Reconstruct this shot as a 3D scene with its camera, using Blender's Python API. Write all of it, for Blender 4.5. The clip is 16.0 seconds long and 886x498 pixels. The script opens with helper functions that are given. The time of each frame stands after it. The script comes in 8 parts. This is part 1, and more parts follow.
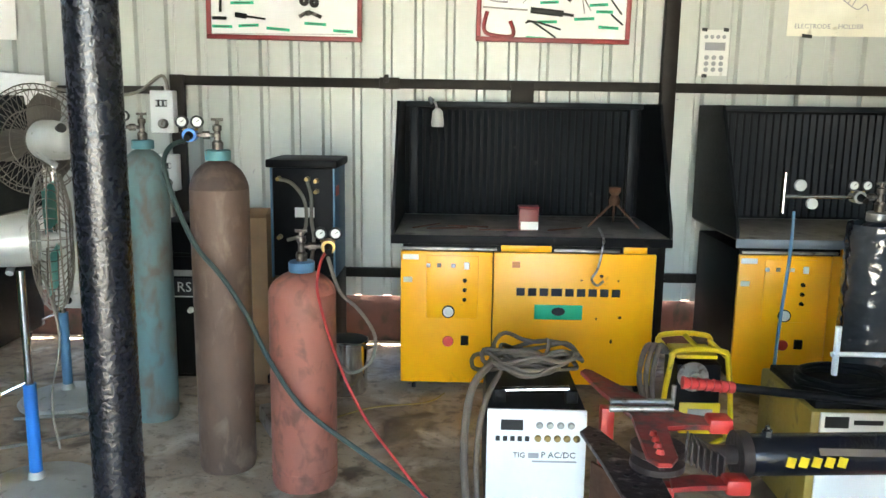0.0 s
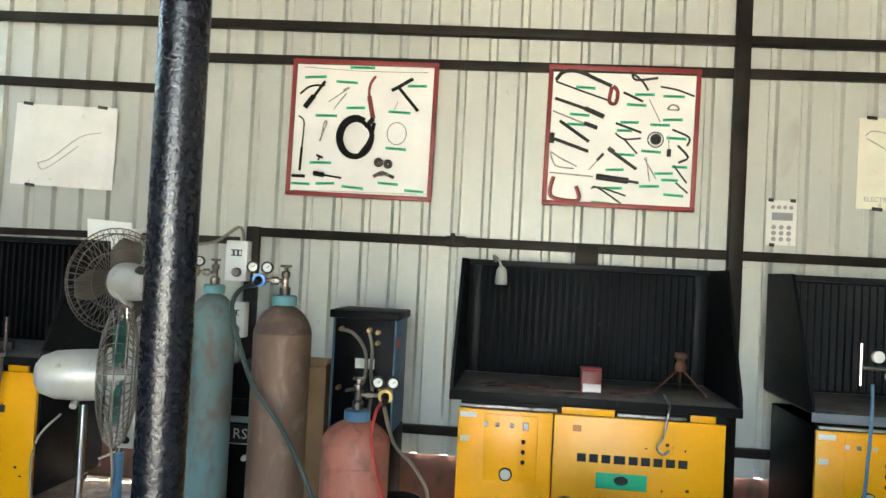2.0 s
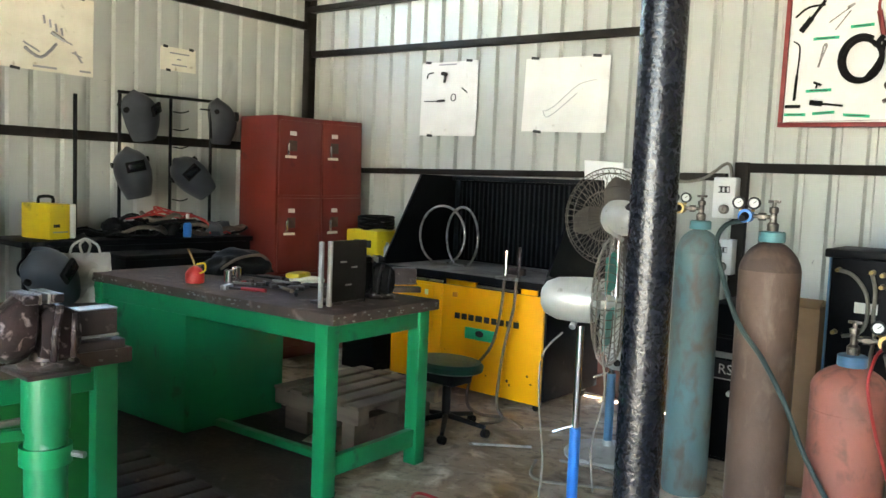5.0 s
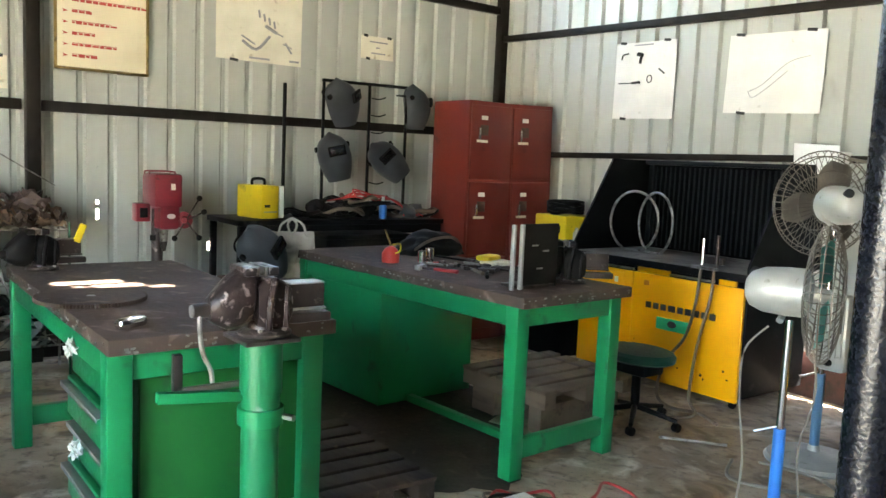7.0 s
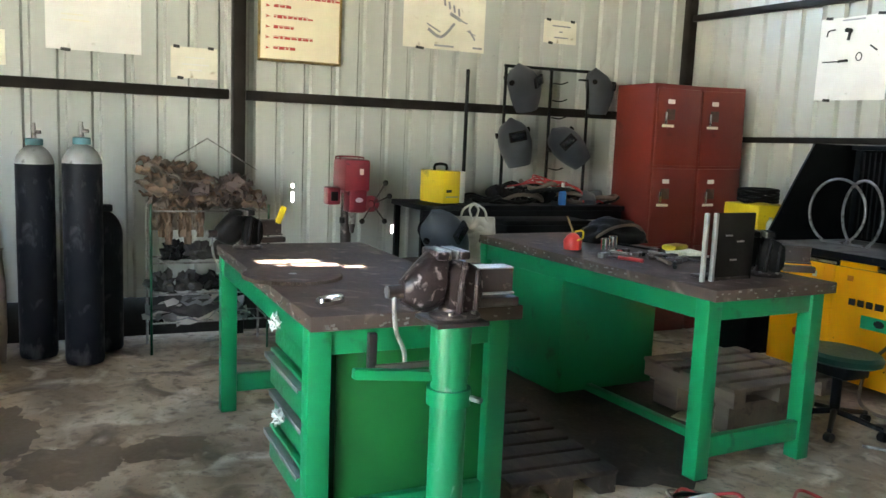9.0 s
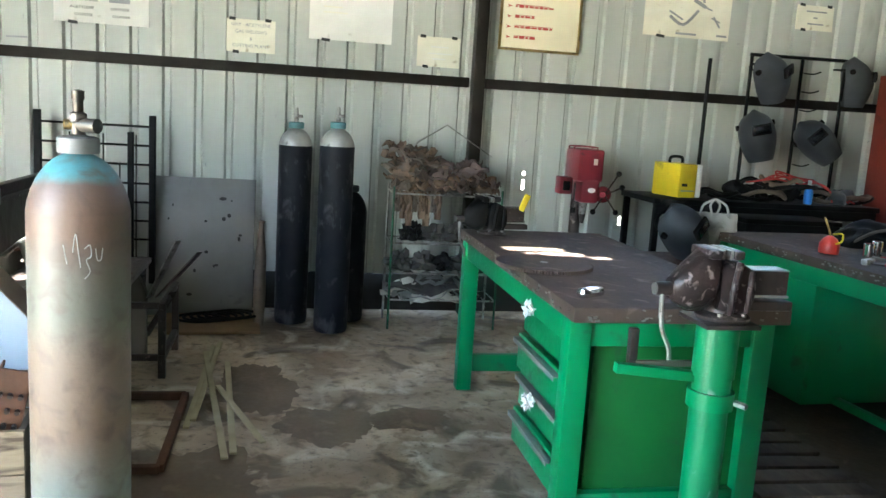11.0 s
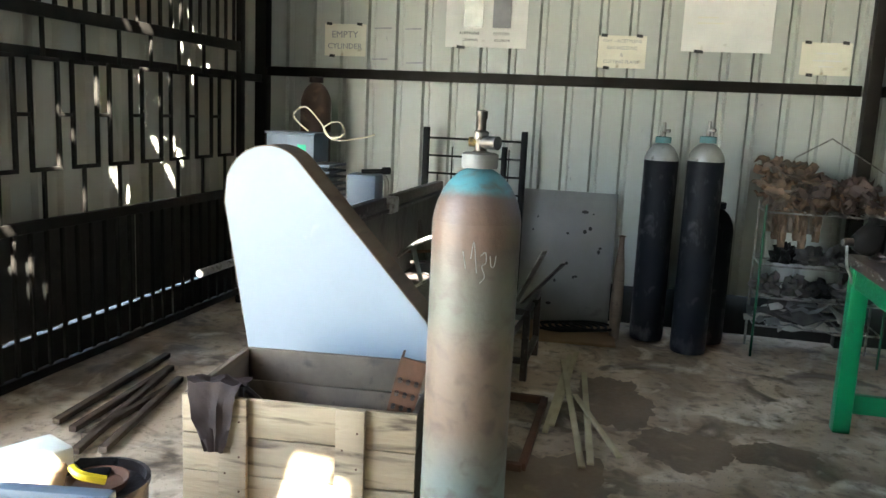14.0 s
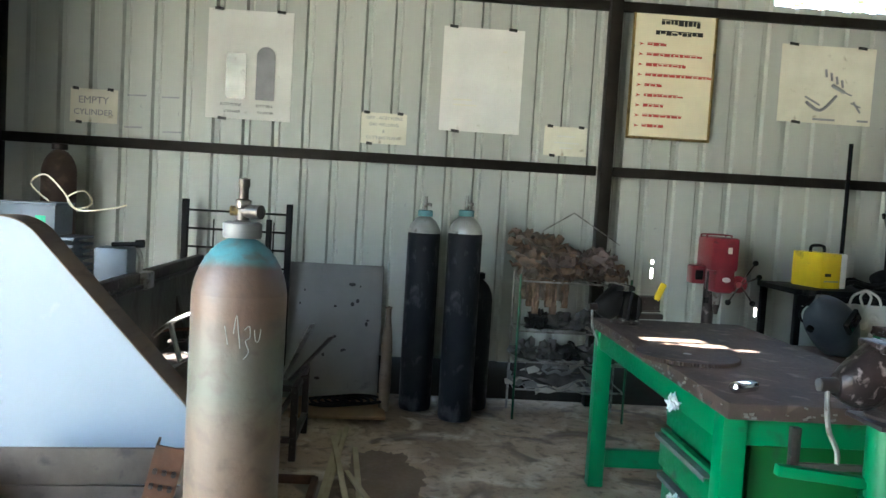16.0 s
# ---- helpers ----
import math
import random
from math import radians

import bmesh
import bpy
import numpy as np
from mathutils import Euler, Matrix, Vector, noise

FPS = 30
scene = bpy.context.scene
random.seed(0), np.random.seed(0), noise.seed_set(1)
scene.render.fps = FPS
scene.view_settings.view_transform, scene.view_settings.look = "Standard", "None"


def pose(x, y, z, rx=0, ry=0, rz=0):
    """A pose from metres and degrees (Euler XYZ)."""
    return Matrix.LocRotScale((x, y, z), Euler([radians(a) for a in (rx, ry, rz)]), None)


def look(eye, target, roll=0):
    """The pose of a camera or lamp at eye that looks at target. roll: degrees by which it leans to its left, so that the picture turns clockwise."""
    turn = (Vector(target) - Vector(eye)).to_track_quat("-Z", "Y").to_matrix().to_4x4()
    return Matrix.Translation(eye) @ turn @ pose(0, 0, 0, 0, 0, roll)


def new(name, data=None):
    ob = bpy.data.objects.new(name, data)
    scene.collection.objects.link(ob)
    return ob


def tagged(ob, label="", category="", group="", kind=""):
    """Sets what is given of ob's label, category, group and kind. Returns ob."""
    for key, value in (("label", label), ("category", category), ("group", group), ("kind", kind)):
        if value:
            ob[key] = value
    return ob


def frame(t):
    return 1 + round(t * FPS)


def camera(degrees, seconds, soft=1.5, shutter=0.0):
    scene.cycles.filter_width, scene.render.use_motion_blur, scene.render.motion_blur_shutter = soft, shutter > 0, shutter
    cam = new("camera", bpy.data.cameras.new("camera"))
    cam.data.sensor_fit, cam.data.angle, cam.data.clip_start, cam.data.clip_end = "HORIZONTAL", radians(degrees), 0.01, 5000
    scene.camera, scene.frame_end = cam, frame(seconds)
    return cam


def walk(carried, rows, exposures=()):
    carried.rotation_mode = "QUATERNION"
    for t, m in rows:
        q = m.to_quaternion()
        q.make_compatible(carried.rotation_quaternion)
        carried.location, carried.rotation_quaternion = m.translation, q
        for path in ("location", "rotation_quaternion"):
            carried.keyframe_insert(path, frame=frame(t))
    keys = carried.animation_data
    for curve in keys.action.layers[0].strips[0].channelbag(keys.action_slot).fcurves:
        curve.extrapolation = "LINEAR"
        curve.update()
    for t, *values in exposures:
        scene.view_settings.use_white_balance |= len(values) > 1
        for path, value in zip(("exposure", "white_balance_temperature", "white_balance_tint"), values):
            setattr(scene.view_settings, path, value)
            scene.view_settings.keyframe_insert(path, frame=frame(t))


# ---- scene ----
cam = camera(57.7, 16.0)
PATH = [
    (0, (-0.239, -0.164, 1.631), (-0.275, 1.805, 1.277), 0.8),
    (0.5, (-0.239, -0.163, 1.599), (-0.279, 1.824, 1.374), 2.0),
    (1, (-0.238, -0.148, 1.594), (-0.258, 1.851, 1.531), 2.5),
    (1.5, (-0.235, -0.157, 1.598), (-0.294, 1.842, 1.637), 2.8),
    (2, (-0.224, -0.168, 1.582), (-0.432, 1.82, 1.629), 2.9),
    (2.5, (-0.224, -0.181, 1.562), (-0.628, 1.778, 1.573), 2.9),
    (3, (-0.21, -0.196, 1.594), (-0.817, 1.709, 1.547), 2.6),
    (3.5, (-0.2, -0.216, 1.587), (-0.998, 1.615, 1.501), 2.5),
    (4, (-0.173, -0.226, 1.579), (-1.154, 1.514, 1.468), 2.5),
    (4.5, (-0.161, -0.242, 1.574), (-1.305, 1.392, 1.436), 2.4),
    (7, (-0.209, -0.276, 1.552), (-1.789, 0.932, 1.34), 2.5),
    (7.5, (-0.217, -0.281, 1.548), (-1.86, 0.836, 1.315), 2.4),
    (8, (-0.216, -0.294, 1.546), (-1.916, 0.73, 1.293), 2.3),
    (10.3, (-0.313, -0.487, 1.552), (-2.201, 0.105, 1.26), 3.4),
    (10.5, (-0.303, -0.527, 1.551), (-2.204, 0.016, 1.247), 3.6),
    (11, (-0.304, -0.577, 1.555), (-2.239, -0.187, 1.233), 3.6),
    (11.5, (-0.312, -0.608, 1.555), (-2.272, -0.368, 1.233), 3.6),
    (12, (-0.319, -0.64, 1.555), (-2.291, -0.568, 1.232), 3.7),
    (12.5, (-0.32, -0.66, 1.553), (-2.291, -0.756, 1.23), 3.5),
    (13, (-0.309, -0.67, 1.554), (-2.268, -0.912, 1.227), 3.1),
    (13.5, (-0.306, -0.676, 1.557), (-2.244, -1.035, 1.221), 3.0),
    (14, (-0.296, -0.677, 1.556), (-2.216, -1.127, 1.221), 2.7),
    (14.5, (-0.298, -0.681, 1.559), (-2.21, -1.165, 1.226), 2.5),
    (15, (-0.304, -0.683, 1.555), (-2.249, -1.04, 1.252), 2.9),
    (15.5, (-0.324, -0.687, 1.545), (-2.306, -0.82, 1.315), 3.2),
    (16, (-0.341, -0.68, 1.539), (-2.335, -0.573, 1.418), 3.4),
]
walk(cam, [(t, look(eye, target, roll)) for t, eye, target, roll in PATH], [(0, 6.02, 6750, 6), (2, 5.74, 6800, 6), (4.5, 6.05, 6850, 7), (8, 6.18, 7000, 7), (10.5, 6.2, 6250, 3), (12, 5.84, 6250, 2), (14.5, 5.64, 6600, 4), (16, 5.56, 6150, 2)])

# ---- light: open-sided shed, daylight from the east and south-east ----
SUN_WAY = Vector((-0.60, -0.22, -0.77)).normalized()
world = bpy.data.worlds.new("world")
scene.world = world
world.use_nodes = True
sky = world.node_tree.nodes.new("ShaderNodeTexSky")
sky.sky_type, sky.sun_disc = "NISHITA", False
sky.sun_elevation = math.asin(-SUN_WAY.z)
sky.sun_rotation = math.atan2(-SUN_WAY.x, -SUN_WAY.y)
sky.dust_density = 3.0
world.node_tree.nodes["Background"].inputs[1].default_value = 0.12
world.node_tree.links.new(sky.outputs[0], world.node_tree.nodes["Background"].inputs[0])
sun = new("sun", bpy.data.lights.new("sun", "SUN"))
sun.data.energy, sun.data.angle, sun.data.color = 5.0, radians(0.6), (1.0, 0.97, 0.92)
sun.matrix_world = look((6, 3, 9), Vector((6, 3, 9)) + SUN_WAY)


# ---- materials ----
def mat(name, a, b=None, rough=0.6, metal=0.0, s1=3.0, s2=40.0, bump=0.15, dirt=None, dirt_amount=0.35, coat=0.0, stretch=(1, 1, 1), rough_var=0.15, deep=0.004, fine_detail=8.0):
    """Two paints mixed by a coarse noise, dirt by a second, fine relief by a third."""
    m = bpy.data.materials.new(name)
    m.use_nodes = True
    nt = m.node_tree
    n, l = nt.nodes, nt.links
    bs = n["Principled BSDF"]
    co = n.new("ShaderNodeTexCoord")
    mp = n.new("ShaderNodeMapping")
    mp.inputs["Scale"].default_value = stretch
    l.new(co.outputs["Object"], mp.inputs[0])

    def nz(scale, detail=6.0, dis=0.0):
        t = n.new("ShaderNodeTexNoise")
        t.inputs["Scale"].default_value, t.inputs["Detail"].default_value, t.inputs["Distortion"].default_value = scale, detail, dis
        l.new(mp.outputs[0], t.inputs[0])
        return t.outputs[0]

    def ramp(src, lo, hi):
        r = n.new("ShaderNodeMapRange")
        r.inputs[1].default_value, r.inputs[2].default_value = lo, hi
        l.new(src, r.inputs[0])
        return r.outputs[0]

    def mix(f, c1, c2):
        x = n.new("ShaderNodeMix")
        x.data_type = "RGBA"
        l.new(f, x.inputs[0])
        for sock, c in ((x.inputs[6], c1), (x.inputs[7], c2)):
            if isinstance(c, tuple):
                sock.default_value = (*c, 1)
            else:
                l.new(c, sock)
        return x.outputs[2]

    b = b or tuple(v * 0.8 for v in a)
    col = mix(ramp(nz(s1), 0.35, 0.65), a, b)
    fine = nz(s2, fine_detail)
    if dirt:
        f = ramp(nz(s1 * 2.7, 9.0, 0.4), 0.72 - dirt_amount * 0.5, 0.80 - dirt_amount * 0.3)
        col = mix(f, col, dirt)
    l.new(col, bs.inputs["Base Color"])
    r = n.new("ShaderNodeMapRange")
    r.inputs[3].default_value, r.inputs[4].default_value = max(0.03, rough - rough_var), min(1, rough + rough_var)
    l.new(fine, r.inputs[0])
    l.new(r.outputs[0], bs.inputs["Roughness"])
    bs.inputs["Metallic"].default_value = metal
    bs.inputs["Specular IOR Level"].default_value = 0.10 if max(a) < 0.02 and rough > 0.3 else 0.25 if max(a) < 0.12 and rough > 0.3 else 0.4
    bs.inputs["Coat Weight"].default_value = coat
    if bump:
        bp = n.new("ShaderNodeBump")
        bp.inputs["Strength"].default_value, bp.inputs["Distance"].default_value = bump, deep
        l.new(fine, bp.inputs["Height"])
        l.new(bp.outputs[0], bs.inputs["Normal"])
    return m


M = {}
M["sheet"] = mat("painted_sheet", (0.44, 0.45, 0.405), (0.37, 0.38, 0.345), 0.45, 0.1, 0.9, 25, 0.05, (0.30, 0.29, 0.26), 0.12, stretch=(1, 1, 0.35))
M["sheet_dark"] = mat("dull_grey_sheet", (0.58, 0.555, 0.47), (0.46, 0.44, 0.37), 0.6, 0.1, 0.9, 25, 0.05, (0.20, 0.18, 0.145), 0.25, stretch=(1, 1, 0.35))
M["girt"] = mat("brown_black_steel", (0.014, 0.012, 0.010), (0.022, 0.019, 0.016), 0.5, 0.3, 4, 60, 0.1)
M["plinth"] = mat("red_plinth", (0.085, 0.035, 0.028), (0.05, 0.03, 0.025), 0.9, 0, 3, 30, 0.4, (0.03, 0.025, 0.02), 0.4)
M["black_gloss"] = mat("black_gloss_paint", (0.004, 0.005, 0.008), (0.006, 0.007, 0.011), 0.16, 0.0, 5, 105, 0.42, None, 0.3, 0.0, rough_var=0.08)
M["lumpy_black"] = mat("lumpy_black_paint", (0.002, 0.003, 0.006), (0.004, 0.005, 0.009), 0.27, 0.0, 5, 115, 0.55, None, 0.3, 0.0, (1, 1, 0.85), 0.08, 0.004, 4.0)
M["yellow"] = mat("yellow_enamel", (0.88, 0.40, 0.002), (0.80, 0.35, 0.002), 0.36, 0, 2, 50, 0.03, (0.36, 0.16, 0.015), 0.05)
M["yellow2"] = mat("lemon_enamel", (0.62, 0.44, 0.012), (0.5, 0.35, 0.015), 0.4, 0, 4, 50, 0.04, (0.12, 0.09, 0.03), 0.2)
M["black"] = mat("black_powder_coat", (0.003, 0.0032, 0.0038), (0.005, 0.0054, 0.006), 0.5, 0, 3, 120, 0.1, (0.03, 0.028, 0.026), 0.10)
M["slat"] = mat("black_filter_slat", (0.007, 0.0085, 0.010), (0.011, 0.013, 0.015), 0.45, 0.1, 3, 90, 0.05, (0.06, 0.06, 0.06), 0.1)
M["worktop"] = mat("dusty_steel_top", (0.20, 0.185, 0.165), (0.12, 0.108, 0.095), 0.6, 0.2, 5, 60, 0.3, (0.06, 0.05, 0.045), 0.3)
M["green"] = mat("green_enamel", (0.004, 0.205, 0.070), (0.004, 0.155, 0.052), 0.36, 0, 2.5, 60, 0.05, (0.02, 0.075, 0.034), 0.2)
M["green_worn"] = mat("scratched_green_enamel", (0.004, 0.18, 0.062), (0.005, 0.135, 0.048), 0.4, 0, 7, 60, 0.15, (0.20, 0.30, 0.22), 0.16, stretch=(1, 1, 0.45))
# green enamel darkened for the shaded drawer cabinet; also the wire rack's own green
M["green_dark"] = mat("darkened_green_enamel", (0.002, 0.062, 0.024), (0.002, 0.042, 0.016), 0.4, 0, 2.5, 60, 0.05, (0.02, 0.05, 0.03), 0.1)
M["machine_grey"] = mat("olive_grey_enamel", (0.10, 0.095, 0.08), (0.07, 0.066, 0.056), 0.5, 0.1, 3, 50, 0.2, (0.045, 0.037, 0.03), 0.4, stretch=(1, 1, 0.4))
# grimy wood, darkened further to carry the shade it lies in
M["wood_shaded"] = mat("shaded_grimy_timber", (0.062, 0.044, 0.030), (0.030, 0.022, 0.016), 0.8, 0, 6, 50, 0.5, (0.10, 0.075, 0.05), 0.2, stretch=(0.3, 1, 1))
M["bench_top"] = mat("oiled_brown_steel", (0.080, 0.053, 0.041), (0.046, 0.031, 0.024), 0.70, 0.0, 4, 45, 0.4, (0.15, 0.11, 0.09), 0.28)
M["drill_red"] = mat("dark_red_enamel", (0.19, 0.016, 0.026), (0.14, 0.014, 0.021), 0.4, 0, 5, 50, 0.08, (0.06, 0.02, 0.02), 0.2)
M["maroon"] = mat("maroon_enamel", (0.15, 0.022, 0.014), (0.12, 0.018, 0.012), 0.45, 0, 2, 50, 0.04, (0.07, 0.012, 0.01), 0.15)
M["teal"] = mat("faded_teal_paint", (0.085, 0.165, 0.17), (0.105, 0.135, 0.125), 0.6, 0, 5, 60, 0.3, (0.095, 0.085, 0.065), 0.50, stretch=(1, 1, 0.5))
M["brown_cyl"] = mat("rubbed_brown_paint", (0.135, 0.085, 0.06), (0.08, 0.052, 0.038), 0.62, 0.1, 5, 45, 0.5, (0.175, 0.125, 0.09), 0.36, stretch=(1, 1, 0.5))
M["brown_dark"] = mat("scorched_brown_paint", (0.085, 0.056, 0.043), (0.07, 0.047, 0.038), 0.6, 0.1, 6, 60, 0.3, (0.115, 0.078, 0.057), 0.4)
M["red_cyl"] = mat("rusty_red_paint", (0.34, 0.115, 0.082), (0.26, 0.105, 0.077), 0.6, 0, 7, 60, 0.35, (0.17, 0.075, 0.055), 0.42, stretch=(1, 1, 0.6))
M["red_edge"] = mat("red_enamel", (0.46, 0.03, 0.025), (0.33, 0.025, 0.02), 0.42, 0, 5, 50, 0.1, (0.10, 0.03, 0.025), 0.2)
M["blue"] = mat("blue_enamel", (0.02, 0.17, 0.52), (0.02, 0.13, 0.42), 0.4, 0, 5, 50, 0.05, (0.05, 0.1, 0.2), 0.1)
M["blue_dull"] = mat("dull_blue_enamel", (0.06, 0.15, 0.24), (0.05, 0.12, 0.2), 0.5, 0, 5, 50, 0.05)
M["teal_bright"] = mat("turquoise_paint", (0.07, 0.22, 0.24), (0.09, 0.18, 0.19), 0.55, 0, 7, 60, 0.15, (0.16, 0.11, 0.08), 0.25)
M["cyl_black"] = mat("scuffed_black_paint", (0.008, 0.009, 0.013), (0.016, 0.017, 0.020), 0.5, 0, 5, 50, 0.4, (0.060, 0.060, 0.064), 0.34, stretch=(1, 1, 0.5))
M["silver"] = mat("aluminium_paint", (0.45, 0.45, 0.42), (0.3, 0.3, 0.28), 0.45, 0.5, 6, 50, 0.15, (0.12, 0.11, 0.1), 0.2)
M["steel"] = mat("worn_steel", (0.33, 0.32, 0.30), (0.22, 0.21, 0.20), 0.42, 0.8, 9, 80, 0.2, (0.10, 0.08, 0.065), 0.4)
M["chrome"] = mat("chrome", (0.75, 0.75, 0.75), (0.68, 0.68, 0.68), 0.14, 1.0, 6, 80, 0.02, rough_var=0.06)
M["brass"] = mat("brass", (0.36, 0.26, 0.10), (0.25, 0.175, 0.07), 0.45, 0.8, 9, 80, 0.2, (0.08, 0.06, 0.035), 0.35)
M["cast"] = mat("cast_iron_grease", (0.035, 0.028, 0.026), (0.06, 0.046, 0.042), 0.4, 0.4, 7, 60, 0.5, (0.20, 0.16, 0.15), 0.2)
M["fan_grey"] = mat("hammered_grey_paint", (0.40, 0.40, 0.365), (0.32, 0.32, 0.295), 0.38, 0.2, 6, 60, 0.1, (0.15, 0.14, 0.12), 0.15)
M["white"] = mat("white_plastic", (0.72, 0.72, 0.70), (0.65, 0.65, 0.63), 0.4, 0, 4, 60, 0.02, (0.45, 0.43, 0.4), 0.08)
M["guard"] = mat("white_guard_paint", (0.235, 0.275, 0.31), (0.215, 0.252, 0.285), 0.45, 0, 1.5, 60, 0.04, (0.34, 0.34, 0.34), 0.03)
M["greyblue"] = mat("grey_blue_paint", (0.12, 0.145, 0.17), (0.09, 0.11, 0.13), 0.5, 0.1, 4, 60, 0.1, (0.08, 0.08, 0.08), 0.2)
M["paper"] = mat("white_paper", (0.70, 0.69, 0.645), (0.63, 0.62, 0.58), 0.8, 0, 4, 60, 0.05, (0.46, 0.44, 0.385), 0.10)
M["paper_old"] = mat("yellowed_paper", (0.72, 0.69, 0.57), (0.63, 0.60, 0.48), 0.8, 0, 4, 60, 0.05, (0.4, 0.36, 0.26), 0.15)
M["board"] = mat("white_board", (0.72, 0.71, 0.685), (0.66, 0.65, 0.625), 0.55, 0, 3, 60, 0.03)
M["cream"] = mat("cream_board", (0.70, 0.64, 0.46), (0.64, 0.58, 0.42), 0.5, 0, 3, 60, 0.03)
M["red_frame"] = mat("red_wood_frame", (0.24, 0.022, 0.022), (0.17, 0.018, 0.018), 0.45, 0, 6, 60, 0.1)
M["label_green"] = mat("green_label", (0.01, 0.42, 0.20), (0.01, 0.36, 0.17), 0.5, 0, 9, 60, 0.02)
M["ink"] = mat("black_ink", (0.02, 0.02, 0.02), (0.03, 0.03, 0.03), 0.7, 0, 9, 60, 0)
M["ink_red"] = mat("red_ink", (0.42, 0.05, 0.04), (0.36, 0.05, 0.04), 0.7, 0, 9, 60, 0)
M["ink_grey"] = mat("grey_print", (0.24, 0.24, 0.25), (0.30, 0.30, 0.31), 0.8, 0, 9, 60, 0)
M["wood"] = mat("weathered_pine", (0.40, 0.30, 0.185), (0.25, 0.175, 0.108), 0.78, 0, 6, 70, 0.8, (0.10, 0.066, 0.04), 0.36, stretch=(1.5, 0.2, 1.4))
M["wood_dark"] = mat("grey_old_wood", (0.16, 0.12, 0.083), (0.10, 0.074, 0.052), 0.8, 0, 5, 50, 0.35, (0.07, 0.05, 0.04), 0.3, stretch=(0.15, 1, 1))
M["rubber"] = mat("black_rubber", (0.004, 0.004, 0.004), (0.008, 0.0075, 0.007), 0.6, 0, 6, 60, 0.1)
M["hose_green"] = mat("dark_green_hose", (0.03, 0.05, 0.045), (0.045, 0.065, 0.06), 0.45, 0, 6, 60, 0.05)
M["hose_red"] = mat("red_hose", (0.38, 0.03, 0.028), (0.30, 0.025, 0.025), 0.45, 0, 6, 60, 0.05)
M["hose_grey"] = mat("grey_hose", (0.19, 0.175, 0.14), (0.14, 0.128, 0.105), 0.55, 0, 6, 60, 0.1)
M["cable_tan"] = mat("dusty_cable", (0.14, 0.11, 0.08), (0.09, 0.07, 0.055), 0.75, 0, 6, 60, 0.2)
M["cardboard"] = mat("cardboard", (0.28, 0.18, 0.10), (0.22, 0.14, 0.08), 0.85, 0, 4, 60, 0.1)
M["leather"] = mat("dusty_leather", (0.20, 0.128, 0.08), (0.055, 0.037, 0.027), 0.8, 0, 6, 50, 0.4)
M["scrap"] = mat("dark_leather", (0.085, 0.056, 0.046), (0.05, 0.034, 0.029), 0.6, 0, 6, 60, 0.4)
M["cloth_grey"] = mat("grey_rag", (0.075, 0.068, 0.062), (0.035, 0.032, 0.03), 0.95, 0, 8, 90, 0.5)
M["wrap"] = mat("shiny_wrap", (0.02, 0.022, 0.026), (0.035, 0.038, 0.042), 0.14, 0, 6, 28, 0.9, None, 0.3, 0.5, rough_var=0.06)
M["mask"] = mat("grey_mask_shell", (0.075, 0.085, 0.095), (0.055, 0.06, 0.067), 0.42, 0, 6, 60, 0.06, (0.12, 0.12, 0.12), 0.1)
M["rust"] = mat("brown_rust", (0.12, 0.055, 0.03), (0.07, 0.035, 0.02), 0.85, 0.2, 6, 50, 0.4)
M["strip"] = mat("pale_timber", (0.42, 0.37, 0.235), (0.33, 0.28, 0.175), 0.75, 0, 5, 50, 0.2)
M["vice"] = mat("worn_vice_paint", (0.034, 0.021, 0.020), (0.017, 0.013, 0.0125), 0.34, 0.2, 9, 30, 1.0, (0.27, 0.22, 0.21), 0.30)
M["sack"] = mat("dirty_canvas", (0.42, 0.39, 0.34), (0.30, 0.28, 0.24), 0.9, 0, 6, 60, 0.4)
M["red_dirty"] = mat("greasy_red_enamel", (0.30, 0.022, 0.02), (0.20, 0.018, 0.017), 0.4, 0, 6, 50, 0.25, (0.05, 0.03, 0.028), 0.45)
M["olive"] = mat("olive_enamel", (0.26, 0.19, 0.035), (0.2, 0.145, 0.03), 0.5, 0, 4, 50, 0.1, (0.07, 0.05, 0.02), 0.3)
M["bronze"] = mat("dark_bronze", (0.10, 0.088, 0.075), (0.055, 0.048, 0.042), 0.42, 0.7, 9, 60, 0.2, (0.34, 0.31, 0.27), 0.3)
M["plate_grey"] = mat("scuffed_grey_plate", (0.185, 0.185, 0.175), (0.135, 0.135, 0.128), 0.55, 0.2, 2, 50, 0.1, (0.07, 0.07, 0.07), 0.12)
M["wire"] = mat("dusty_guard_wire", (0.17, 0.15, 0.125), (0.10, 0.088, 0.074), 0.5, 0.4, 6, 60, 0.1)
M["teal_blade"] = mat("teal_plastic_blade", (0.03, 0.30, 0.24), (0.025, 0.24, 0.20), 0.35, 0, 4, 60, 0.02)
# bench green darkened for the end that faces away from the daylight
M["green_shaded"] = mat("shaded_green_enamel", (0.010, 0.115, 0.024), (0.008, 0.085, 0.020), 0.4, 0, 2.5, 60, 0.05, (0.02, 0.06, 0.03), 0.12)
# near-black floor colour that stands in for the shade under the benches
M["bench_shade"] = mat("under_bench_shade", (0.030, 0.023, 0.017), (0.048, 0.037, 0.027), 0.7, 0, 4, 40, 0.4, (0.075, 0.058, 0.042), 0.25)
# dark colour for the added panels that imitate the unlit foot of the gate
M["gate_shade"] = mat("gate_shade_sheet", (0.035, 0.033, 0.028), (0.022, 0.021, 0.018), 0.65, 0.1, 2, 40, 0.15, (0.06, 0.052, 0.042), 0.2)
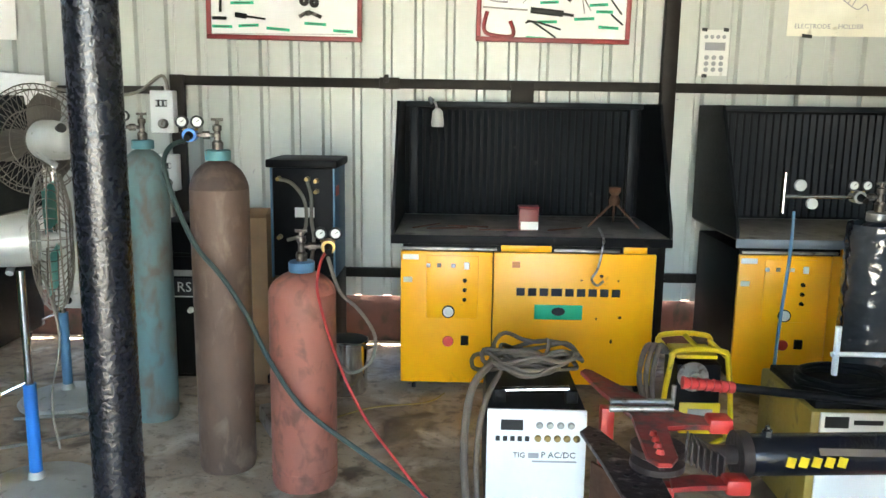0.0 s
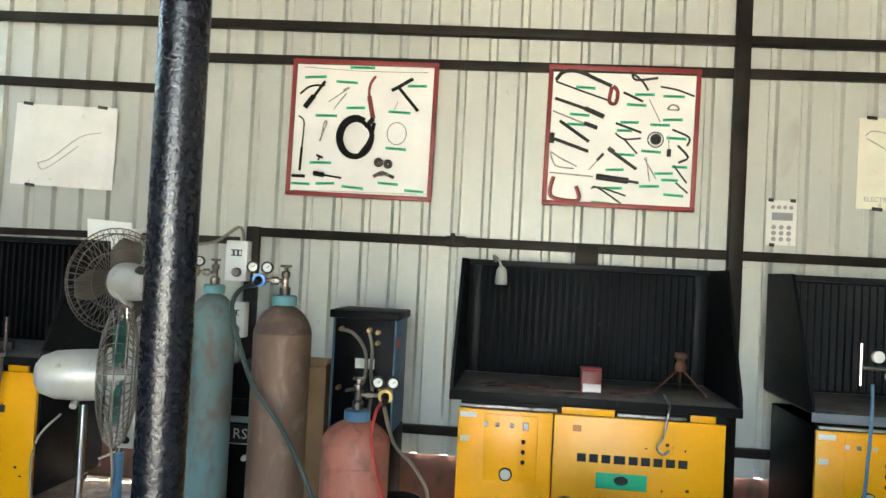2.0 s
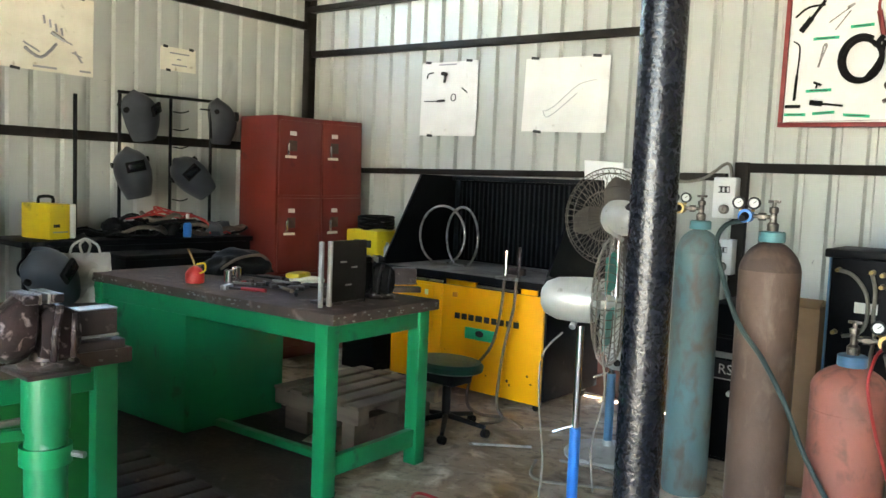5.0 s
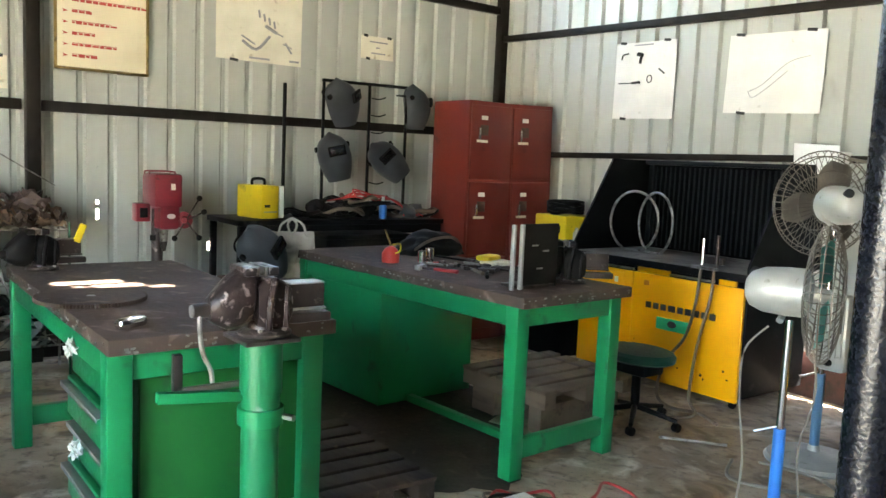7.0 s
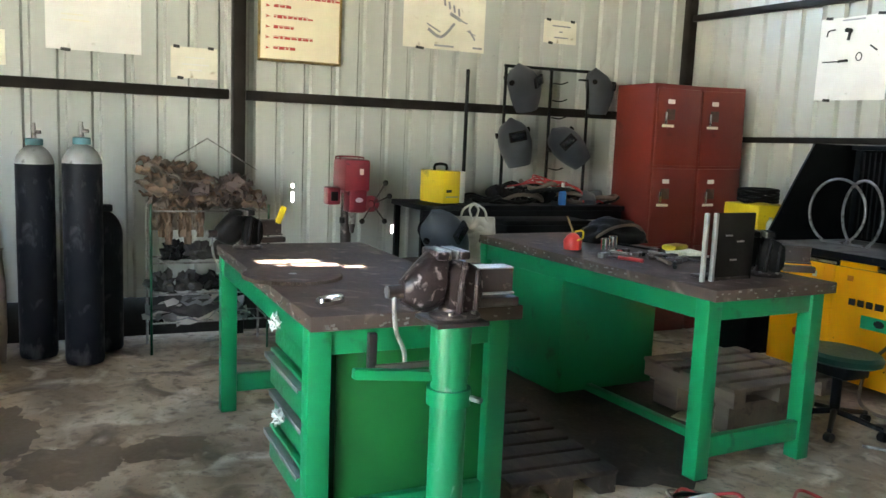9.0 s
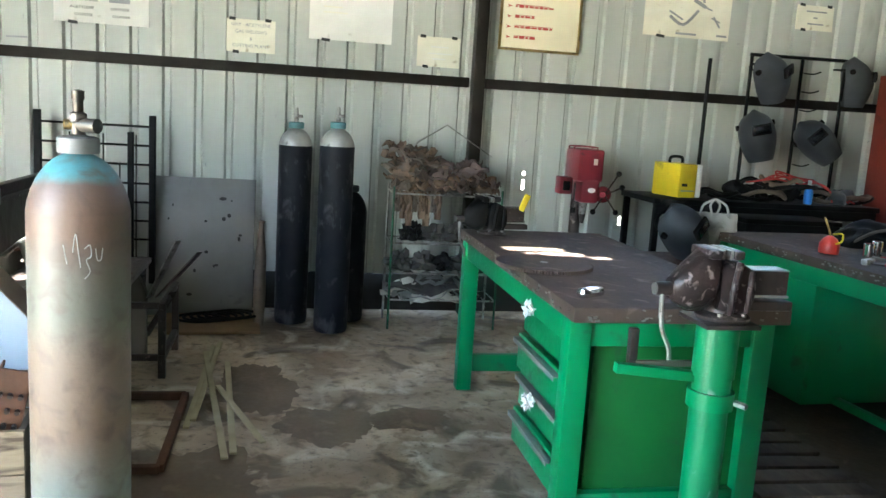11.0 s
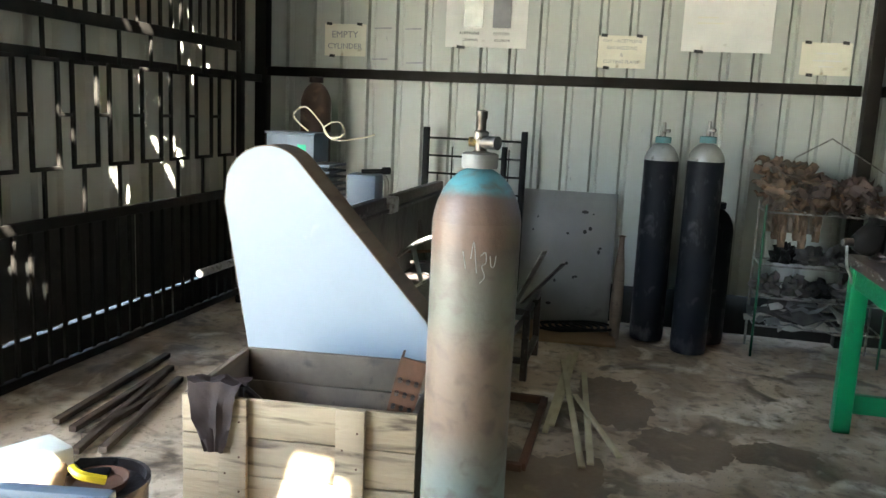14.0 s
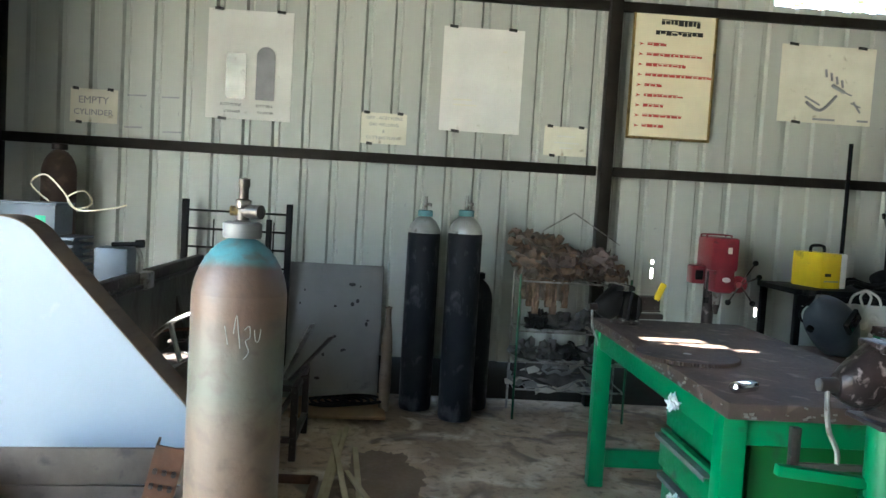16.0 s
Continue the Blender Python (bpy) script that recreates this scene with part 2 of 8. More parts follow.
M["vinyl"] = mat("dark_green_vinyl", (0.004, 0.030, 0.018), (0.003, 0.020, 0.013), 0.45, 0, 4, 60, 0.1, (0.02, 0.03, 0.022), 0.2)
M["dial"] = mat("dial_face", (0.52, 0.52, 0.49), (0.46, 0.46, 0.43), 0.3, 0, 9, 60, 0)
M["orange"] = mat("orange_label", (0.55, 0.2, 0.03), (0.5, 0.18, 0.03), 0.5, 0, 9, 60, 0)


def add_nodes(m):
    return m.node_tree.nodes, m.node_tree.links, m.node_tree.nodes["Principled BSDF"]


def concrete():
    """Brown-grey shed floor: pale worn patches, damp dark stains, fine grit."""
    m = bpy.data.materials.new("stained_concrete")
    m.use_nodes = True
    n, l, bs = add_nodes(m)
    co = n.new("ShaderNodeTexCoord")

    def nz(s, d, dis=0.0):
        t = n.new("ShaderNodeTexNoise")
        t.inputs["Scale"].default_value, t.inputs["Detail"].default_value, t.inputs["Distortion"].default_value = s, d, dis
        l.new(co.outputs["Object"], t.inputs[0])
        return t.outputs[0]

    def mr(src, lo, hi, a=0.0, b=1.0):
        r = n.new("ShaderNodeMapRange")
        for i, v in enumerate((lo, hi, a, b)):
            r.inputs[i + 1].default_value = v
        l.new(src, r.inputs[0])
        return r.outputs[0]

    def mix(f, c1, c2):
        x = n.new("ShaderNodeMix")
        x.data_type = "RGBA"
        l.new(f, x.inputs[0])
        for sock, c in ((x.inputs[6], c1), (x.inputs[7], c2)):
            if isinstance(c, tuple):
                sock.default_value = (*c, 1)
            else:
                l.new(c, sock)
        return x.outputs[2]

    c = mix(mr(nz(0.9, 8, 0.6), 0.38, 0.62), (0.19, 0.14, 0.092), (0.47, 0.375, 0.27))
    c = mix(mr(nz(2.6, 10, 0.8), 0.54, 0.64), c, (0.095, 0.062, 0.038))
    c = mix(mr(nz(3.7, 9, 0.7), 0.54, 0.70), c, (0.55, 0.475, 0.37))
    c = mix(mr(nz(13, 10, 0.4), 0.52, 0.76), c, (0.11, 0.078, 0.05))
    c = mix(mr(nz(60, 4), 0.62, 0.75), c, (0.08, 0.065, 0.05))
    l.new(c, bs.inputs["Base Color"])
    l.new(mr(nz(2.6, 10, 1.2), 0.45, 0.68, 0.75, 0.38), bs.inputs["Roughness"])
    bp = n.new("ShaderNodeBump")
    bp.inputs["Strength"].default_value, bp.inputs["Distance"].default_value = 0.35, 0.005
    l.new(nz(28, 10), bp.inputs["Height"])
    l.new(bp.outputs[0], bs.inputs["Normal"])
    return m


M["floor"] = concrete()
M["stain"] = mat("damp_oil_stain", (0.115, 0.079, 0.052), (0.155, 0.11, 0.073), 0.45, 0, 3, 40, 0.2, (0.19, 0.14, 0.095), 0.3)
# unseen roof, kept dark so that it sends little light back down
M["roof"] = mat("dark_roof_sheet", (0.09, 0.09, 0.085), (0.06, 0.06, 0.055), 0.6, 0.1, 1, 25, 0.05)
M["base_grey"] = mat("grey_wall_base", (0.030, 0.027, 0.024), (0.020, 0.018, 0.016), 0.9, 0, 3, 30, 0.3)
M["earth"] = mat("pale_earth", (0.50, 0.455, 0.375), (0.41, 0.37, 0.30), 0.95, 0, 0.5, 15, 0.5)
M["leaf"] = mat("green_leaf", (0.07, 0.16, 0.03), (0.10, 0.22, 0.04), 0.5, 0, 2, 30, 0.1)
M["bark"] = mat("bark", (0.12, 0.085, 0.06), (0.08, 0.06, 0.04), 0.9, 0, 5, 30, 0.5)


def banded():
    """Gas bottle paint: turquoise shoulder, then brown and grey-green bands, rubbed."""
    m = bpy.data.materials.new("banded_bottle_paint")
    m.use_nodes = True
    n, l, bs = add_nodes(m)
    co = n.new("ShaderNodeTexCoord")
    sp = n.new("ShaderNodeSeparateXYZ")
    l.new(co.outputs["Object"], sp.inputs[0])
    nz = n.new("ShaderNodeTexNoise")
    nz.inputs["Scale"].default_value, nz.inputs["Detail"].default_value = 9, 8
    l.new(co.outputs["Object"], nz.inputs[0])
    ad = n.new("ShaderNodeMath")
    ad.operation = "MULTIPLY_ADD"
    ad.inputs[1].default_value = 0.06
    l.new(nz.outputs[0], ad.inputs[0])
    l.new(sp.outputs[2], ad.inputs[2])
    rp = n.new("ShaderNodeValToRGB")
    sc = n.new("ShaderNodeMath")
    sc.operation = "DIVIDE"
    sc.inputs[1].default_value = 1.6
    l.new(ad.outputs[0], sc.inputs[0])
    l.new(sc.outputs[0], rp.inputs[0])
    cr = rp.color_ramp
    stops = ((0.0, (0.135, 0.15, 0.125)), (0.30, (0.14, 0.16, 0.135)), (0.42, (0.165, 0.112, 0.076)), (0.56, (0.17, 0.122, 0.088)),
             (0.63, (0.125, 0.122, 0.095)), (0.70, (0.125, 0.11, 0.085)), (0.76, (0.135, 0.084, 0.058)), (0.845, (0.115, 0.072, 0.052)), (0.86, (0.06, 0.185, 0.20)))
    while len(cr.elements) < len(stops):
        cr.elements.new(0.5)
    for e, (p, c) in zip(cr.elements, stops):
        e.position, e.color = p, (*c, 1)
    g = n.new("ShaderNodeTexNoise")
    g.inputs["Scale"].default_value, g.inputs["Detail"].default_value, g.inputs["Distortion"].default_value = 16, 10, 0.6
    l.new(co.outputs["Object"], g.inputs[0])
    gr = n.new("ShaderNodeMapRange")
    gr.inputs[1].default_value, gr.inputs[2].default_value, gr.inputs[4].default_value = 0.48, 0.72, 0.75
    l.new(g.outputs[0], gr.inputs[0])
    mx = n.new("ShaderNodeMix")
    mx.data_type = "RGBA"
    l.new(gr.outputs[0], mx.inputs[0])
    l.new(rp.outputs[0], mx.inputs[6])
    mx.inputs[7].default_value = (0.085, 0.062, 0.047, 1)
    l.new(mx.outputs[2], bs.inputs["Base Color"])
    bs.inputs["Roughness"].default_value = 0.5
    f = n.new("ShaderNodeTexNoise")
    f.inputs["Scale"].default_value, f.inputs["Detail"].default_value = 45, 9
    l.new(co.outputs["Object"], f.inputs[0])
    bp = n.new("ShaderNodeBump")
    bp.inputs["Strength"].default_value, bp.inputs["Distance"].default_value = 0.15, 0.01
    l.new(f.outputs[0], bp.inputs["Height"])
    l.new(bp.outputs[0], bs.inputs["Normal"])
    return m


M["banded"] = banded()


# ---- mesh helpers ----
def link_mesh(name, bm):
    me = bpy.data.meshes.new(name)
    bmesh.ops.recalc_face_normals(bm, faces=bm.faces)
    bm.to_mesh(me)
    bm.free()
    me.shade_smooth()
    me.set_sharp_from_angle(angle=radians(38))
    return me


def part(name, bm, material, parent, label="", m=None):
    """One mesh under a thing or a part."""
    me = link_mesh(name, bm)
    me.materials.append(M[material] if isinstance(material, str) else material)
    ob = new(name, me)
    ob.parent = parent
    if m is not None:
        ob.matrix_basis = m
    if label:
        ob["label"] = label
    return ob


def thing(name, m, label, category, group="", kind=""):
    ob = new(name)
    ob.empty_display_size = 0.1
    ob.matrix_basis = m
    return tagged(ob, label, category, group, kind)


def solid(name, bm, material, label, category, m=None, group="", kind=""):
    """A thing that is one mesh."""
    ob = part(name, bm, material, None, "", m)
    return tagged(ob, label, category, group, kind)


def B():
    return bmesh.new()


def box(bm, c, s, bev=0.0, rot=None):
    m = Matrix.Translation(c) @ (rot or Matrix()) @ Matrix.Diagonal((*s, 1))
    g = bmesh.ops.create_cube(bm, size=1, matrix=m)
    if bev:
        es = list({e for v in g["verts"] for e in v.link_edges})
        bmesh.ops.bevel(bm, geom=es, offset=bev, segments=2, affect="EDGES", profile=0.5)
    return bm


def rot(ax, deg):
    return Matrix.Rotation(radians(deg), 4, ax)


def rod(bm, a, b, r, r2=None, n=16):
    a, b = Vector(a), Vector(b)
    d = b - a
    q = d.to_track_quat("Z", "Y").to_matrix().to_4x4()
    bmesh.ops.create_cone(bm, cap_ends=True, segments=n, radius1=r, radius2=r if r2 is None else r2, depth=d.length, matrix=Matrix.Translation((a + b) / 2) @ q)
    return bm


def lathe(bm, prof, m=None, n=36):
    m = m or Matrix()
    rings = []
    for r, z in prof:
        if r < 1e-5:
            rings.append([bm.verts.new(m @ Vector((0, 0, z)))])
        else:
            rings.append([bm.verts.new(m @ Vector((r * math.cos(6.28318531 * i / n), r * math.sin(6.28318531 * i / n), z))) for i in range(n)])
    for p, q in zip(rings, rings[1:]):
        for i in range(n):
            j = (i + 1) % n
            vs = [p[i % len(p)], p[j % len(p)], q[j % len(q)], q[i % len(q)]]
            vs = list(dict.fromkeys(vs))
            if len(vs) > 2:
                bm.faces.new(vs)
    return bm


def glide(pts, step=5, closed=False):
    pts = [Vector(p) for p in pts]
    if len(pts) < 3:
        return pts
    out = []
    k = len(pts)
    for i in range(k if closed else k - 1):
        if closed:
            p0, p1, p2, p3 = pts[i - 1], pts[i], pts[(i + 1) % k], pts[(i + 2) % k]
        else:
            p0, p1, p2, p3 = pts[max(i - 1, 0)], pts[i], pts[i + 1], pts[min(i + 2, k - 1)]
        for s in range(step):
            t = s / step
            out.append(0.5 * ((2 * p1) + (p2 - p0) * t + (2 * p0 - 5 * p1 + 4 * p2 - p3) * t * t + (3 * p1 - p0 - 3 * p2 + p3) * t ** 3))
    if not closed:
        out.append(pts[-1])
    return out


def tube(bm, pts, r, n=8, step=5, closed=False):
    ps = glide(pts, step, closed)
    up = Vector((0.13, 0.21, 1)).normalized()
    rings = []
    k = len(ps)
    for i, p in enumerate(ps):
        a = ps[i - 1] if (closed or i) else p
        b = ps[(i + 1) % k] if (closed or i < k - 1) else p
        d = (b - a).normalized()
        s = d.cross(up)
        if s.length < 0.05:
            s = d.cross(Vector((1, 0, 0)))
        s.normalize()
        u = s.cross(d)
        rings.append([bm.verts.new(p + r * (math.cos(6.2832 * j / n) * s + math.sin(6.2832 * j / n) * u)) for j in range(n)])
    pairs = list(zip(rings, rings[1:])) + ([(rings[-1], rings[0])] if closed else [])
    for p, q in pairs:
        for j in range(n):
            bm.faces.new((p[j], p[(j + 1) % n], q[(j + 1) % n], q[j]))
    if not closed:
        bm.faces.new(rings[0][::-1])
        bm.faces.new(rings[-1])
    return bm


def plate(bm, outline, depth, m=None):
    """A flat outline in x and z, with thickness along y."""
    m = m or Matrix()
    f = [bm.verts.new(m @ Vector((x, 0, z))) for x, z in outline]
    g = [bm.verts.new(m @ Vector((x, depth, z))) for x, z in outline]
    bm.faces.new(f)
    bm.faces.new(g[::-1])
    k = len(f)
    for i in range(k):
        bm.faces.new((f[i], f[(i + 1) % k], g[(i + 1) % k], g[i]))
    return bm


def circle_pts(c, r, a0=0, a1=360, n=16, r2=None, tilt=0.0):
    return [(c[0] + r * math.cos(radians(a0 + (a1 - a0) * i / n)), c[1], c[2] + (r2 or r) * math.sin(radians(a0 + (a1 - a0) * i / n))) for i in range(n + 1)]


def words(name, text, size, material, parent, m, label=""):
    cu = bpy.data.curves.new(name, "FONT")
    cu.body, cu.size, cu.extrude = text, size, 0.0008
    cu.align_x, cu.align_y = "CENTER", "CENTER"
    cu.resolution_u = 2
    tmp = new("tmp", cu)
    me = bpy.data.meshes.new_from_object(tmp.evaluated_get(bpy.context.evaluated_depsgraph_get()))
    bpy.data.objects.remove(tmp)
    bpy.data.curves.remove(cu)
    me.materials.append(M[material])
    ob = new(name, me)
    ob.parent = parent
    ob.matrix_basis = m
    if label:
        ob["label"] = label
    return ob


UPRIGHT = rot("X", 90)          # text and prints that face -y
EAST = rot("Z", 90)             # turns a thing that faces -y so that it faces +x


# ---- structure ----
WX, NY, SY = -6.60, 5.26, -3.80
EX, RZ = 3.7, 3.95


def ribbed(x0, x1, z0, z1, centres, high=0.032, base=0.066, floor_w=0.034):
    """A trapezoid-ribbed steel sheet along x, seen from its flat side: the ribs are channels towards +y."""
    bm = B()
    xs = [(x0, 0.0)]
    for c in centres:
        for dx, y in ((-base / 2, 0), (-floor_w / 2, high), (floor_w / 2, high), (base / 2, 0)):
            if x0 + 0.001 < c + dx < x1 - 0.001:
                xs.append((c + dx, y))
    xs.append((x1, 0.0 if xs[-1][1] == 0 else xs[-1][1]))
    rows = []
    for off in (0.0, 0.0025):
        rows.append([[bm.verts.new((px, py + off, z)) for px, py in xs] for z in (z0, z1)])
    for k, r in enumerate(rows):
        for i in range(len(xs) - 1):
            q = (r[0][i], r[0][i + 1], r[1][i + 1], r[1][i])
            bm.faces.new(q if k == 0 else q[::-1])
    a, b = rows
    for z in (0, 1):
        for i in range(len(xs) - 1):
            bm.faces.new((a[z][i], a[z][i + 1], b[z][i + 1], b[z][i]))
    for i in (0, -1):
        bm.faces.new((a[0][i], a[1][i], b[1][i], b[0][i]))
    return bm


def sheet_wall(name, m, sheets, material, label):
    """sheets: (start, end, [(a, b, z0, z1), ...]); five ribs to a sheet, the last at its far edge."""
    wall = thing(name, m, label, "wall", kind="structure")
    for k, (a, b, pieces) in enumerate(sheets):
        p = (b - a) / max(1, round((b - a) / 0.215))
        centres = [a + p * (i + 1) - 0.034 for i in range(round((b - a) / p))]
        for pa, pb, z0, z1 in pieces:
            part("sheet", ribbed(pa, pb + (0.010 if pb == b else 0.0), z0, z1, centres), material, wall, m=pose(0, 0.004 * (k % 2), 0))
    return wall


def plain_sheets(a, b, step, z0, z1, first=None):
    """Sheets of one height from a to b, with seams every step, counted from first."""
    edges = [a]
    e = first if first is not None else a + step
    while e < b - 0.05:
        if e > a + 0.05:
            edges.append(e)
        e += step
    edges.append(b)
    return [(p, q, [(p, q, z0, z1)]) for p, q in zip(edges, edges[1:])]


# north wall along x, west wall along y, south wall along x; the flat of the sheets stands 26 mm in
sheet_wall("wall_north", pose(WX, NY - 0.026, 0), plain_sheets(0, EX - WX, 1.0225, 0.3255, RZ + 0.1, -0.683 - WX - 6 * 1.0225), "sheet",
           "off-white ribbed steel sheet wall with scuffs and pinholes")
seams = (SY, -3.48, -2.316, -1.188, -0.085, 1.015, 2.116, 3.155, 4.19, NY)
TEARS = ((1.312, ((0.296, 1.02), (1.10, 1.135), (1.165, None))), (2.172, ((0.296, 0.76), (0.83, None))))
west_sheets = []
for y0, y1 in zip(seams, seams[1:]):
    a, b = y0 - SY, y1 - SY
    top = 3.20 if 1.6 < (y0 + y1) / 2 < 3.7 else RZ + 0.1
    pieces = [(a, b, 0.296, top)]
    for ys, zs in TEARS:
        if y0 < ys < y1:
            c = ys - SY
            pieces = [(a, c - 0.010, 0.296, top), (c + 0.010, b, 0.296, top)] + [(c - 0.014, c + 0.014, z0, z1 or top) for z0, z1 in zs]
    west_sheets.append((a, b, pieces))
sheet_wall("wall_west", pose(WX + 0.026, SY, 0) @ EAST, west_sheets, "sheet", "off-white ribbed steel sheet wall hung with notices")
south_sheets = [(0.0, 0.45, [(0.0, 0.45, 0.0, RZ + 0.1)])]
for i in range(7):
    a, b = 0.45 + 0.60 * i, 0.45 + 0.60 * (i + 1)
    south_sheets.append((a, b, [(a, b, 0.252 if i % 3 else 0.262, RZ + 0.1)]))
# its unseen east end runs past the gate to cut daylight on the guard
sheet_wall("wall_south", pose(-1.95, SY, 0) @ rot("Z", 180), south_sheets, "sheet_dark", "dull dark ribbed steel sheet wall with gaps of daylight")
# added out of view to keep daylight off the north-east corner
sheet_wall("wall_south_east", pose(EX, SY, 0) @ rot("Z", 180), plain_sheets(0, 2.55, 0.85, 0.0, 3.3), "sheet_dark", "unseen grey ribbed sheet wall added to narrow the daylight opening")
sheet_wall("wall_east", pose(EX, NY, 0) @ rot("Z", -90), plain_sheets(0, NY - SY, 1.025, 0.0, RZ + 0.112), "sheet_dark", "plain grey ribbed steel sheet wall behind the camera")
sheet_wall("wall_south_lintel", pose(EX, SY, 0) @ rot("Z", 180), plain_sheets(0, EX + 1.95, 1.025, 3.3, RZ + 0.1), "sheet_dark", "grey sheet above the wide open side of the shed")
for nm, c, s in (("wall_base_north", ((WX + EX) / 2, NY + 0.09, 0.155), (EX - WX, 0.16, 0.33)),
                 ("wall_base_west", (WX - 0.09, (SY + NY) / 2, 0.155), (0.16, NY - SY, 0.33)),
                 ("wall_base_south", (-4.5, SY - 0.08, 0.115), (4.2, 0.16, 0.25))):
    solid(nm, box(B(), c, s, 0.006), "plinth" if nm.endswith("north") else "base_grey", "dusty red-brown masonry plinth below the sheets", "wall base", kind="structure")

# floor and ground
bm = B()
bmesh.ops.create_grid(bm, x_segments=60, y_segments=60, size=0.5, matrix=Matrix.Translation(((WX + 4.5) / 2, (SY - 1 + NY) / 2, 0)) @ Matrix.Diagonal((4.5 - WX, NY - SY + 1, 1, 1)))
for v in bm.verts:
    v.co.z = 0.006 * (noise.noise(v.co * 0.8) - 0.2) - 0.002
solid("floor", bm, "floor", "stained brown-grey concrete floor with damp patches", "floor", kind="structure")
bm = B()
bmesh.ops.create_grid(bm, x_segments=8, y_segments=8, size=400, matrix=Matrix.Translation((0, 0, -0.05)))
solid("ground", bm, "earth", "pale dry earth yard outside the shed", "ground", kind="structure")


# unseen roof; its gaps are placed so the sun falls on chosen patches
def roof():
    holes = []
    # narrow gaps for sun patches on the south wall: x, z, half width, depth
    wall_light = ((-4.05, 1.06, 0.035, 0.055), (-4.21, 0.88, 0.05, 0.03), (-4.17, 1.22, 0.016, 0.05), (-4.42, 1.40, 0.045, 0.05), (-4.84, 1.60, 0.022, 0.09),
                  (-4.99, 1.68, 0.03, 0.06), (-5.22, 1.99, 0.05, 0.022), (-4.74, 1.92, 0.016, 0.10), (-5.08, 2.36, 0.022, 0.10), (-5.27, 2.46, 0.02, 0.12),
                  (-3.62, 0.70, 0.018, 0.10), (-3.78, 0.62, 0.018, 0.08))
    for p, w, d in (((-4.13, 0.66, 0.933), 0.055, 0.30), ((-4.0, 0.76, 0.933), 0.05, 0.22), ((-3.92, 0.93, 0.933), 0.03, 0.10), ((-4.0, 0.60, 0.933), 0.03, 0.05), ((-2.66, -1.69, 0.27), 0.13, 0.13), ((-2.66, -1.58, 0.24), 0.09, 0.07),
                    ((-2.15, -2.35, 0.42), 0.12, 0.14), ((-4.45, -1.75, 1.02), 0.10, 0.16), *[((x, -3.68, z), 1.4 * w, 1.3 * d) for x, z, w, d in wall_light]):
        k = (RZ + 0.13 - p[2]) / -SUN_WAY.z
        q = Vector(p) - SUN_WAY * k
        holes.append((q.x - w, q.x + w, q.y - d / 2, q.y + d / 2))
    xs = sorted({WX - 0.3, EX + 0.5} | {h[0] for h in holes} | {h[1] for h in holes})
    ys = sorted({SY - 0.4, NY + 0.3} | {h[2] for h in holes} | {h[3] for h in holes})
    bm = B()
    for xa, xb in zip(xs, xs[1:]):
        for ya, yb in zip(ys, ys[1:]):
            cx, cy = (xa + xb) / 2, (ya + yb) / 2
            if not any(h[0] < cx < h[1] and h[2] < cy < h[3] for h in holes):
                box(bm, (cx, cy, RZ + 0.13), (xb - xa, yb - ya, 0.03))
    return bm


solid("ceiling", roof(), "roof", "unseen grey sheet roof, gaps cut to cast the sun patches", "ceiling", kind="structure")


def beam(name, a, b, w, h, label, material="girt"):
    a, b = Vector(a), Vector(b)
    d = b - a
    rz = math.degrees(math.atan2(d.y, d.x))
    bm = box(B(), (0, 0, 0), (d.length, w, h), 0.004)
    ry = -math.degrees(math.asin(max(-1, min(1, d.z / d.length))))
    return solid(name, bm, material, label, "wall rail" if abs(d.z) < 0.5 else "post", Matrix.Translation((a + b) / 2) @ rot("Z", rz) @ rot("Y", ry), kind="structure")


RAIL = "dark brown steel rail bolted across the ribbed wall"
POST = "dark brown steel post of the shed frame"
yr = NY - 0.060
beam("trim", (-2.1, yr, 1.765), (EX, yr, 1.75), 0.05, 0.062, RAIL)
beam("trim", (WX, yr, 1.67), (-2.2, yr, 1.70), 0.05, 0.05, RAIL)
beam("trim", (-2.70, yr, 2.965), (EX, yr, 2.925), 0.05, 0.06, RAIL)
beam("trim", (WX, yr, 2.825), (-2.72, yr, 2.735), 0.05, 0.06, RAIL)
beam("trim", (WX, yr - 0.02, 3.26), (EX, yr - 0.02, 3.11), 0.07, 0.06, RAIL)
beam("trim", (-2.1, yr, 0.50), (EX, yr, 0.49), 0.05, 0.06, RAIL)
xr = WX + 0.060
beam("trim", (xr, SY, 1.825), (xr, 0.80, 1.835), 0.05, 0.075, RAIL)
beam("trim", (xr, 0.93, 1.835), (xr, NY, 1.865), 0.05, 0.075, RAIL)
beam("trim", (xr, SY, 3.10), (xr, NY, 3.10), 0.05, 0.075, RAIL)
beam("post", (1.10, NY - 0.10, 0), (1.10, NY - 0.10, RZ), 0.075, 0.09, POST)
beam("post", (-2.09, NY - 0.085, 0), (-2.09, NY - 0.085, 1.80), 0.05, 0.09, POST)
beam("post", (xr + 0.03, 0.865, 0), (xr + 0.03, 0.865, RZ), 0.09, 0.11, POST)
beam("post", (WX + 0.07, NY - 0.07, 0), (WX + 0.07, NY - 0.07, RZ), 0.09, 0.09, POST)
beam("post", (WX + 0.07, SY + 0.07, 0), (WX + 0.07, SY + 0.07, RZ), 0.10, 0.10, POST)
beam("trim", (WX, SY + 0.06, 1.76), (-2.4, SY + 0.06, 1.76), 0.05, 0.06, RAIL)
beam("trim", (WX, SY + 0.06, 3.1), (-2.4, SY + 0.06, 3.1), 0.05, 0.06, RAIL)

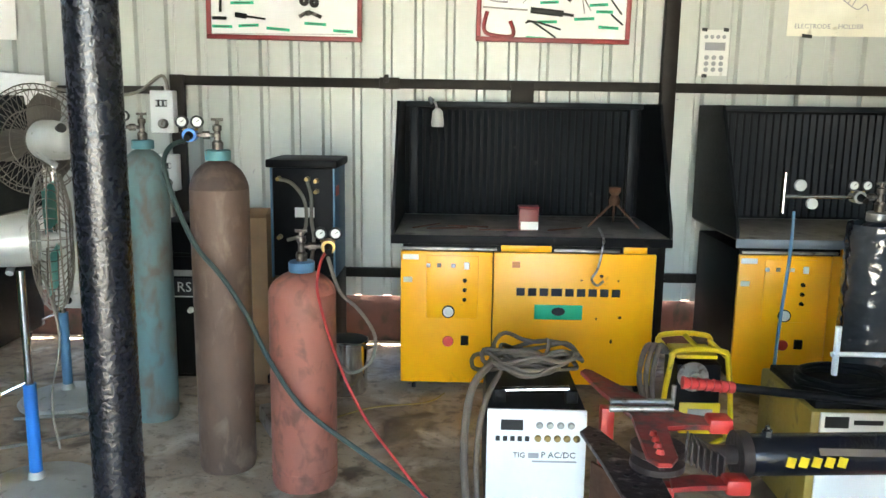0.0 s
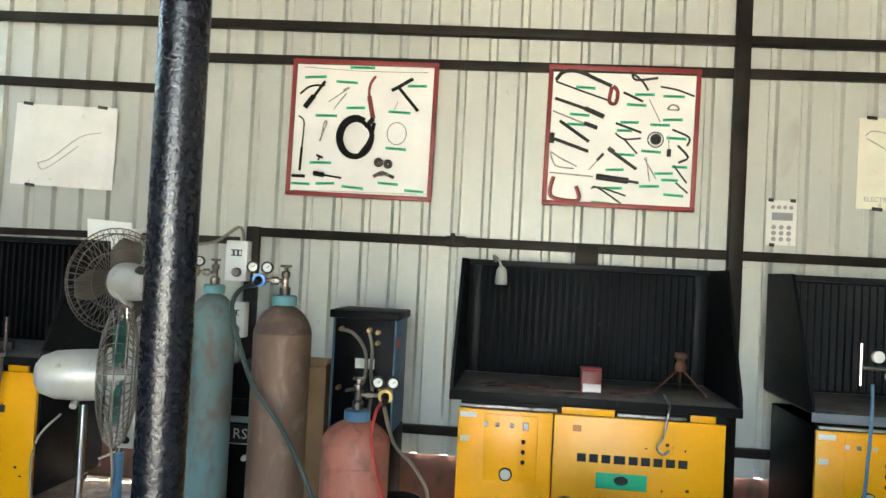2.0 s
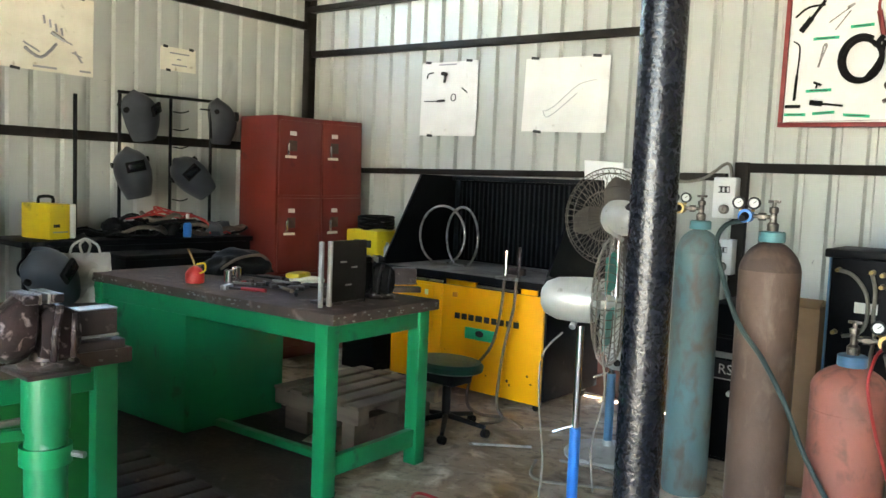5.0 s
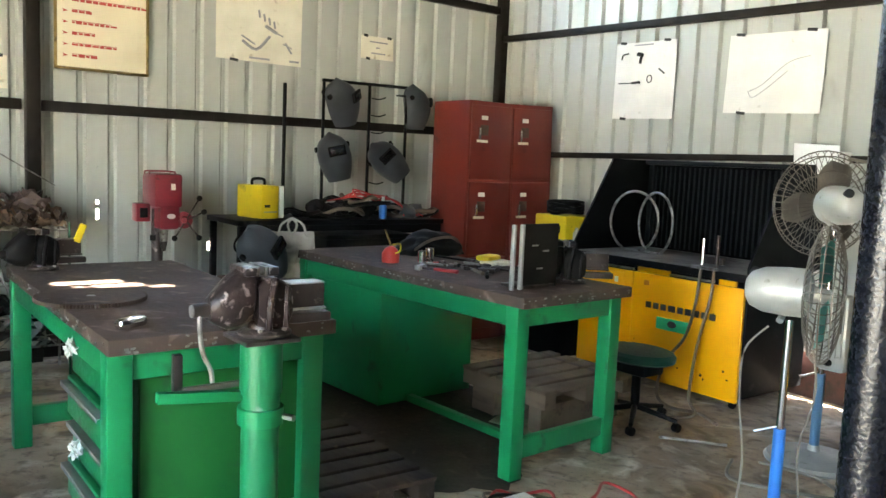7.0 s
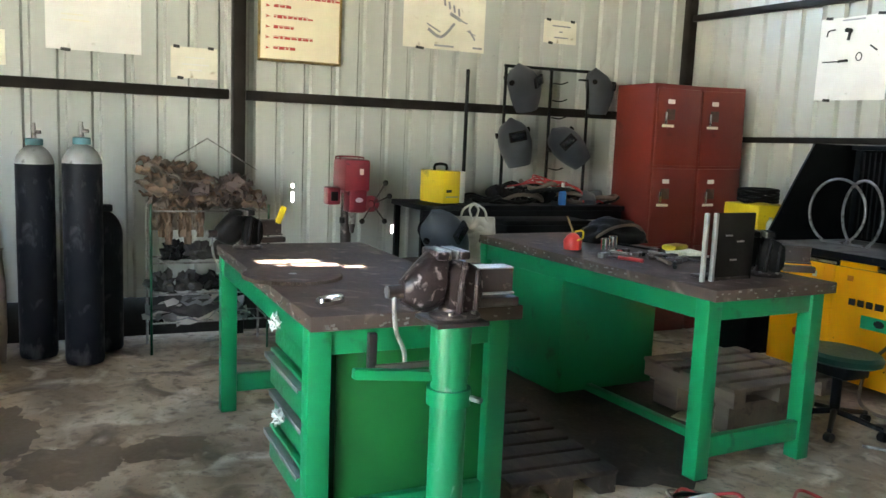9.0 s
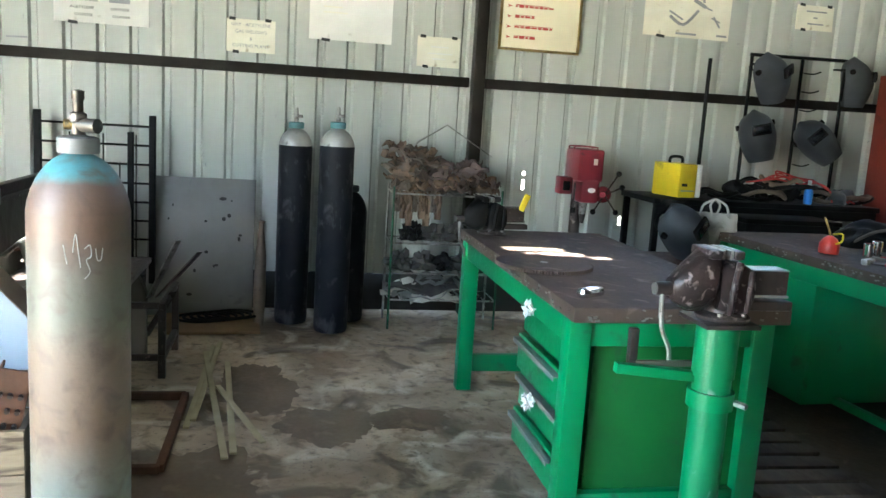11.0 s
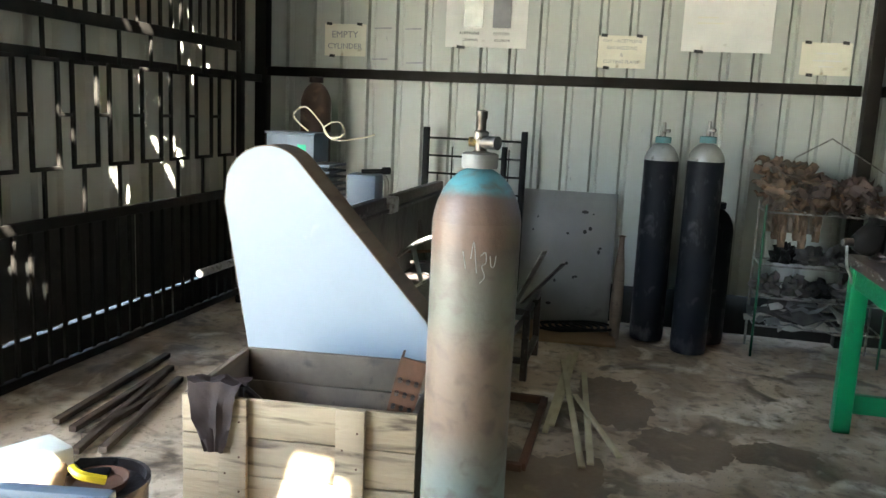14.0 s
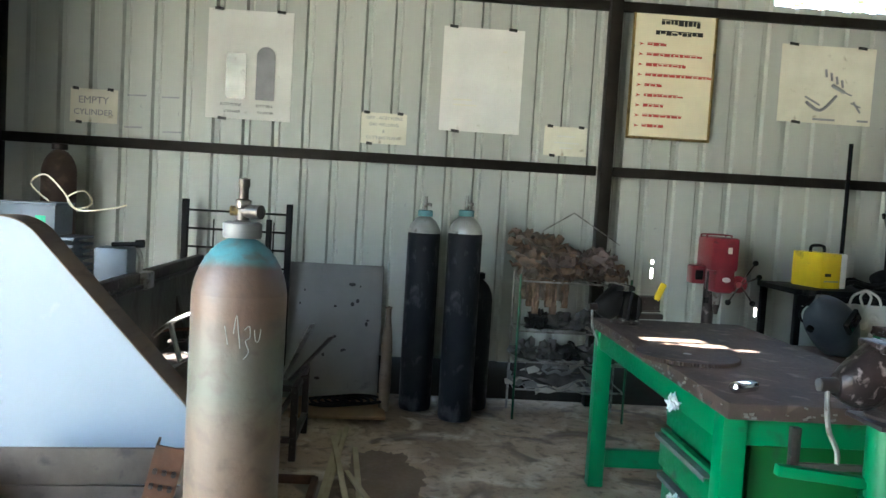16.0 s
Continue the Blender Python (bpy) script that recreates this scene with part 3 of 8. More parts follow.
rb_ = thing("rail_bracket", pose(0.165, yr - 0.028, 1.70), "dark steel bracket hung on the rail with a white sticker", "bracket", kind="structure")
part("plate", box(B(), (0, 0, 0), (0.15, 0.012, 0.16), 0.003), "girt", rb_)
part("sticker", box(B(), (0, -0.0075, -0.065), (0.12, 0.003, 0.026)), "paper", rb_)
solid("rail_joint", box(box(B(), (0, 0, 0), (0.13, 0.010, 0.075), 0.003), (-0.02, -0.012, 0.03), (0.03, 0.02, 0.05), 0.004), "girt", "bolted splice plate on the dark steel rail", "splice plate", pose(-0.70, yr - 0.030, 1.762), kind="structure")
solid("roof_joint", box(box(B(), (0, 0, 0), (0.30, 0.22, 0.16), 0.01), (0.05, -0.10, 0.09), (0.12, 0.5, 0.10), 0.006), "girt", "dark steel roof joint in the shed corner", "roof joint", pose(-6.36, 5.05, 3.42), kind="structure")

# tree beyond the open strip above the west wall
tree = thing("tree", pose(-9.6, 2.6, -0.05), "leafy green tree outside behind the sheet wall", "tree")
bm = B()
tube(bm, [(0, 0, 0), (0.1, 0.05, 1.5), (0.0, 0.2, 3.0), (0.2, 0.3, 4.6)], 0.14)
for a in range(6):
    c, s = math.cos(a * 1.05), math.sin(a * 1.05)
    tube(bm, [(0.02, 0.15, 2.4 + 0.25 * a), (0.5 * c, 0.15 + 0.6 * s, 3.2 + 0.2 * a), (1.0 * c, 0.2 + 1.3 * s, 3.9 + 0.15 * a)], 0.045, 6)
part("trunk", bm, "bark", tree)
bm = B()
for i in range(2600):
    th, r = random.uniform(0, 6.283), 1.7 * random.random() ** 0.6
    p = Vector((r * math.cos(th), 0.2 + 1.25 * r * math.sin(th), 4.0 + random.gauss(0, 0.65)))
    if noise.noise(p * 1.1) < -0.12:
        continue
    mm = Matrix.Translation(p) @ Euler((random.uniform(-1, 1), random.uniform(-1, 1), random.uniform(0, 6.28))).to_matrix().to_4x4()
    q = [mm @ Vector(v) for v in ((-0.02, 0, 0), (0.03, 0.045, 0.01), (0, 0.13, 0), (-0.035, 0.05, 0.012))]
    bm.faces.new([bm.verts.new(v) for v in q])
part("crown", bm, "leaf", tree)

# round roof column
solid("roof_column", lathe(B(), [(0, 0), (0.052, 0), (0.052, RZ + 0.1), (0, RZ + 0.1)], n=48), "lumpy_black", "round steel roof column in thick glossy black paint", "column", pose(-0.955, 1.43, 0), kind="structure")


# ---- fume extraction benches along the north wall ----
def station(m, label, width=1.53, bare=False):
    """Front at y 0, left edge at x 0, z up; hood wings lean back."""
    st = thing("extraction_bench", m, label, "workbench", "fume extraction benches")
    w, d, h = width, 0.82, 0.925
    body = box(B(), (w / 2, d / 2 + 0.04, 0.46), (w - 0.10, d - 0.06, 0.76), 0.006)
    part("body", body, "black", st, "black steel cabinet sides")
    # two yellow front doors
    for nm, xa, xb in (("front_panel", 0.045, 0.560), ("front_panel", 0.566, w - 0.06)):
        part(nm, box(B(), ((xa + xb) / 2, 0.045, 0.44), (xb - xa, 0.03, 0.765), 0.006), "yellow", st, "yellow enamelled door")
    ctl = part("control_panel", box(B(), (0.335, 0.028, 0.62), (0.29, 0.012, 0.36), 0.003), "yellow", st)
    part("dial", lathe(B(), [(0, 0.012), (0.024, 0.012), (0.026, 0.016), (0.030, 0.012), (0.030, 0)], Matrix.Translation((0.315, 0.022, 0.48)) @ rot("X", 90)), "dial", ctl, "round white pressure dial")
    part("dial_rim", lathe(B(), [(0.030, 0), (0.030, 0.014), (0.036, 0.012), (0.036, 0)], Matrix.Translation((0.315, 0.022, 0.48)) @ rot("X", 90)), "black", ctl)
    for k, z in enumerate((0.66, 0.605, 0.55)):
        part("button", lathe(B(), [(0, 0.02), (0.009, 0.02), (0.012, 0.0)], Matrix.Translation((0.405, 0.022, z)) @ rot("X", 90), 14), "black", ctl)
    for x, mm in ((0.20, "white"), (0.26, "steel"), (0.34, "dial"), (0.415, "white")):
        part("lamp", box(B(), (x, 0.018, 0.745), (0.022 if x != 0.415 else 0.03, 0.012, 0.022 if x != 0.415 else 0.04), 0.003), mm, ctl)
    part("emergency_stop", lathe(B(), [(0, 0.035), (0.028, 0.033), (0.032, 0.024), (0.018, 0.018), (0.018, 0)], Matrix.Translation((0.315, 0.030, 0.31)) @ rot("X", 90), 20), "red_edge", st, "red mushroom button")
    part("switch", box(B(), (0.41, 0.022, 0.312), (0.045, 0.02, 0.055), 0.004), "black", st)
    # maker's mark: nine dark blocks, and a green plate
    x = 0.70
    for k in range(9):
        bw = 0.048 if k != 3 else 0.062
        b = box(B(), (x + bw / 2 - 0.004, 0.027, 0.60), (bw * 0.98, 0.004, 0.044))
        part("lettering_block", b, "ink", st)
        x += bw + 0.017
    gp = part("name_plate", box(B(), (0.935, 0.027, 0.485), (0.27, 0.006, 0.085), 0.002), "label_green", st, "green plate with a black oval")
    part("oval", lathe(B(), [(0, 0.004), (0.036, 0.004), (0.038, 0)], Matrix.Translation((0.935, 0.024, 0.49)) @ rot("X", 90) @ Matrix.Diagonal((1, 0.65, 1, 1)), 24), "ink", gp)
    part("sticker", box(B(), (0.10, 0.028, 0.79), (0.09, 0.003, 0.03)), "paper", st)
    part("sticker", box(B(), (0.085, 0.028, 0.66), (0.05, 0.003, 0.03)), "paper_old", st)
    part("sticker", box(B(), (0.69, 0.028, 0.755), (0.045, 0.003, 0.035)), "orange", st)
    rnd = random.Random(int(m.translation.x * 10))
    for k in range(7):
        part("chip", lathe(B(), [(0, 0.0015), (rnd.uniform(0.005, 0.013), 0.0015), (0.003, 0)], Matrix.Translation((rnd.uniform(0.6, 1.43), 0.0285, rnd.uniform(0.14, 0.8))) @ rot("X", 90) @ Matrix.Diagonal((1, rnd.uniform(0.4, 2), 1, 1)), 7), "rust", st)
    # recess under the top, tray lip
    part("recess", box(B(), (w / 2, 0.07, 0.855), (w - 0.11, 0.05, 0.07)), "black", st)
    part("bracket", box(B(), (0.745, 0.032, 0.853), (0.28, 0.02, 0.05), 0.003), "yellow", st)
    part("bracket", box(B(), (1.35, 0.032, 0.853), (0.13, 0.02, 0.05), 0.003), "yellow", st)
    for xa, xb in ((0.05, 0.58), (0.90, 1.26)):
        part("drawer_lip", box(B(), ((xa + xb) / 2, 0.012, 0.842), (xb - xa, 0.02, 0.014), 0.002), "steel", st)
    t = B()
    box(t, (w / 2, d / 2 - 0.02, h - 0.006), (w, d + 0.02, 0.012), 0.003)
    top = part("worktop", t, "worktop", st, "dusty steel work surface")
    part("edge", box(B(), (w / 2, -0.035, h - 0.025), (w + 0.012, 0.012, 0.05), 0.003), "greyblue" if bare else "black", top)
    # hood wings
    for x in (-0.005, w - 0.012):
        part("side_wing", plate(B(), [(0, 0), (0.86, 0), (0.86, 0.725), (0.40, 0.725), (0.0, 0.05)], 0.017, Matrix.Translation((x, -0.03, h)) @ rot("Z", 90) @ Matrix.Diagonal((1, -1, 1, 1))), "black", st, "black steel hood wing")
    # back of vertical filter slats
    part("back_panel", box(B(), (w / 2, d + 0.02, h + 0.36), (w, 0.02, 0.72), 0.003), "black", st)
    x = 0.10
    while x < w - 0.10:
        b = plate(B(), [(0, 0), (0.030, 0), (0.030, 0.655), (0, 0.655)], 0.006, Matrix.Translation((x, d - 0.02, h + 0.02)) @ rot("Z", -28))
        part("slat", b, "slat", st)
        x += 0.046
    for xx in (0.055, w - 0.085):
        part("filter_frame", box(B(), (xx + 0.015, d - 0.03, h + 0.35), (0.05, 0.03, 0.68), 0.003), "slat", st)
    part("top_rail", box(B(), (w / 2, d - 0.02, h + 0.708), (w - 0.03, 0.08, 0.035), 0.004), "slat", st)
    for xx in (0.12, w - 0.12):
        for yy in (0.10, d - 0.1):
            wheel = part("castor", lathe(B(), [(0, -0.012), (0.036, -0.012), (0.039, -0.006), (0.039, 0.006), (0.036, 0.012), (0, 0.012)], Matrix.Translation((xx, yy, 0.039)) @ rot("Y", 90), 18), "rubber", st)
            part("castor_fork", box(B(), (xx, yy, 0.065), (0.05, 0.05, 0.03), 0.004), "steel", wheel)
    return st


S2 = pose(-0.600, 4.225, 0)
station(S2, "yellow and black fume extraction bench with louvred hood")
station(pose(-4.590, 4.390, 0.0), "yellow and black fume extraction bench holding wire rings")
station(pose(1.300, 4.270, 0), "yellow and black fume extraction bench with grey front lip", bare=True)


# ---- gas bottles ----
def regulator(parent, z, side=1, body="brass", turn=0, two=True):
    """Valve, regulator and two gauges at the top of a bottle."""
    v = part("valve", lathe(B(), [(0, -0.02), (0.022, -0.02), (0.024, 0.03), (0.014, 0.04), (0.014, 0.075), (0.019, 0.08), (0.019, 0.10), (0.008, 0.105), (0.008, 0.13), (0, 0.13)], Matrix.Translation((0, 0, z)), 18), "bronze", parent)
    part("valve_key", box(B(), (0, 0, z + 0.125), (0.05, 0.012, 0.012), 0.003), "bronze", v)
    r = rot("Z", turn)
    rg = part("regulator", rod(B(), (0.11 * side, -0.035, 0.06), (0.11 * side, 0.03, 0.06), 0.029, n=20), body, v, m=Matrix.Translation((0, 0, z)) @ r)
    part("inlet", rod(rod(B(), (0, 0, 0.06), (0.11 * side, 0, 0.06), 0.009, n=10), (0.03 * side, 0, 0.06), (0.06 * side, 0, 0.06), 0.017, n=6), "bronze", v, m=Matrix.Translation((0, 0, z)) @ r)
    part("knob", rod(B(), (0.11 * side, -0.03, 0.06), (0.11 * side, -0.085, 0.05), 0.018, 0.014), "rubber", v, m=Matrix.Translation((0, 0, z)) @ r)
    for dx, dz in (((0.078, 0.115), (0.140, 0.115)) if two else ((0.11, 0.13),)):
        c = Matrix.Translation((dx * side, -0.012, dz)) @ rot("X", 90)
        g = part("gauge", lathe(B(), [(0, -0.012), (0.025, -0.012), (0.027, 0.012), (0.022, 0.016), (0.022, 0.012), (0, 0.012)], c, 24), "ink", v, "round black pressure gauge", m=Matrix.Translation((0, 0, z)) @ r)
        part("gauge_face", lathe(B(), [(0, 0.0135), (0.0185, 0.0135), (0.0185, 0.010)], c, 24), "dial", v, m=Matrix.Translation((0, 0, z)) @ r)
        part("needle", box(B(), (0.004, 0.004, 0.0145), (0.016, 0.003, 0.001), rot=rot("Z", 40)), "ink", v, m=Matrix.Translation((0, 0, z)) @ r @ c)
        part("gauge_stem", rod(B(), (dx * side, 0, dz - 0.03), (0.11 * side, 0, 0.075), 0.006, n=8), "brass", v, m=Matrix.Translation((0, 0, z)) @ r)
    return v


def bottle(m, label, r, h, body, shoulder, collar, group="gas bottles", dome=0.16):
    bt = thing("gas_bottle", m, label, "gas bottle", group)
    n = h - 0.04 - dome
    pr = [(0, 0.012), (r * 0.75, 0.012), (r * 0.82, 0), (r * 0.94, 0.006), (r, 0.03), (r, n)]
    part("body", lathe(B(), pr, n=44), body, bt)
    sh = [(r, n)] + [(r * math.cos(radians(a)) * 0.80 + 0.2 * r * (1 - a / 90) + 0.0, n + dome * math.sin(radians(a))) for a in (10, 20, 30, 40, 50, 60, 70, 78)] + [(0.040, n + dome * 1.02), (0.040, h - 0.03)]
    part("shoulder", lathe(B(), sh, n=44), shoulder, bt)
    part("collar", lathe(B(), [(0.040, h - 0.045), (0.052, h - 0.045), (0.054, h - 0.04), (0.054, h - 0.005), (0.046, h), (0, h)], n=28), collar, bt)
    return bt


teal = bottle(pose(-1.80, 3.80, 0), "tall gas bottle in faded teal paint, standing on the floor", 0.116, 1.44, "teal", "teal", "teal_bright", dome=0.13)
regulator(teal, 1.44, -1, "brass", 10)
brown = bottle(pose(-1.262, 3.245, 0), "tall gas bottle in rubbed brown paint with a blue regulator", 0.125, 1.43, "brown_cyl", "brown_dark", "teal_bright", dome=0.125)
regulator(brown, 1.43, -1, "blue", 8)
red = bottle(pose(-0.885, 3.10, 0), "short fat gas bottle in rusty red paint with a blue collar", 0.140, 0.985, "red_cyl", "red_cyl", "blue_dull", dome=0.09)
regulator(red, 0.985, 1, "brass", 10)
part("seam", lathe(B(), [(0.1405, 0.085), (0.1425, 0.09), (0.1405, 0.095)], n=40), "red_cyl", red)
part("seam", lathe(B(), [(0.1405, 0.76), (0.1420, 0.765), (0.1405, 0.77)], n=40), "red_cyl", red)

argon = bottle(pose(-2.63, -1.125, 0), "tall gas bottle with turquoise shoulder and worn brown bands", 0.132, 1.445, "banded", "banded", "plate_grey")
v = part("valve", lathe(B(), [(0, 0), (0.030, 0), (0.030, 0.025), (0.018, 0.03), (0.018, 0.06), (0.022, 0.065), (0.022, 0.085), (0.013, 0.09), (0.013, 0.12), (0.016, 0.125), (0.016, 0.145), (0, 0.15)], Matrix.Translation((0, 0, 1.42)), 18), "bronze", argon, "worn dark bronze valve")
part("valve_outlet", rod(B(), (0, 0, 1.475), (0.03, 0.055, 1.475), 0.018, 0.02), "bronze", v)
part("valve_side", rod(B(), (0.0, -0.035, 1.475), (0, 0.0, 1.475), 0.014), "brass", v)

for k, pts in enumerate(([(-30, 1.15), (-27, 1.20), (-24, 1.15), (-22, 1.11)], [(-18, 1.16), (-12, 1.17), (-11, 1.14), (-16, 1.13), (-12, 1.10), (-18, 1.08)], [(-6, 1.16), (-4, 1.13), (0, 1.13), (2, 1.16)], [(-40, 1.17), (-36, 1.12)])):
    part("chalk_mark", tube(B(), [(0.1325 * math.cos(radians(a + 36)), 0.1325 * math.sin(radians(a + 36)), z) for a, z in pts], 0.0015, 5), "silver", argon)
b1 = bottle(pose(-6.18, -0.51, 0), "tall black gas bottle with silver shoulder", 0.118, 1.46, "cyl_black", "silver", "teal_bright", "black gas bottles", dome=0.125)
b2 = bottle(pose(-5.94, -0.23, 0), "tall black gas bottle with scuffed silver shoulder", 0.120, 1.48, "cyl_black", "silver", "teal_bright", "black gas bottles", dome=0.125)
for b, h in ((b1, 1.46), (b2, 1.48)):
    part("valve", rod(rod(B(), (0, 0, h), (0, 0, h + 0.10), 0.016, 0.01), (0, 0, h + 0.04), (0.02, 0.04, h + 0.04), 0.012), "steel", b)
b3 = bottle(pose(-6.27, -0.09, 0), "shorter dark gas bottle behind the black ones", 0.118, 1.02, "cyl_black", "cyl_black", "cyl_black", "black gas bottles")
b4 = bottle(pose(-6.22, -3.13, 0), "old brown gas bottle in the corner", 0.118, 1.78, "brown_dark", "brown_dark", "cast", "gas bottles")


# ---- steel work benches ----
def leg_part(parent, x, y, z1, w=0.085):
    return part("leg", box(B(), (x, y, z1 / 2), (w, w, z1), 0.005), "green", parent)


def bench(m, L, W, label, h=0.933):
    """Top from (0,0) to (-L, W)."""
    bn = thing("work_bench", m, label, "workbench", "green work benches")
    t = B()
    box(t, (-L / 2, W / 2, h - 0.030), (L, W, 0.056), 0.006)
    top = part("tabletop", t, "bench_top", bn, "dark oily steel top with chipped edges")
    # chips and scale along the edges
    rnd = random.Random(int(L * 100))
    b = B()
    for k in range(70):
        if k % 3:
            x, y = rnd.uniform(-L, 0), -0.001
        else:
            x, y = 0.001, rnd.uniform(0, W)
        s = rnd.uniform(0.006, 0.018)
        box(b, (x, y, h - rnd.uniform(0.008, 0.05)), (s if k % 3 else 0.006, 0.006 if k % 3 else s, s * 0.5), 0.0, rot("X", rnd.uniform(-20, 20)))
    part("edge_scale", b, "worktop", top)["kind"] = "stuff"
    z = h - 0.058
    for x, y in ((-0.085, 0.050), (-0.085, W - 0.075), (-L + 0.085, 0.050), (-L + 0.085, W - 0.075)):
        leg_part(bn, x, y, z)
    for y in (0.042, W - 0.068):
        part("apron", box(B(), (-L / 2, y, z - 0.05), (L - 0.256, 0.045, 0.10), 0.004), "green", bn)
    for x in (-0.078, -L + 0.078):
        part("apron", box(B(), (x, W / 2 - 0.0125, z - 0.05), (0.045, W - 0.211, 0.10), 0.004), "green", bn)
        part("stretcher", box(B(), (x, W / 2 - 0.0125, 0.155), (0.045, W - 0.211, 0.10), 0.004), "green", bn)
    return bn, z


# bench with drawers and the big vice
M1 = pose(-2.895, 0.425, 0, 0, 0, 0)
bn, z = bench(M1, 1.90, 0.85, "green steel work bench with drawers and dark steel top")
# cabinet body takes the darker green to paint the shade behind the drawers
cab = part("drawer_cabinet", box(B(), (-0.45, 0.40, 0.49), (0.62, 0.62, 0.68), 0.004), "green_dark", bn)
for k, zz in enumerate((0.73, 0.56, 0.39, 0.22)):
    dr = part("drawer", box(B(), (-0.44, 0.072, zz), (0.60, 0.03, 0.156), 0.005), "green", bn, m=pose(0, -0.02 * (k % 2), 0))
    h = B()
    box(h, (-0.44, 0.042, zz + 0.062), (0.56, 0.034, 0.005), 0.002), box(h, (-0.44, 0.026, zz + 0.054), (0.54, 0.004, 0.020), 0.001)
    part("handle", h, "plate_grey", dr, "grey pull lip of sheet steel")
# same enamel as the drawers, its shaded side put into the colour
part("end_panel", box(B(), (-0.10, 0.46, 0.45), (0.012, 0.66, 0.72), 0.003), "green_shaded", bn, "green end panel coloured darker for its shaded side")

# bench by the lockers
M2 = pose(-2.965, 2.33, 0, 0, 0, 3.0)
bn2, z = bench(M2, 2.16, 0.84, "green steel work bench with dark steel top covered in tools")
part("cabinet", box(B(), (-1.60, 0.41, 0.478), (0.80, 0.74, 0.79), 0.004), "green", bn2)
part("foot_bar", box(B(), (-1.1, 0.28, 0.10), (1.9, 0.05, 0.04), 0.004), "green", bn2)

# ---- lockers ----
def locker(m, w, label):
    lk = thing("locker", m, label, "locker", "lockers")
    part("body", box(B(), (-0.26, w / 2, 1.05), (0.50, w, 2.10), 0.006), "maroon", lk)
    for k in range(3):
        z0 = 0.10 + k * 0.66
        d = part("door", box(B(), (0.0, w / 2, z0 + 0.325), (0.022, w - 0.05, 0.635), 0.005), "maroon", lk)
        part("handle", box(B(), (0.022, 0.10, z0 + 0.40), (0.025, 0.02, 0.10), 0.004), "chrome", d)
        part("handle_plate", box(B(), (0.012, 0.16, z0 + 0.43), (0.006, 0.09, 0.09), 0.002), "brown_dark", d)
        part("tag", box(B(), (0.013, 0.16, z0 + 0.535), (0.004, 0.07, 0.035)), "paper", d)
        part("tag", box(B(), (0.013, 0.14, z0 + 0.335), (0.004, 0.12, 0.022)), "paper_old", d)
    return lk


locker(pose(-5.60, 4.07, 0), 0.50, "maroon steel locker with three doors and white tags")
locker(pose(-5.60, 4.60, 0.0, 1.6, 0, 0), 0.52, "maroon steel locker leaning slightly, three doors")

# ---- timber crate ----
cr = thing("timber_crate", pose(-2.66, -2.127, 0, 0, 0, 5.6), "open weathered timber crate with nailed battens", "crate")
CW, CD = 0.82, 0.58
for k in range(4):
    z0 = 0.012 + k * 0.139
    for nm, c, s in (("plank", (-0.011, CW / 2, z0 + 0.068), (0.022, CW, 0.1345)), ("plank", (-CD, CW / 2, z0 + 0.068), (0.022, CW, 0.1345)),
                     ("plank", (-CD / 2, 0.011, z0 + 0.068), (CD - 0.03, 0.022, 0.1345)), ("plank", (-CD / 2, CW - 0.011, z0 + 0.068), (CD - 0.03, 0.022, 0.1345))):
        part(nm, box(B(), c, s, 0.003, rot("X", random.uniform(-0.4, 0.4))), "wood" if c[0] > -0.1 else "wood_dark", cr)
for y in (0.19, 0.60):
    bt = part("batten", box(B(), (0.012, y, 0.285), (0.024, 0.10, 0.57), 0.004), "wood", cr)
    for k in range(8):
        part("nail", rod(B(), (0.022, y + (0.025 if k % 2 else -0.025), 0.05 + 0.063 * k), (0.0255, y + (0.025 if k % 2 else -0.025), 0.05 + 0.063 * k), 0.004, n=8), "rust", bt)
part("bottom", box(B(), (-CD / 2, CW / 2, 0.03), (CD - 0.04, CW - 0.04, 0.02)), "wood_dark", cr)

# ---- shearing machine with white guard ----
sh = thing("shearing_machine", pose(-3.55, -1.40, 0), "heavy shearing machine with a tall white belt guard", "machine")
ol = [(-0.905, 0.30), (-0.06, 0.30), (-0.06, 0.58), (-0.10, 0.66)]
ol += [(-0.845 + 0.20 * math.cos(radians(a)), 1.175 + 0.20 * math.sin(radians(a))) for a in range(43, 176, 7)]
ol += [(-1.05, 1.12), (-0.957, 0.60)]
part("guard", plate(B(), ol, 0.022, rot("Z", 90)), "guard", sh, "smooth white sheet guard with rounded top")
rim = B()
ps = [(-0.96, 0.60), (-1.055, 1.12)] + [(-0.845 + 0.205 * math.cos(radians(a)), 1.175 + 0.205 * math.sin(radians(a))) for a in range(175, 42, -7)] + [(-0.095, 0.665), (-0.05, 0.58)]
for (ya, za), (yb, zb) in zip(ps, ps[1:]):
    vs = [rim.verts.new(p) for p in ((0.0, ya, za), (0.0, yb, zb), (-0.17, yb, zb), (-0.17, ya, za))]
    rim.faces.new(vs)
bmesh.ops.remove_doubles(rim, verts=rim.verts, dist=0.001)
bmesh.ops.solidify(rim, geom=rim.faces[:], thickness=0.004)
part("guard_rim", rim, "wood_dark", sh, "dusty brown rim of the guard")
for x in (-0.45, -1.75):
    part("frame_plate", plate(B(), [(-0.75, 0), (0.02, 0), (0.02, 0.40), (-0.05, 0.56), (-0.55, 0.56), (-0.62, 0.86), (-0.75, 0.86)], 0.05, Matrix.Translation((x, 0, 0)) @ rot("Z", 90)), "machine_grey", sh)
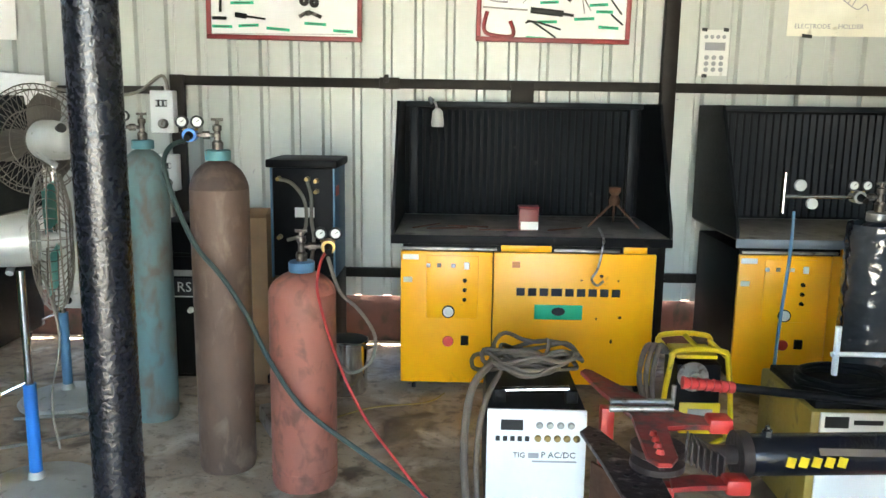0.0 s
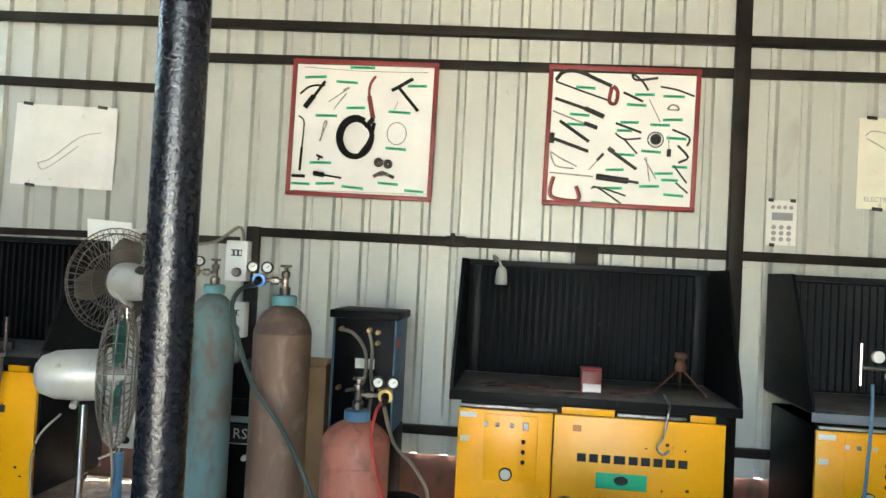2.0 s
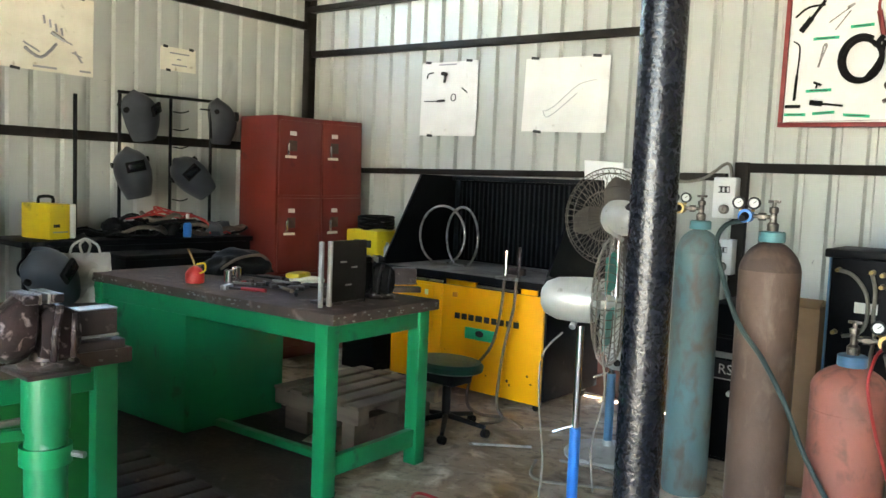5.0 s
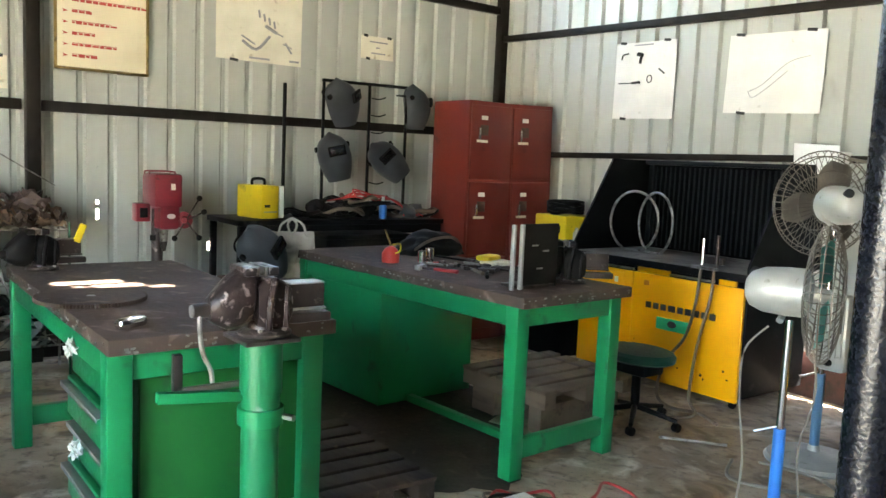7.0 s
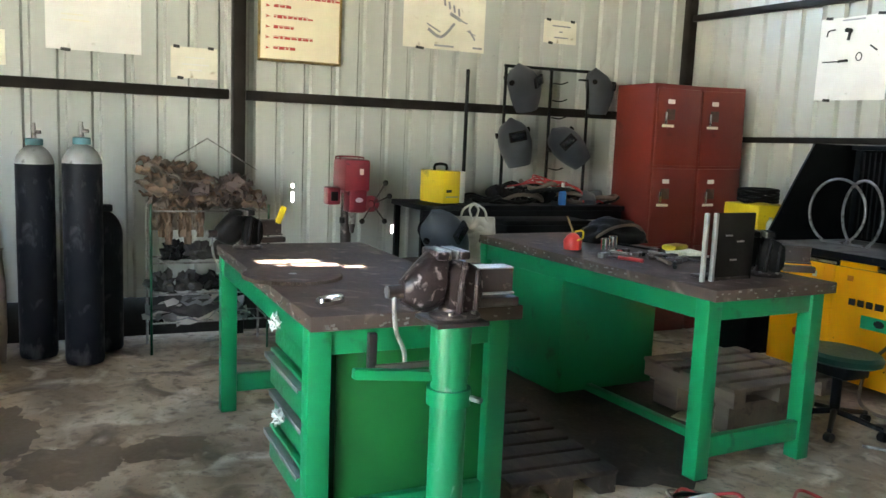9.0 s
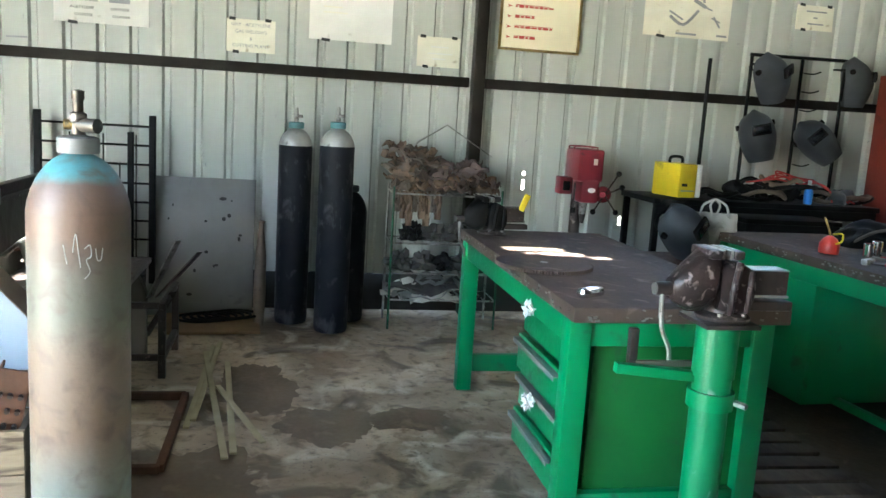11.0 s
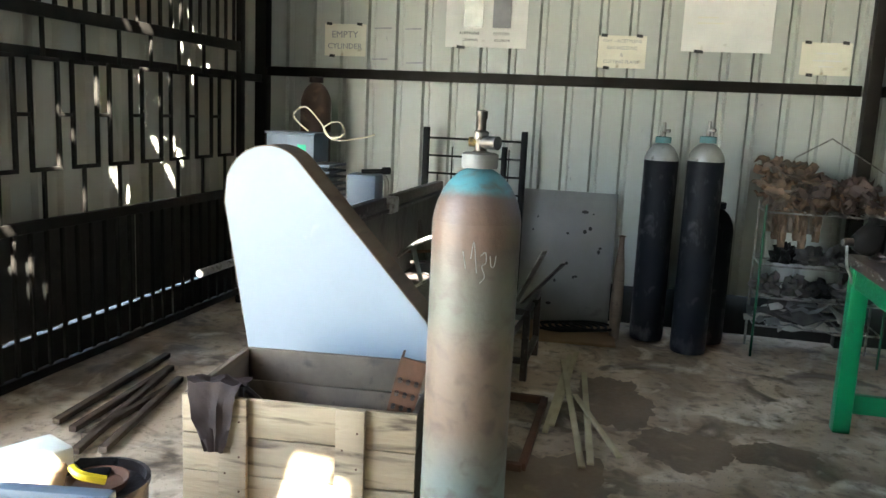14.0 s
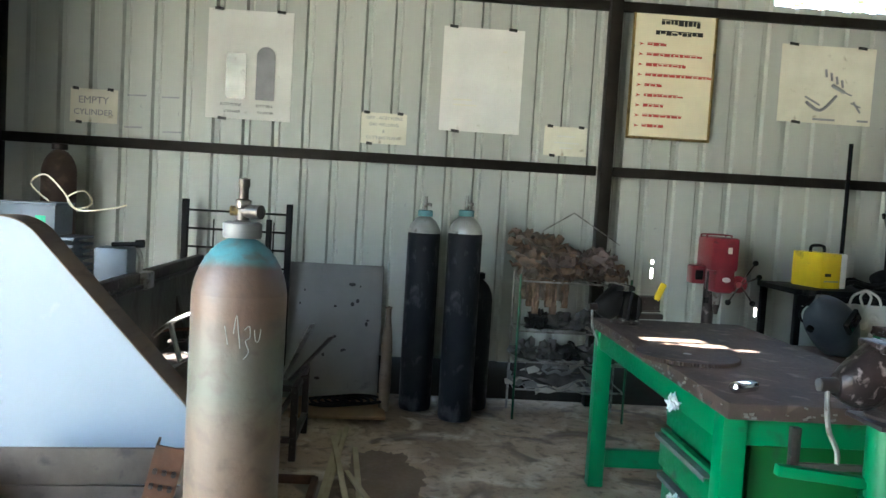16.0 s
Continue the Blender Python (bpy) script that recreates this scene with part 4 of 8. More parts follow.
part("bed", box(B(), (-1.38, -0.665, 0.72), (1.92, 0.08, 0.60), 0.008), "machine_grey", sh, "long olive-grey machine bed streaked with dirt")
for xa, xb in ((-0.42, -0.98), (-1.14, -2.30)):
    part("blade_bar", box(B(), ((xa + xb) / 2, -0.625, 1.045), (abs(xb - xa), 0.05, 0.062), 0.005), "cast", sh)
part("blade_bolt", rod(B(), (-0.60, -0.62, 0.90), (-0.60, -0.61, 0.90), 0.014, n=6), "cast", sh)
part("bed_lip", box(B(), (-1.38, -0.605, 1.0), (1.92, 0.03, 0.02), 0.003), "cast", sh)
part("scrap_tray", box(B(), (-1.15, -0.28, 0.58), (1.45, 0.62, 0.03), 0.004), "cast", sh, "greasy dark tray full of offcuts")
rt = random.Random(11)
for k in range(14):
    p = Vector((rt.uniform(-1.7, -0.55), rt.uniform(-0.5, -0.05), 0.605 + 0.008 * k))
    q = p + Vector((rt.uniform(-0.3, 0.3), rt.uniform(-0.2, 0.2), rt.uniform(-0.01, 0.03)))
    part("offcut", rod(B(), p, q, rt.uniform(0.006, 0.014), n=8), ("steel", "cast", "rust")[k % 3], sh)
part("bent_tube", tube(B(), [(-0.96, -0.52, 0.755), (-0.95, -0.44, 0.825), (-0.95, -0.40, 0.85), (-0.97, -0.33, 0.88), (-1.02, -0.24, 0.875)], 0.011, 8), "steel", sh)
part("bent_tube", rod(B(), (-0.95, -0.435, 0.83), (-0.90, -0.36, 0.63), 0.014, n=10), "silver", sh)
part("shaft", rod(B(), (0.10, -1.12, 0.80), (-0.4, -1.12, 0.80), 0.018), "steel", sh)
hk = part("hook_ring", tube(B(), [(-1.02, -0.66 + 0.045 * math.cos(6.2832 * k / 12), 1.12 + 0.085 * math.sin(6.2832 * k / 12)) for k in range(12)], 0.014, 7, 2, True), "steel", sh)
part("bracket_block", box(B(), (-1.06, -0.62, 1.03), (0.12, 0.10, 0.09), 0.01), "steel", sh)
cb = part("control_box", box(B(), (-0.95, -1.12, 1.325), (0.22, 0.28, 0.15), 0.008), "greyblue", sh, "grey-blue switch box with a green sticker")
part("box_lid", box(B(), (-0.95, -1.12, 1.405), (0.235, 0.295, 0.014), 0.004), "greyblue", cb)
part("sticker", box(B(), (-0.838, -1.05, 1.33), (0.003, 0.05, 0.035)), "label_green", cb)
mo = part("motor", rod(B(), (-0.95, -0.92, 1.13), (-0.95, -1.10, 1.13), 0.10, n=24), "greyblue", sh)
for k in range(7):
    part("motor_fin", box(B(), (-0.95, -1.0, 1.24 - 0.035 * k), (0.26, 0.24, 0.014), 0.002), "greyblue", mo)
tb = part("tin_box", box(B(), (-0.95, -0.72, 1.095), (0.15, 0.17, 0.22), 0.018), "greyblue", sh, "grey-blue terminal box with a lever")
part("lever", rod(rod(B(), (-0.95, -0.74, 1.215), (-0.95, -0.60, 1.225), 0.012), (-0.95, -0.62, 1.225), (-0.95, -0.58, 1.228), 0.02), "rubber", tb)


# ---- north side: boards, papers, switches ----
def framed_board(m, w, h, label):
    """Hangs with its back at y 0, facing -y, lower left corner at the origin."""
    bd = thing("tool_board", m, label, "display board", "tool boards")
    part("panel", box(B(), (w / 2, -0.012, h / 2), (w - 0.02, 0.016, h - 0.02)), "board", bd, "white painted panel")
    f = 0.030
    for c, s in (((w / 2, -0.018, f / 2), (w, 0.036, f)), ((w / 2, -0.018, h - f / 2), (w, 0.036, f)), ((f / 2, -0.018, h / 2), (f, 0.036, h - 2 * f)), ((w - f / 2, -0.018, h / 2), (f, 0.036, h - 2 * f))):
        part("frame", box(B(), c, s, 0.005), "red_frame", bd)
    return bd


def on_board(bd, w, h, name, strokes, material, label=""):
    """strokes: (radius, [(u, v), ...]) with v downwards."""
    b = B()
    for r, pts in strokes:
        tube(b, [(u * w, -0.022 - r * 0.8, (1 - v) * h) for u, v in pts], r, 7, 4)
    part(name, b, material, bd, label)


def board_labels(bd, w, h, places):
    for u, v, lw in places:
        lb = part("label_strip", box(B(), (u * w, -0.0215, (1 - v) * h), (lw * w, 0.003, 0.020 * h), rot=rot("Y", random.uniform(-4, 4))), "label_green", bd)
        part("print_bar", box(B(), (u * w, -0.0235, (1 - v) * h), (lw * w * 0.7, 0.002, 0.005)), "ink", lb)


W1, H1 = 1.005, 0.935
bd = framed_board(pose(-1.885, NY - 0.062, 2.03, 0, 0.6), W1, H1, "red-framed white board with welding torch, cable and hand tools")


def ring(cu, cv, ru, rv, a0=0, a1=360, n=14):
    return [(cu + ru * math.cos(radians(a0 + (a1 - a0) * i / n)), cv + rv * math.sin(radians(a0 + (a1 - a0) * i / n))) for i in range(n + 1)]


on_board(bd, W1, H1, "electrode_holder", [(0.018, [(0.10, 0.36), (0.16, 0.27)]), (0.010, [(0.16, 0.27), (0.23, 0.16)]), (0.007, [(0.06, 0.26), (0.13, 0.20), (0.23, 0.19)])], "rubber")
on_board(bd, W1, H1, "tongs", [(0.004, [(0.26, 0.31), (0.40, 0.20)]), (0.004, [(0.30, 0.36), (0.38, 0.24)]), (0.007, [(0.36, 0.22), (0.40, 0.20)])], "steel")
on_board(bd, W1, H1, "welding_torch", [(0.009, [(0.575, 0.11), (0.545, 0.16), (0.535, 0.22), (0.54, 0.26)]), (0.016, [(0.54, 0.26), (0.555, 0.33), (0.575, 0.42)])], "red_frame", "torch with brown-red grip")
on_board(bd, W1, H1, "cable_coil", [(0.017, [(0.575, 0.42)] + ring(0.46, 0.56, 0.115, 0.145, -40, 300)), (0.015, ring(0.465, 0.565, 0.10, 0.13, 0, 320)), (0.013, [(0.50, 0.68), (0.56, 0.58), (0.585, 0.45)])], "rubber", "coil of thick black cable")
on_board(bd, W1, H1, "chipping_hammer", [(0.011, [(0.74, 0.19), (0.875, 0.35)]), (0.012, [(0.69, 0.21), (0.74, 0.18), (0.83, 0.12)])], "rubber")
on_board(bd, W1, H1, "gas_torch", [(0.005, [(0.06, 0.42), (0.095, 0.45), (0.10, 0.52), (0.095, 0.65)]), (0.009, [(0.095, 0.65), (0.09, 0.82)]), (0.011, [(0.04, 0.86), (0.13, 0.86)])], "rubber")
on_board(bd, W1, H1, "caliper", [(0.005, [(0.24, 0.46), (0.22, 0.60)]), (0.005, [(0.26, 0.46), (0.215, 0.60)]), (0.010, [(0.245, 0.46), (0.26, 0.45)])], "steel")
on_board(bd, W1, H1, "nozzle", [(0.008, [(0.20, 0.70), (0.245, 0.72)]), (0.006, [(0.22, 0.715), (0.215, 0.74)])], "rubber")
on_board(bd, W1, H1, "spindle", [(0.017, [(0.19, 0.835), (0.26, 0.845)]), (0.007, [(0.26, 0.845), (0.38, 0.86)])], "rubber")
on_board(bd, W1, H1, "regulator", [(0.014, ring(0.63, 0.735, 0.018, 0.02)), (0.014, ring(0.695, 0.745, 0.018, 0.02)), (0.012, [(0.60, 0.84), (0.66, 0.81), (0.74, 0.84)]), (0.018, [(0.655, 0.80), (0.66, 0.83)])], "cast")
on_board(bd, W1, H1, "wire_ring", [(0.003, ring(0.74, 0.52, 0.065, 0.08))], "steel")
for r, pts in ((0.0022, [(0.08, 0.06), (0.5, 0.075), (0.93, 0.07)]), (0.002, [(0.05, 0.965), (0.9, 0.95)]), (0.0025, [(0.71, 0.36), (0.735, 0.29)])):
    on_board(bd, W1, H1, "pencil_line", [(r, pts)], "steel")
board_labels(bd, W1, H1, [(0.48, 0.05, 0.17), (0.16, 0.13, 0.15), (0.38, 0.16, 0.15), (0.86, 0.17, 0.13), (0.25, 0.41, 0.15), (0.45, 0.345, 0.13), (0.75, 0.365, 0.15), (0.74, 0.63, 0.14), (0.23, 0.755, 0.15), (0.10, 0.915, 0.13), (0.27, 0.905, 0.13), (0.46, 0.925, 0.15), (0.70, 0.885, 0.14), (0.88, 0.93, 0.13)])

W2, H2 = 0.985, 0.93
bd = framed_board(pose(-0.145, NY - 0.062, 2.035, 0, 0.6), W2, H2, "red-framed white board crowded with workshop hand tools")
on_board(bd, W2, H2, "hacksaw", [(0.012, [(0.05, 0.11), (0.10, 0.05), (0.20, 0.045), (0.33, 0.10), (0.42, 0.14)]), (0.006, [(0.05, 0.12), (0.25, 0.19), (0.40, 0.24)])], "ink")
on_board(bd, W2, H2, "saw_handle", [(0.013, [(0.43, 0.14), (0.46, 0.18), (0.45, 0.26), (0.41, 0.25), (0.42, 0.15)])], "red_frame")
for nm, r, pts in (("file", 0.010, [(0.05, 0.24), (0.25, 0.305)]), ("file_handle", 0.016, [(0.25, 0.305), (0.38, 0.36)]), ("screwdriver", 0.005, [(0.04, 0.33), (0.25, 0.41)]), ("driver_handle", 0.014, [(0.25, 0.41), (0.34, 0.44)]),
                  ("flat_file", 0.011, [(0.09, 0.40), (0.29, 0.54)]), ("hammer_handle", 0.011, [(0.06, 0.53), (0.29, 0.61)]), ("hammer_head", 0.016, [(0.045, 0.49), (0.045, 0.56)]), ("dividers", 0.005, [(0.04, 0.62), (0.10, 0.66), (0.22, 0.72)]),
                  ("dividers", 0.005, [(0.04, 0.63), (0.08, 0.72), (0.20, 0.735)]), ("punch", 0.009, [(0.35, 0.67), (0.39, 0.62)]), ("scriber", 0.003, [(0.30, 0.74), (0.36, 0.66)]), ("wrench_handle", 0.011, [(0.44, 0.60), (0.61, 0.72)]),
                  ("wrench_jaw", 0.015, [(0.42, 0.58), (0.46, 0.61)]), ("rasp", 0.005, [(0.04, 0.77), (0.33, 0.785)]), ("rasp_handle", 0.020, [(0.35, 0.785), (0.56, 0.805)]), ("rasp_tip", 0.009, [(0.56, 0.805), (0.63, 0.815)]),
                  ("pliers", 0.006, [(0.32, 0.87), (0.38, 0.86), (0.55, 0.91)]), ("pliers", 0.006, [(0.33, 0.855), (0.38, 0.87), (0.52, 0.965)]), ("spanner", 0.008, [(0.55, 0.05), (0.58, 0.09), (0.72, 0.07)]), ("spanner", 0.007, [(0.54, 0.03), (0.62, 0.10), (0.66, 0.16)]),
                  ("open_spanner", 0.008, [(0.50, 0.18), (0.63, 0.24)]), ("caliper_bar", 0.006, [(0.74, 0.13), (0.85, 0.15), (0.96, 0.19)]), ("chisel", 0.008, [(0.46, 0.40), (0.63, 0.46)]), ("angle_rule", 0.006, [(0.46, 0.47), (0.52, 0.51), (0.63, 0.50)]),
                  ("angle_rule", 0.006, [(0.52, 0.51), (0.61, 0.61)]), ("compass", 0.004, [(0.67, 0.63), (0.70, 0.80)]), ("compass", 0.004, [(0.66, 0.64), (0.74, 0.78)]), ("hook_bar", 0.007, [(0.83, 0.43), (0.94, 0.48), (0.93, 0.54)]),
                  ("try_square", 0.008, [(0.87, 0.54), (0.94, 0.62), (0.88, 0.66)]), ("hex_key", 0.006, [(0.85, 0.68), (0.94, 0.80)]), ("hex_key", 0.006, [(0.87, 0.80), (0.95, 0.87)]), ("plumb", 0.014, [(0.815, 0.57), (0.815, 0.62)]), ("cord", 0.003, [(0.81, 0.47), (0.815, 0.57)]), ("needle", 0.003, [(0.67, 0.22), (0.75, 0.38)])):
    on_board(bd, W2, H2, nm, [(r, pts)], "ink" if r > 0.0055 else "steel")
on_board(bd, W2, H2, "clamp", [(0.013, [(0.07, 0.80), (0.05, 0.90), (0.08, 0.95), (0.22, 0.965), (0.245, 0.93), (0.22, 0.86)])], "red_frame", "red screw clamp")
on_board(bd, W2, H2, "grinding_disc", [(0.018, ring(0.725, 0.505, 0.018, 0.019)), (0.004, ring(0.725, 0.505, 0.05, 0.053))], "ink")
on_board(bd, W2, H2, "protractor", [(0.006, ring(0.83, 0.29, 0.035, 0.035, 180, 360)), (0.005, [(0.795, 0.29), (0.865, 0.29)])], "steel")
board_labels(bd, W2, H2, [(0.25, 0.155, 0.13), (0.64, 0.19, 0.13), (0.83, 0.195, 0.14), (0.59, 0.265, 0.13), (0.83, 0.36, 0.13), (0.75, 0.40, 0.13), (0.55, 0.39, 0.12), (0.86, 0.49, 0.13), (0.52, 0.45, 0.1), (0.70, 0.59, 0.13), (0.53, 0.62, 0.13), (0.79, 0.74, 0.12), (0.83, 0.785, 0.11), (0.89, 0.69, 0.1), (0.47, 0.73, 0.12), (0.70, 0.835, 0.13), (0.86, 0.89, 0.13), (0.46, 0.86, 0.13), (0.39, 0.97, 0.13), (0.68, 0.985, 0.13), (0.22, 0.35, 0.13), (0.2, 0.42, 0.12)])


def paper(name, m, w, h, material, label, curl=0.012, category="poster", group="wall papers"):
    """A slightly wavy sheet, lower left corner at the origin, facing -y."""
    bm = B()
    k = 9
    def at(i, j):
        return -0.003 - curl * (0.5 + 0.5 * math.sin(5 * i / k + 3 * j / k + w * 9)) * (0.4 + 0.6 * abs(2 * j / k - 1))
    fr_ = [[bm.verts.new((w * i / k, at(i, j), h * j / k)) for i in range(k + 1)] for j in range(k + 1)]
    bk_ = [[bm.verts.new((w * i / k, at(i, j) + 0.0025, h * j / k)) for i in range(k + 1)] for j in range(k + 1)]
    for j in range(k):
        for i in range(k):
            bm.faces.new((fr_[j][i], fr_[j][i + 1], fr_[j + 1][i + 1], fr_[j + 1][i]))
            bm.faces.new((bk_[j][i], bk_[j + 1][i], bk_[j + 1][i + 1], bk_[j][i + 1]))
    for i in range(k):
        for j in (0, k):
            bm.faces.new((fr_[j][i], fr_[j][i + 1], bk_[j][i + 1], bk_[j][i]))
            bm.faces.new((fr_[i][j], fr_[i + 1][j], bk_[i + 1][j], bk_[i][j]))
    th = thing(name, m, label, category, group)
    part("sheet_of_paper", bm, material, th)
    for x, z in ((0.12 * w, h), (0.85 * w, h), (0.2 * w, 0.0)):
        part("tape", box(B(), (x, -0.016, z), (0.07 * w + 0.02, 0.003, 0.022), rot=rot("Y", 5)), "ink", th)
    return th


def drawn(th, strokes, material="ink", y=-0.018, name="drawn_line"):
    for r, pts in strokes:
        part(name, tube(B(), [(x, y, z) for x, z in pts], r, 5, 4), material, th)


def bars(th, rows, material, y=-0.019, h=0.012, name="print_bar"):
    for x0, x1, z in rows:
        part(name, box(B(), ((x0 + x1) / 2, y, z), (x1 - x0, 0.002, h)), material, th)


yp = NY - 0.034
th = paper("poster", pose(-5.03, yp, 2.005, 0, 1.0), 0.63, 0.64, "paper", "white paper chart with small printed hand tools")
drawn(th, [(0.006, [(0.07, 0.50), (0.08, 0.54), (0.14, 0.55)]), (0.018, [(0.24, 0.54), (0.29, 0.53)]), (0.012, [(0.28, 0.53), (0.27, 0.46)]), (0.005, [(0.05, 0.30), (0.20, 0.30)]), (0.011, [(0.20, 0.30), (0.28, 0.305)]), (0.004, ring(0.38, 0.33, 0.025, 0.03)), (0.006, [(0.47, 0.41), (0.53, 0.37)])])
bars(th, [(0.2, 0.4, 0.615)], "ink_grey")
th = paper("poster", pose(-3.92, yp, 2.03, 0, 1.6), 0.765, 0.58, "paper", "white paper sheet with a faint pencil drawing")
drawn(th, [(0.0022, [(0.2, 0.16), (0.3, 0.2), (0.5, 0.36), (0.66, 0.40)]), (0.0022, [(0.2, 0.16), (0.26, 0.12), (0.5, 0.3)])], "ink_grey")
th = paper("notice", pose(1.305, yp, 1.838), 0.188, 0.29, "paper", "small printed white safety notice with symbols")
bars(th, [(0.03, 0.16, 0.185)], "ink_grey", h=0.05)
for k in range(9):
    part("symbol", lathe(B(), [(0, 0.002), (0.015, 0.002), (0.015, 0)], Matrix.Translation((0.045 + 0.047 * (k % 3), -0.017, 0.115 - 0.038 * (k // 3))) @ rot("X", 90), 12), "ink_grey", th)
for k in range(4):
    part("symbol", lathe(B(), [(0, 0.002), (0.013, 0.002), (0.013, 0)], Matrix.Translation((0.035 + 0.038 * k, -0.017, 0.245)) @ rot("X", 90), 12), "ink_grey", th)
th = paper("poster", pose(1.855, yp, 2.095), 0.635, 0.585, "paper_old", "yellowed poster with a line drawing of an electrode holder")
drawn(th, [(0.003, [(0.04, 0.47), (0.10, 0.50), (0.30, 0.45), (0.45, 0.40), (0.46, 0.36), (0.25, 0.40)]), (0.003, [(0.05, 0.45), (0.2, 0.36), (0.28, 0.27)]), (0.003, ring(0.24, 0.36, 0.03, 0.03)), (0.003, [(0.28, 0.27), (0.42, 0.17), (0.48, 0.2), (0.5, 0.16)]), (0.003, [(0.27, 0.40), (0.44, 0.24)])]
      + [(0.003, [(0.27 + 0.025 * k, 0.28 - 0.018 * k), (0.32 + 0.022 * k, 0.36 - 0.02 * k)]) for k in range(6)], "ink_grey")
for x, t in ((0.155, "ELECTRODE"), (0.40, "HOLDER")):
    words("poster_text", t, 0.042, "ink_grey", th, Matrix.Translation((x, -0.019, 0.06)) @ UPRIGHT)


def switch_box(m, w, h, label):
    sw = thing("switch_box", m, label, "switch box", "switch boxes")
    part("case", box(B(), (0, -0.045, h / 2), (w, 0.09, h), 0.008), "white", sw)
    part("window", box(B(), (0, -0.092, h * 0.70), (w * 0.5, 0.006, h * 0.16), 0.002), "ink", sw)
    for k in range(3):
        part("toggle", box(B(), (-0.03 + 0.03 * k, -0.098, h * 0.70), (0.014, 0.014, 0.03), 0.002), "white", sw)
    part("socket", lathe(B(), [(0, 0.035), (0.024, 0.035), (0.03, 0.028), (0.032, 0)], Matrix.Translation((0.01, -0.09, h * 0.22)) @ rot("X", 90), 20), "steel", sw)
    return sw


switch_box(pose(-2.155, NY - 0.13, 1.425), 0.15, 0.27, "white metal switch box with three toggles and socket")
switch_box(pose(-2.145, NY - 0.13, 1.05), 0.14, 0.235, "white metal switch box with three toggles and socket")
jb = thing("junction_box", pose(-3.05, NY - 0.05, 1.53, 0, 3), "large white junction box with open lid behind the fan", "junction box")
part("case", box(B(), (0, -0.06, 0.11), (0.30, 0.11, 0.22), 0.008), "white", jb)
part("lid", box(B(), (-0.02, -0.15, 0.16), (0.32, 0.014, 0.20), 0.004, rot("X", 12)), "white", jb)
solid("conduit_pipe", tube(B(), [(-2.9, NY - 0.1, 1.70), (-2.6, NY - 0.12, 1.66), (-2.35, NY - 0.13, 1.68), (-2.18, NY - 0.13, 1.79), (-2.14, NY - 0.13, 1.70)], 0.011), "hose_grey", "thin grey cable looping to the switch box", "cable")

# ---- things on and round the middle extraction bench ----
st = thing("paint_tin", pose(0.165, 4.44, 0.925), "small dark red tin with a white label", "tin")
part("can", box(B(), (0, 0, 0.065), (0.115, 0.09, 0.13), 0.012), "maroon", st)
part("label_print", box(B(), (0.005, -0.046, 0.03), (0.10, 0.003, 0.045)), "paper", st)
part("lid", box(B(), (0, 0, 0.134), (0.119, 0.094, 0.01), 0.004), "red_frame", st)
st = thing("tripod_stand", pose(0.69, 4.62, 0.925), "small rusty three-legged clamp stand", "stand")
for a in (200, 320, 80):
    part("leg", rod(B(), (0, 0, 0.15), (0.17 * math.cos(radians(a)), 0.17 * math.sin(radians(a)), 0.006), 0.007, n=8), "rust", st)
part("head", lathe(B(), [(0, 0.13), (0.03, 0.13), (0.034, 0.16), (0.02, 0.19), (0.036, 0.21), (0.036, 0.235), (0, 0.24)], n=16), "rust", st)
solid("bent_rod", tube(B(), [(0.585, 4.50, 0.93), (0.56, 4.25, 0.935), (0.555, 4.165, 0.90), (0.53, 4.16, 0.76), (0.50, 4.16, 0.70), (0.53, 4.16, 0.665), (0.565, 4.16, 0.69)], 0.007), "steel", "thin bent filler rod hanging over the bench edge", "rod")
st = thing("work_lamp", pose(-0.395, 4.80, 1.64), "small grey spot lamp hung on a bent neck", "lamp")
part("neck", tube(B(), [(-0.02, 0.1, 0.0), (-0.03, -0.02, 0.02), (-0.02, -0.12, 0.03), (0.01, -0.15, 0.0), (0.02, -0.15, -0.03)], 0.008), "steel", st)
part("shade", lathe(B(), [(0.012, -0.03), (0.03, -0.05), (0.038, -0.12), (0.034, -0.14), (0.028, -0.12)], Matrix.Translation((0.025, -0.15, 0)), 20), "fan_grey", st)
for k, (x, y, a) in enumerate(((-0.30, 4.42, 12), (-0.18, 4.5, -8), (0.0, 4.38, 4), (0.38, 4.45, 30), (-0.42, 4.5, 50))):
    solid("filler_rod", rod(B(), (-0.12, 0, 0.006), (0.12, 0, 0.006), 0.005, n=8), "rust", "short rusty rod lying on the steel worktop", "rod", pose(x, y, 0.925, 0, 0, a), "loose rods")

# ---- wire-feed cooler, welding sets and carton behind the bottles ----
cl = thing("cooling_unit", pose(-1.115, 4.32, 0), "blue and black cooling unit with brass pipes on its face", "machine")
part("case", box(B(), (0, 0.20, 0.96), (0.345, 0.38, 0.62), 0.008), "black", cl)
for x in (-0.177, 0.177):
    part("side_panel", box(B(), (x, 0.20, 0.96), (0.012, 0.40, 0.64), 0.004), "blue_dull", cl)
part("lid", box(B(), (0, 0.19, 1.295), (0.40, 0.44, 0.045), 0.008), "black", cl)
part("rating_plate", box(B(), (0.01, 0.004, 1.02), (0.11, 0.004, 0.055)), "paper", cl)
part("warning_label", box(B(), (0.186, 0.08, 1.14), (0.004, 0.10, 0.055)), "hose_red", cl)
for x, z in ((-0.13, 1.21), (0.03, 1.21), (0.08, 1.2), (-0.13, 0.88), (0.0, 0.86), (0.07, 0.9), (0.08, 1.14)):
    part("fitting", rod(B(), (x, 0.01, z), (x, -0.045, z), 0.014, 0.011, 10), "brass", cl)
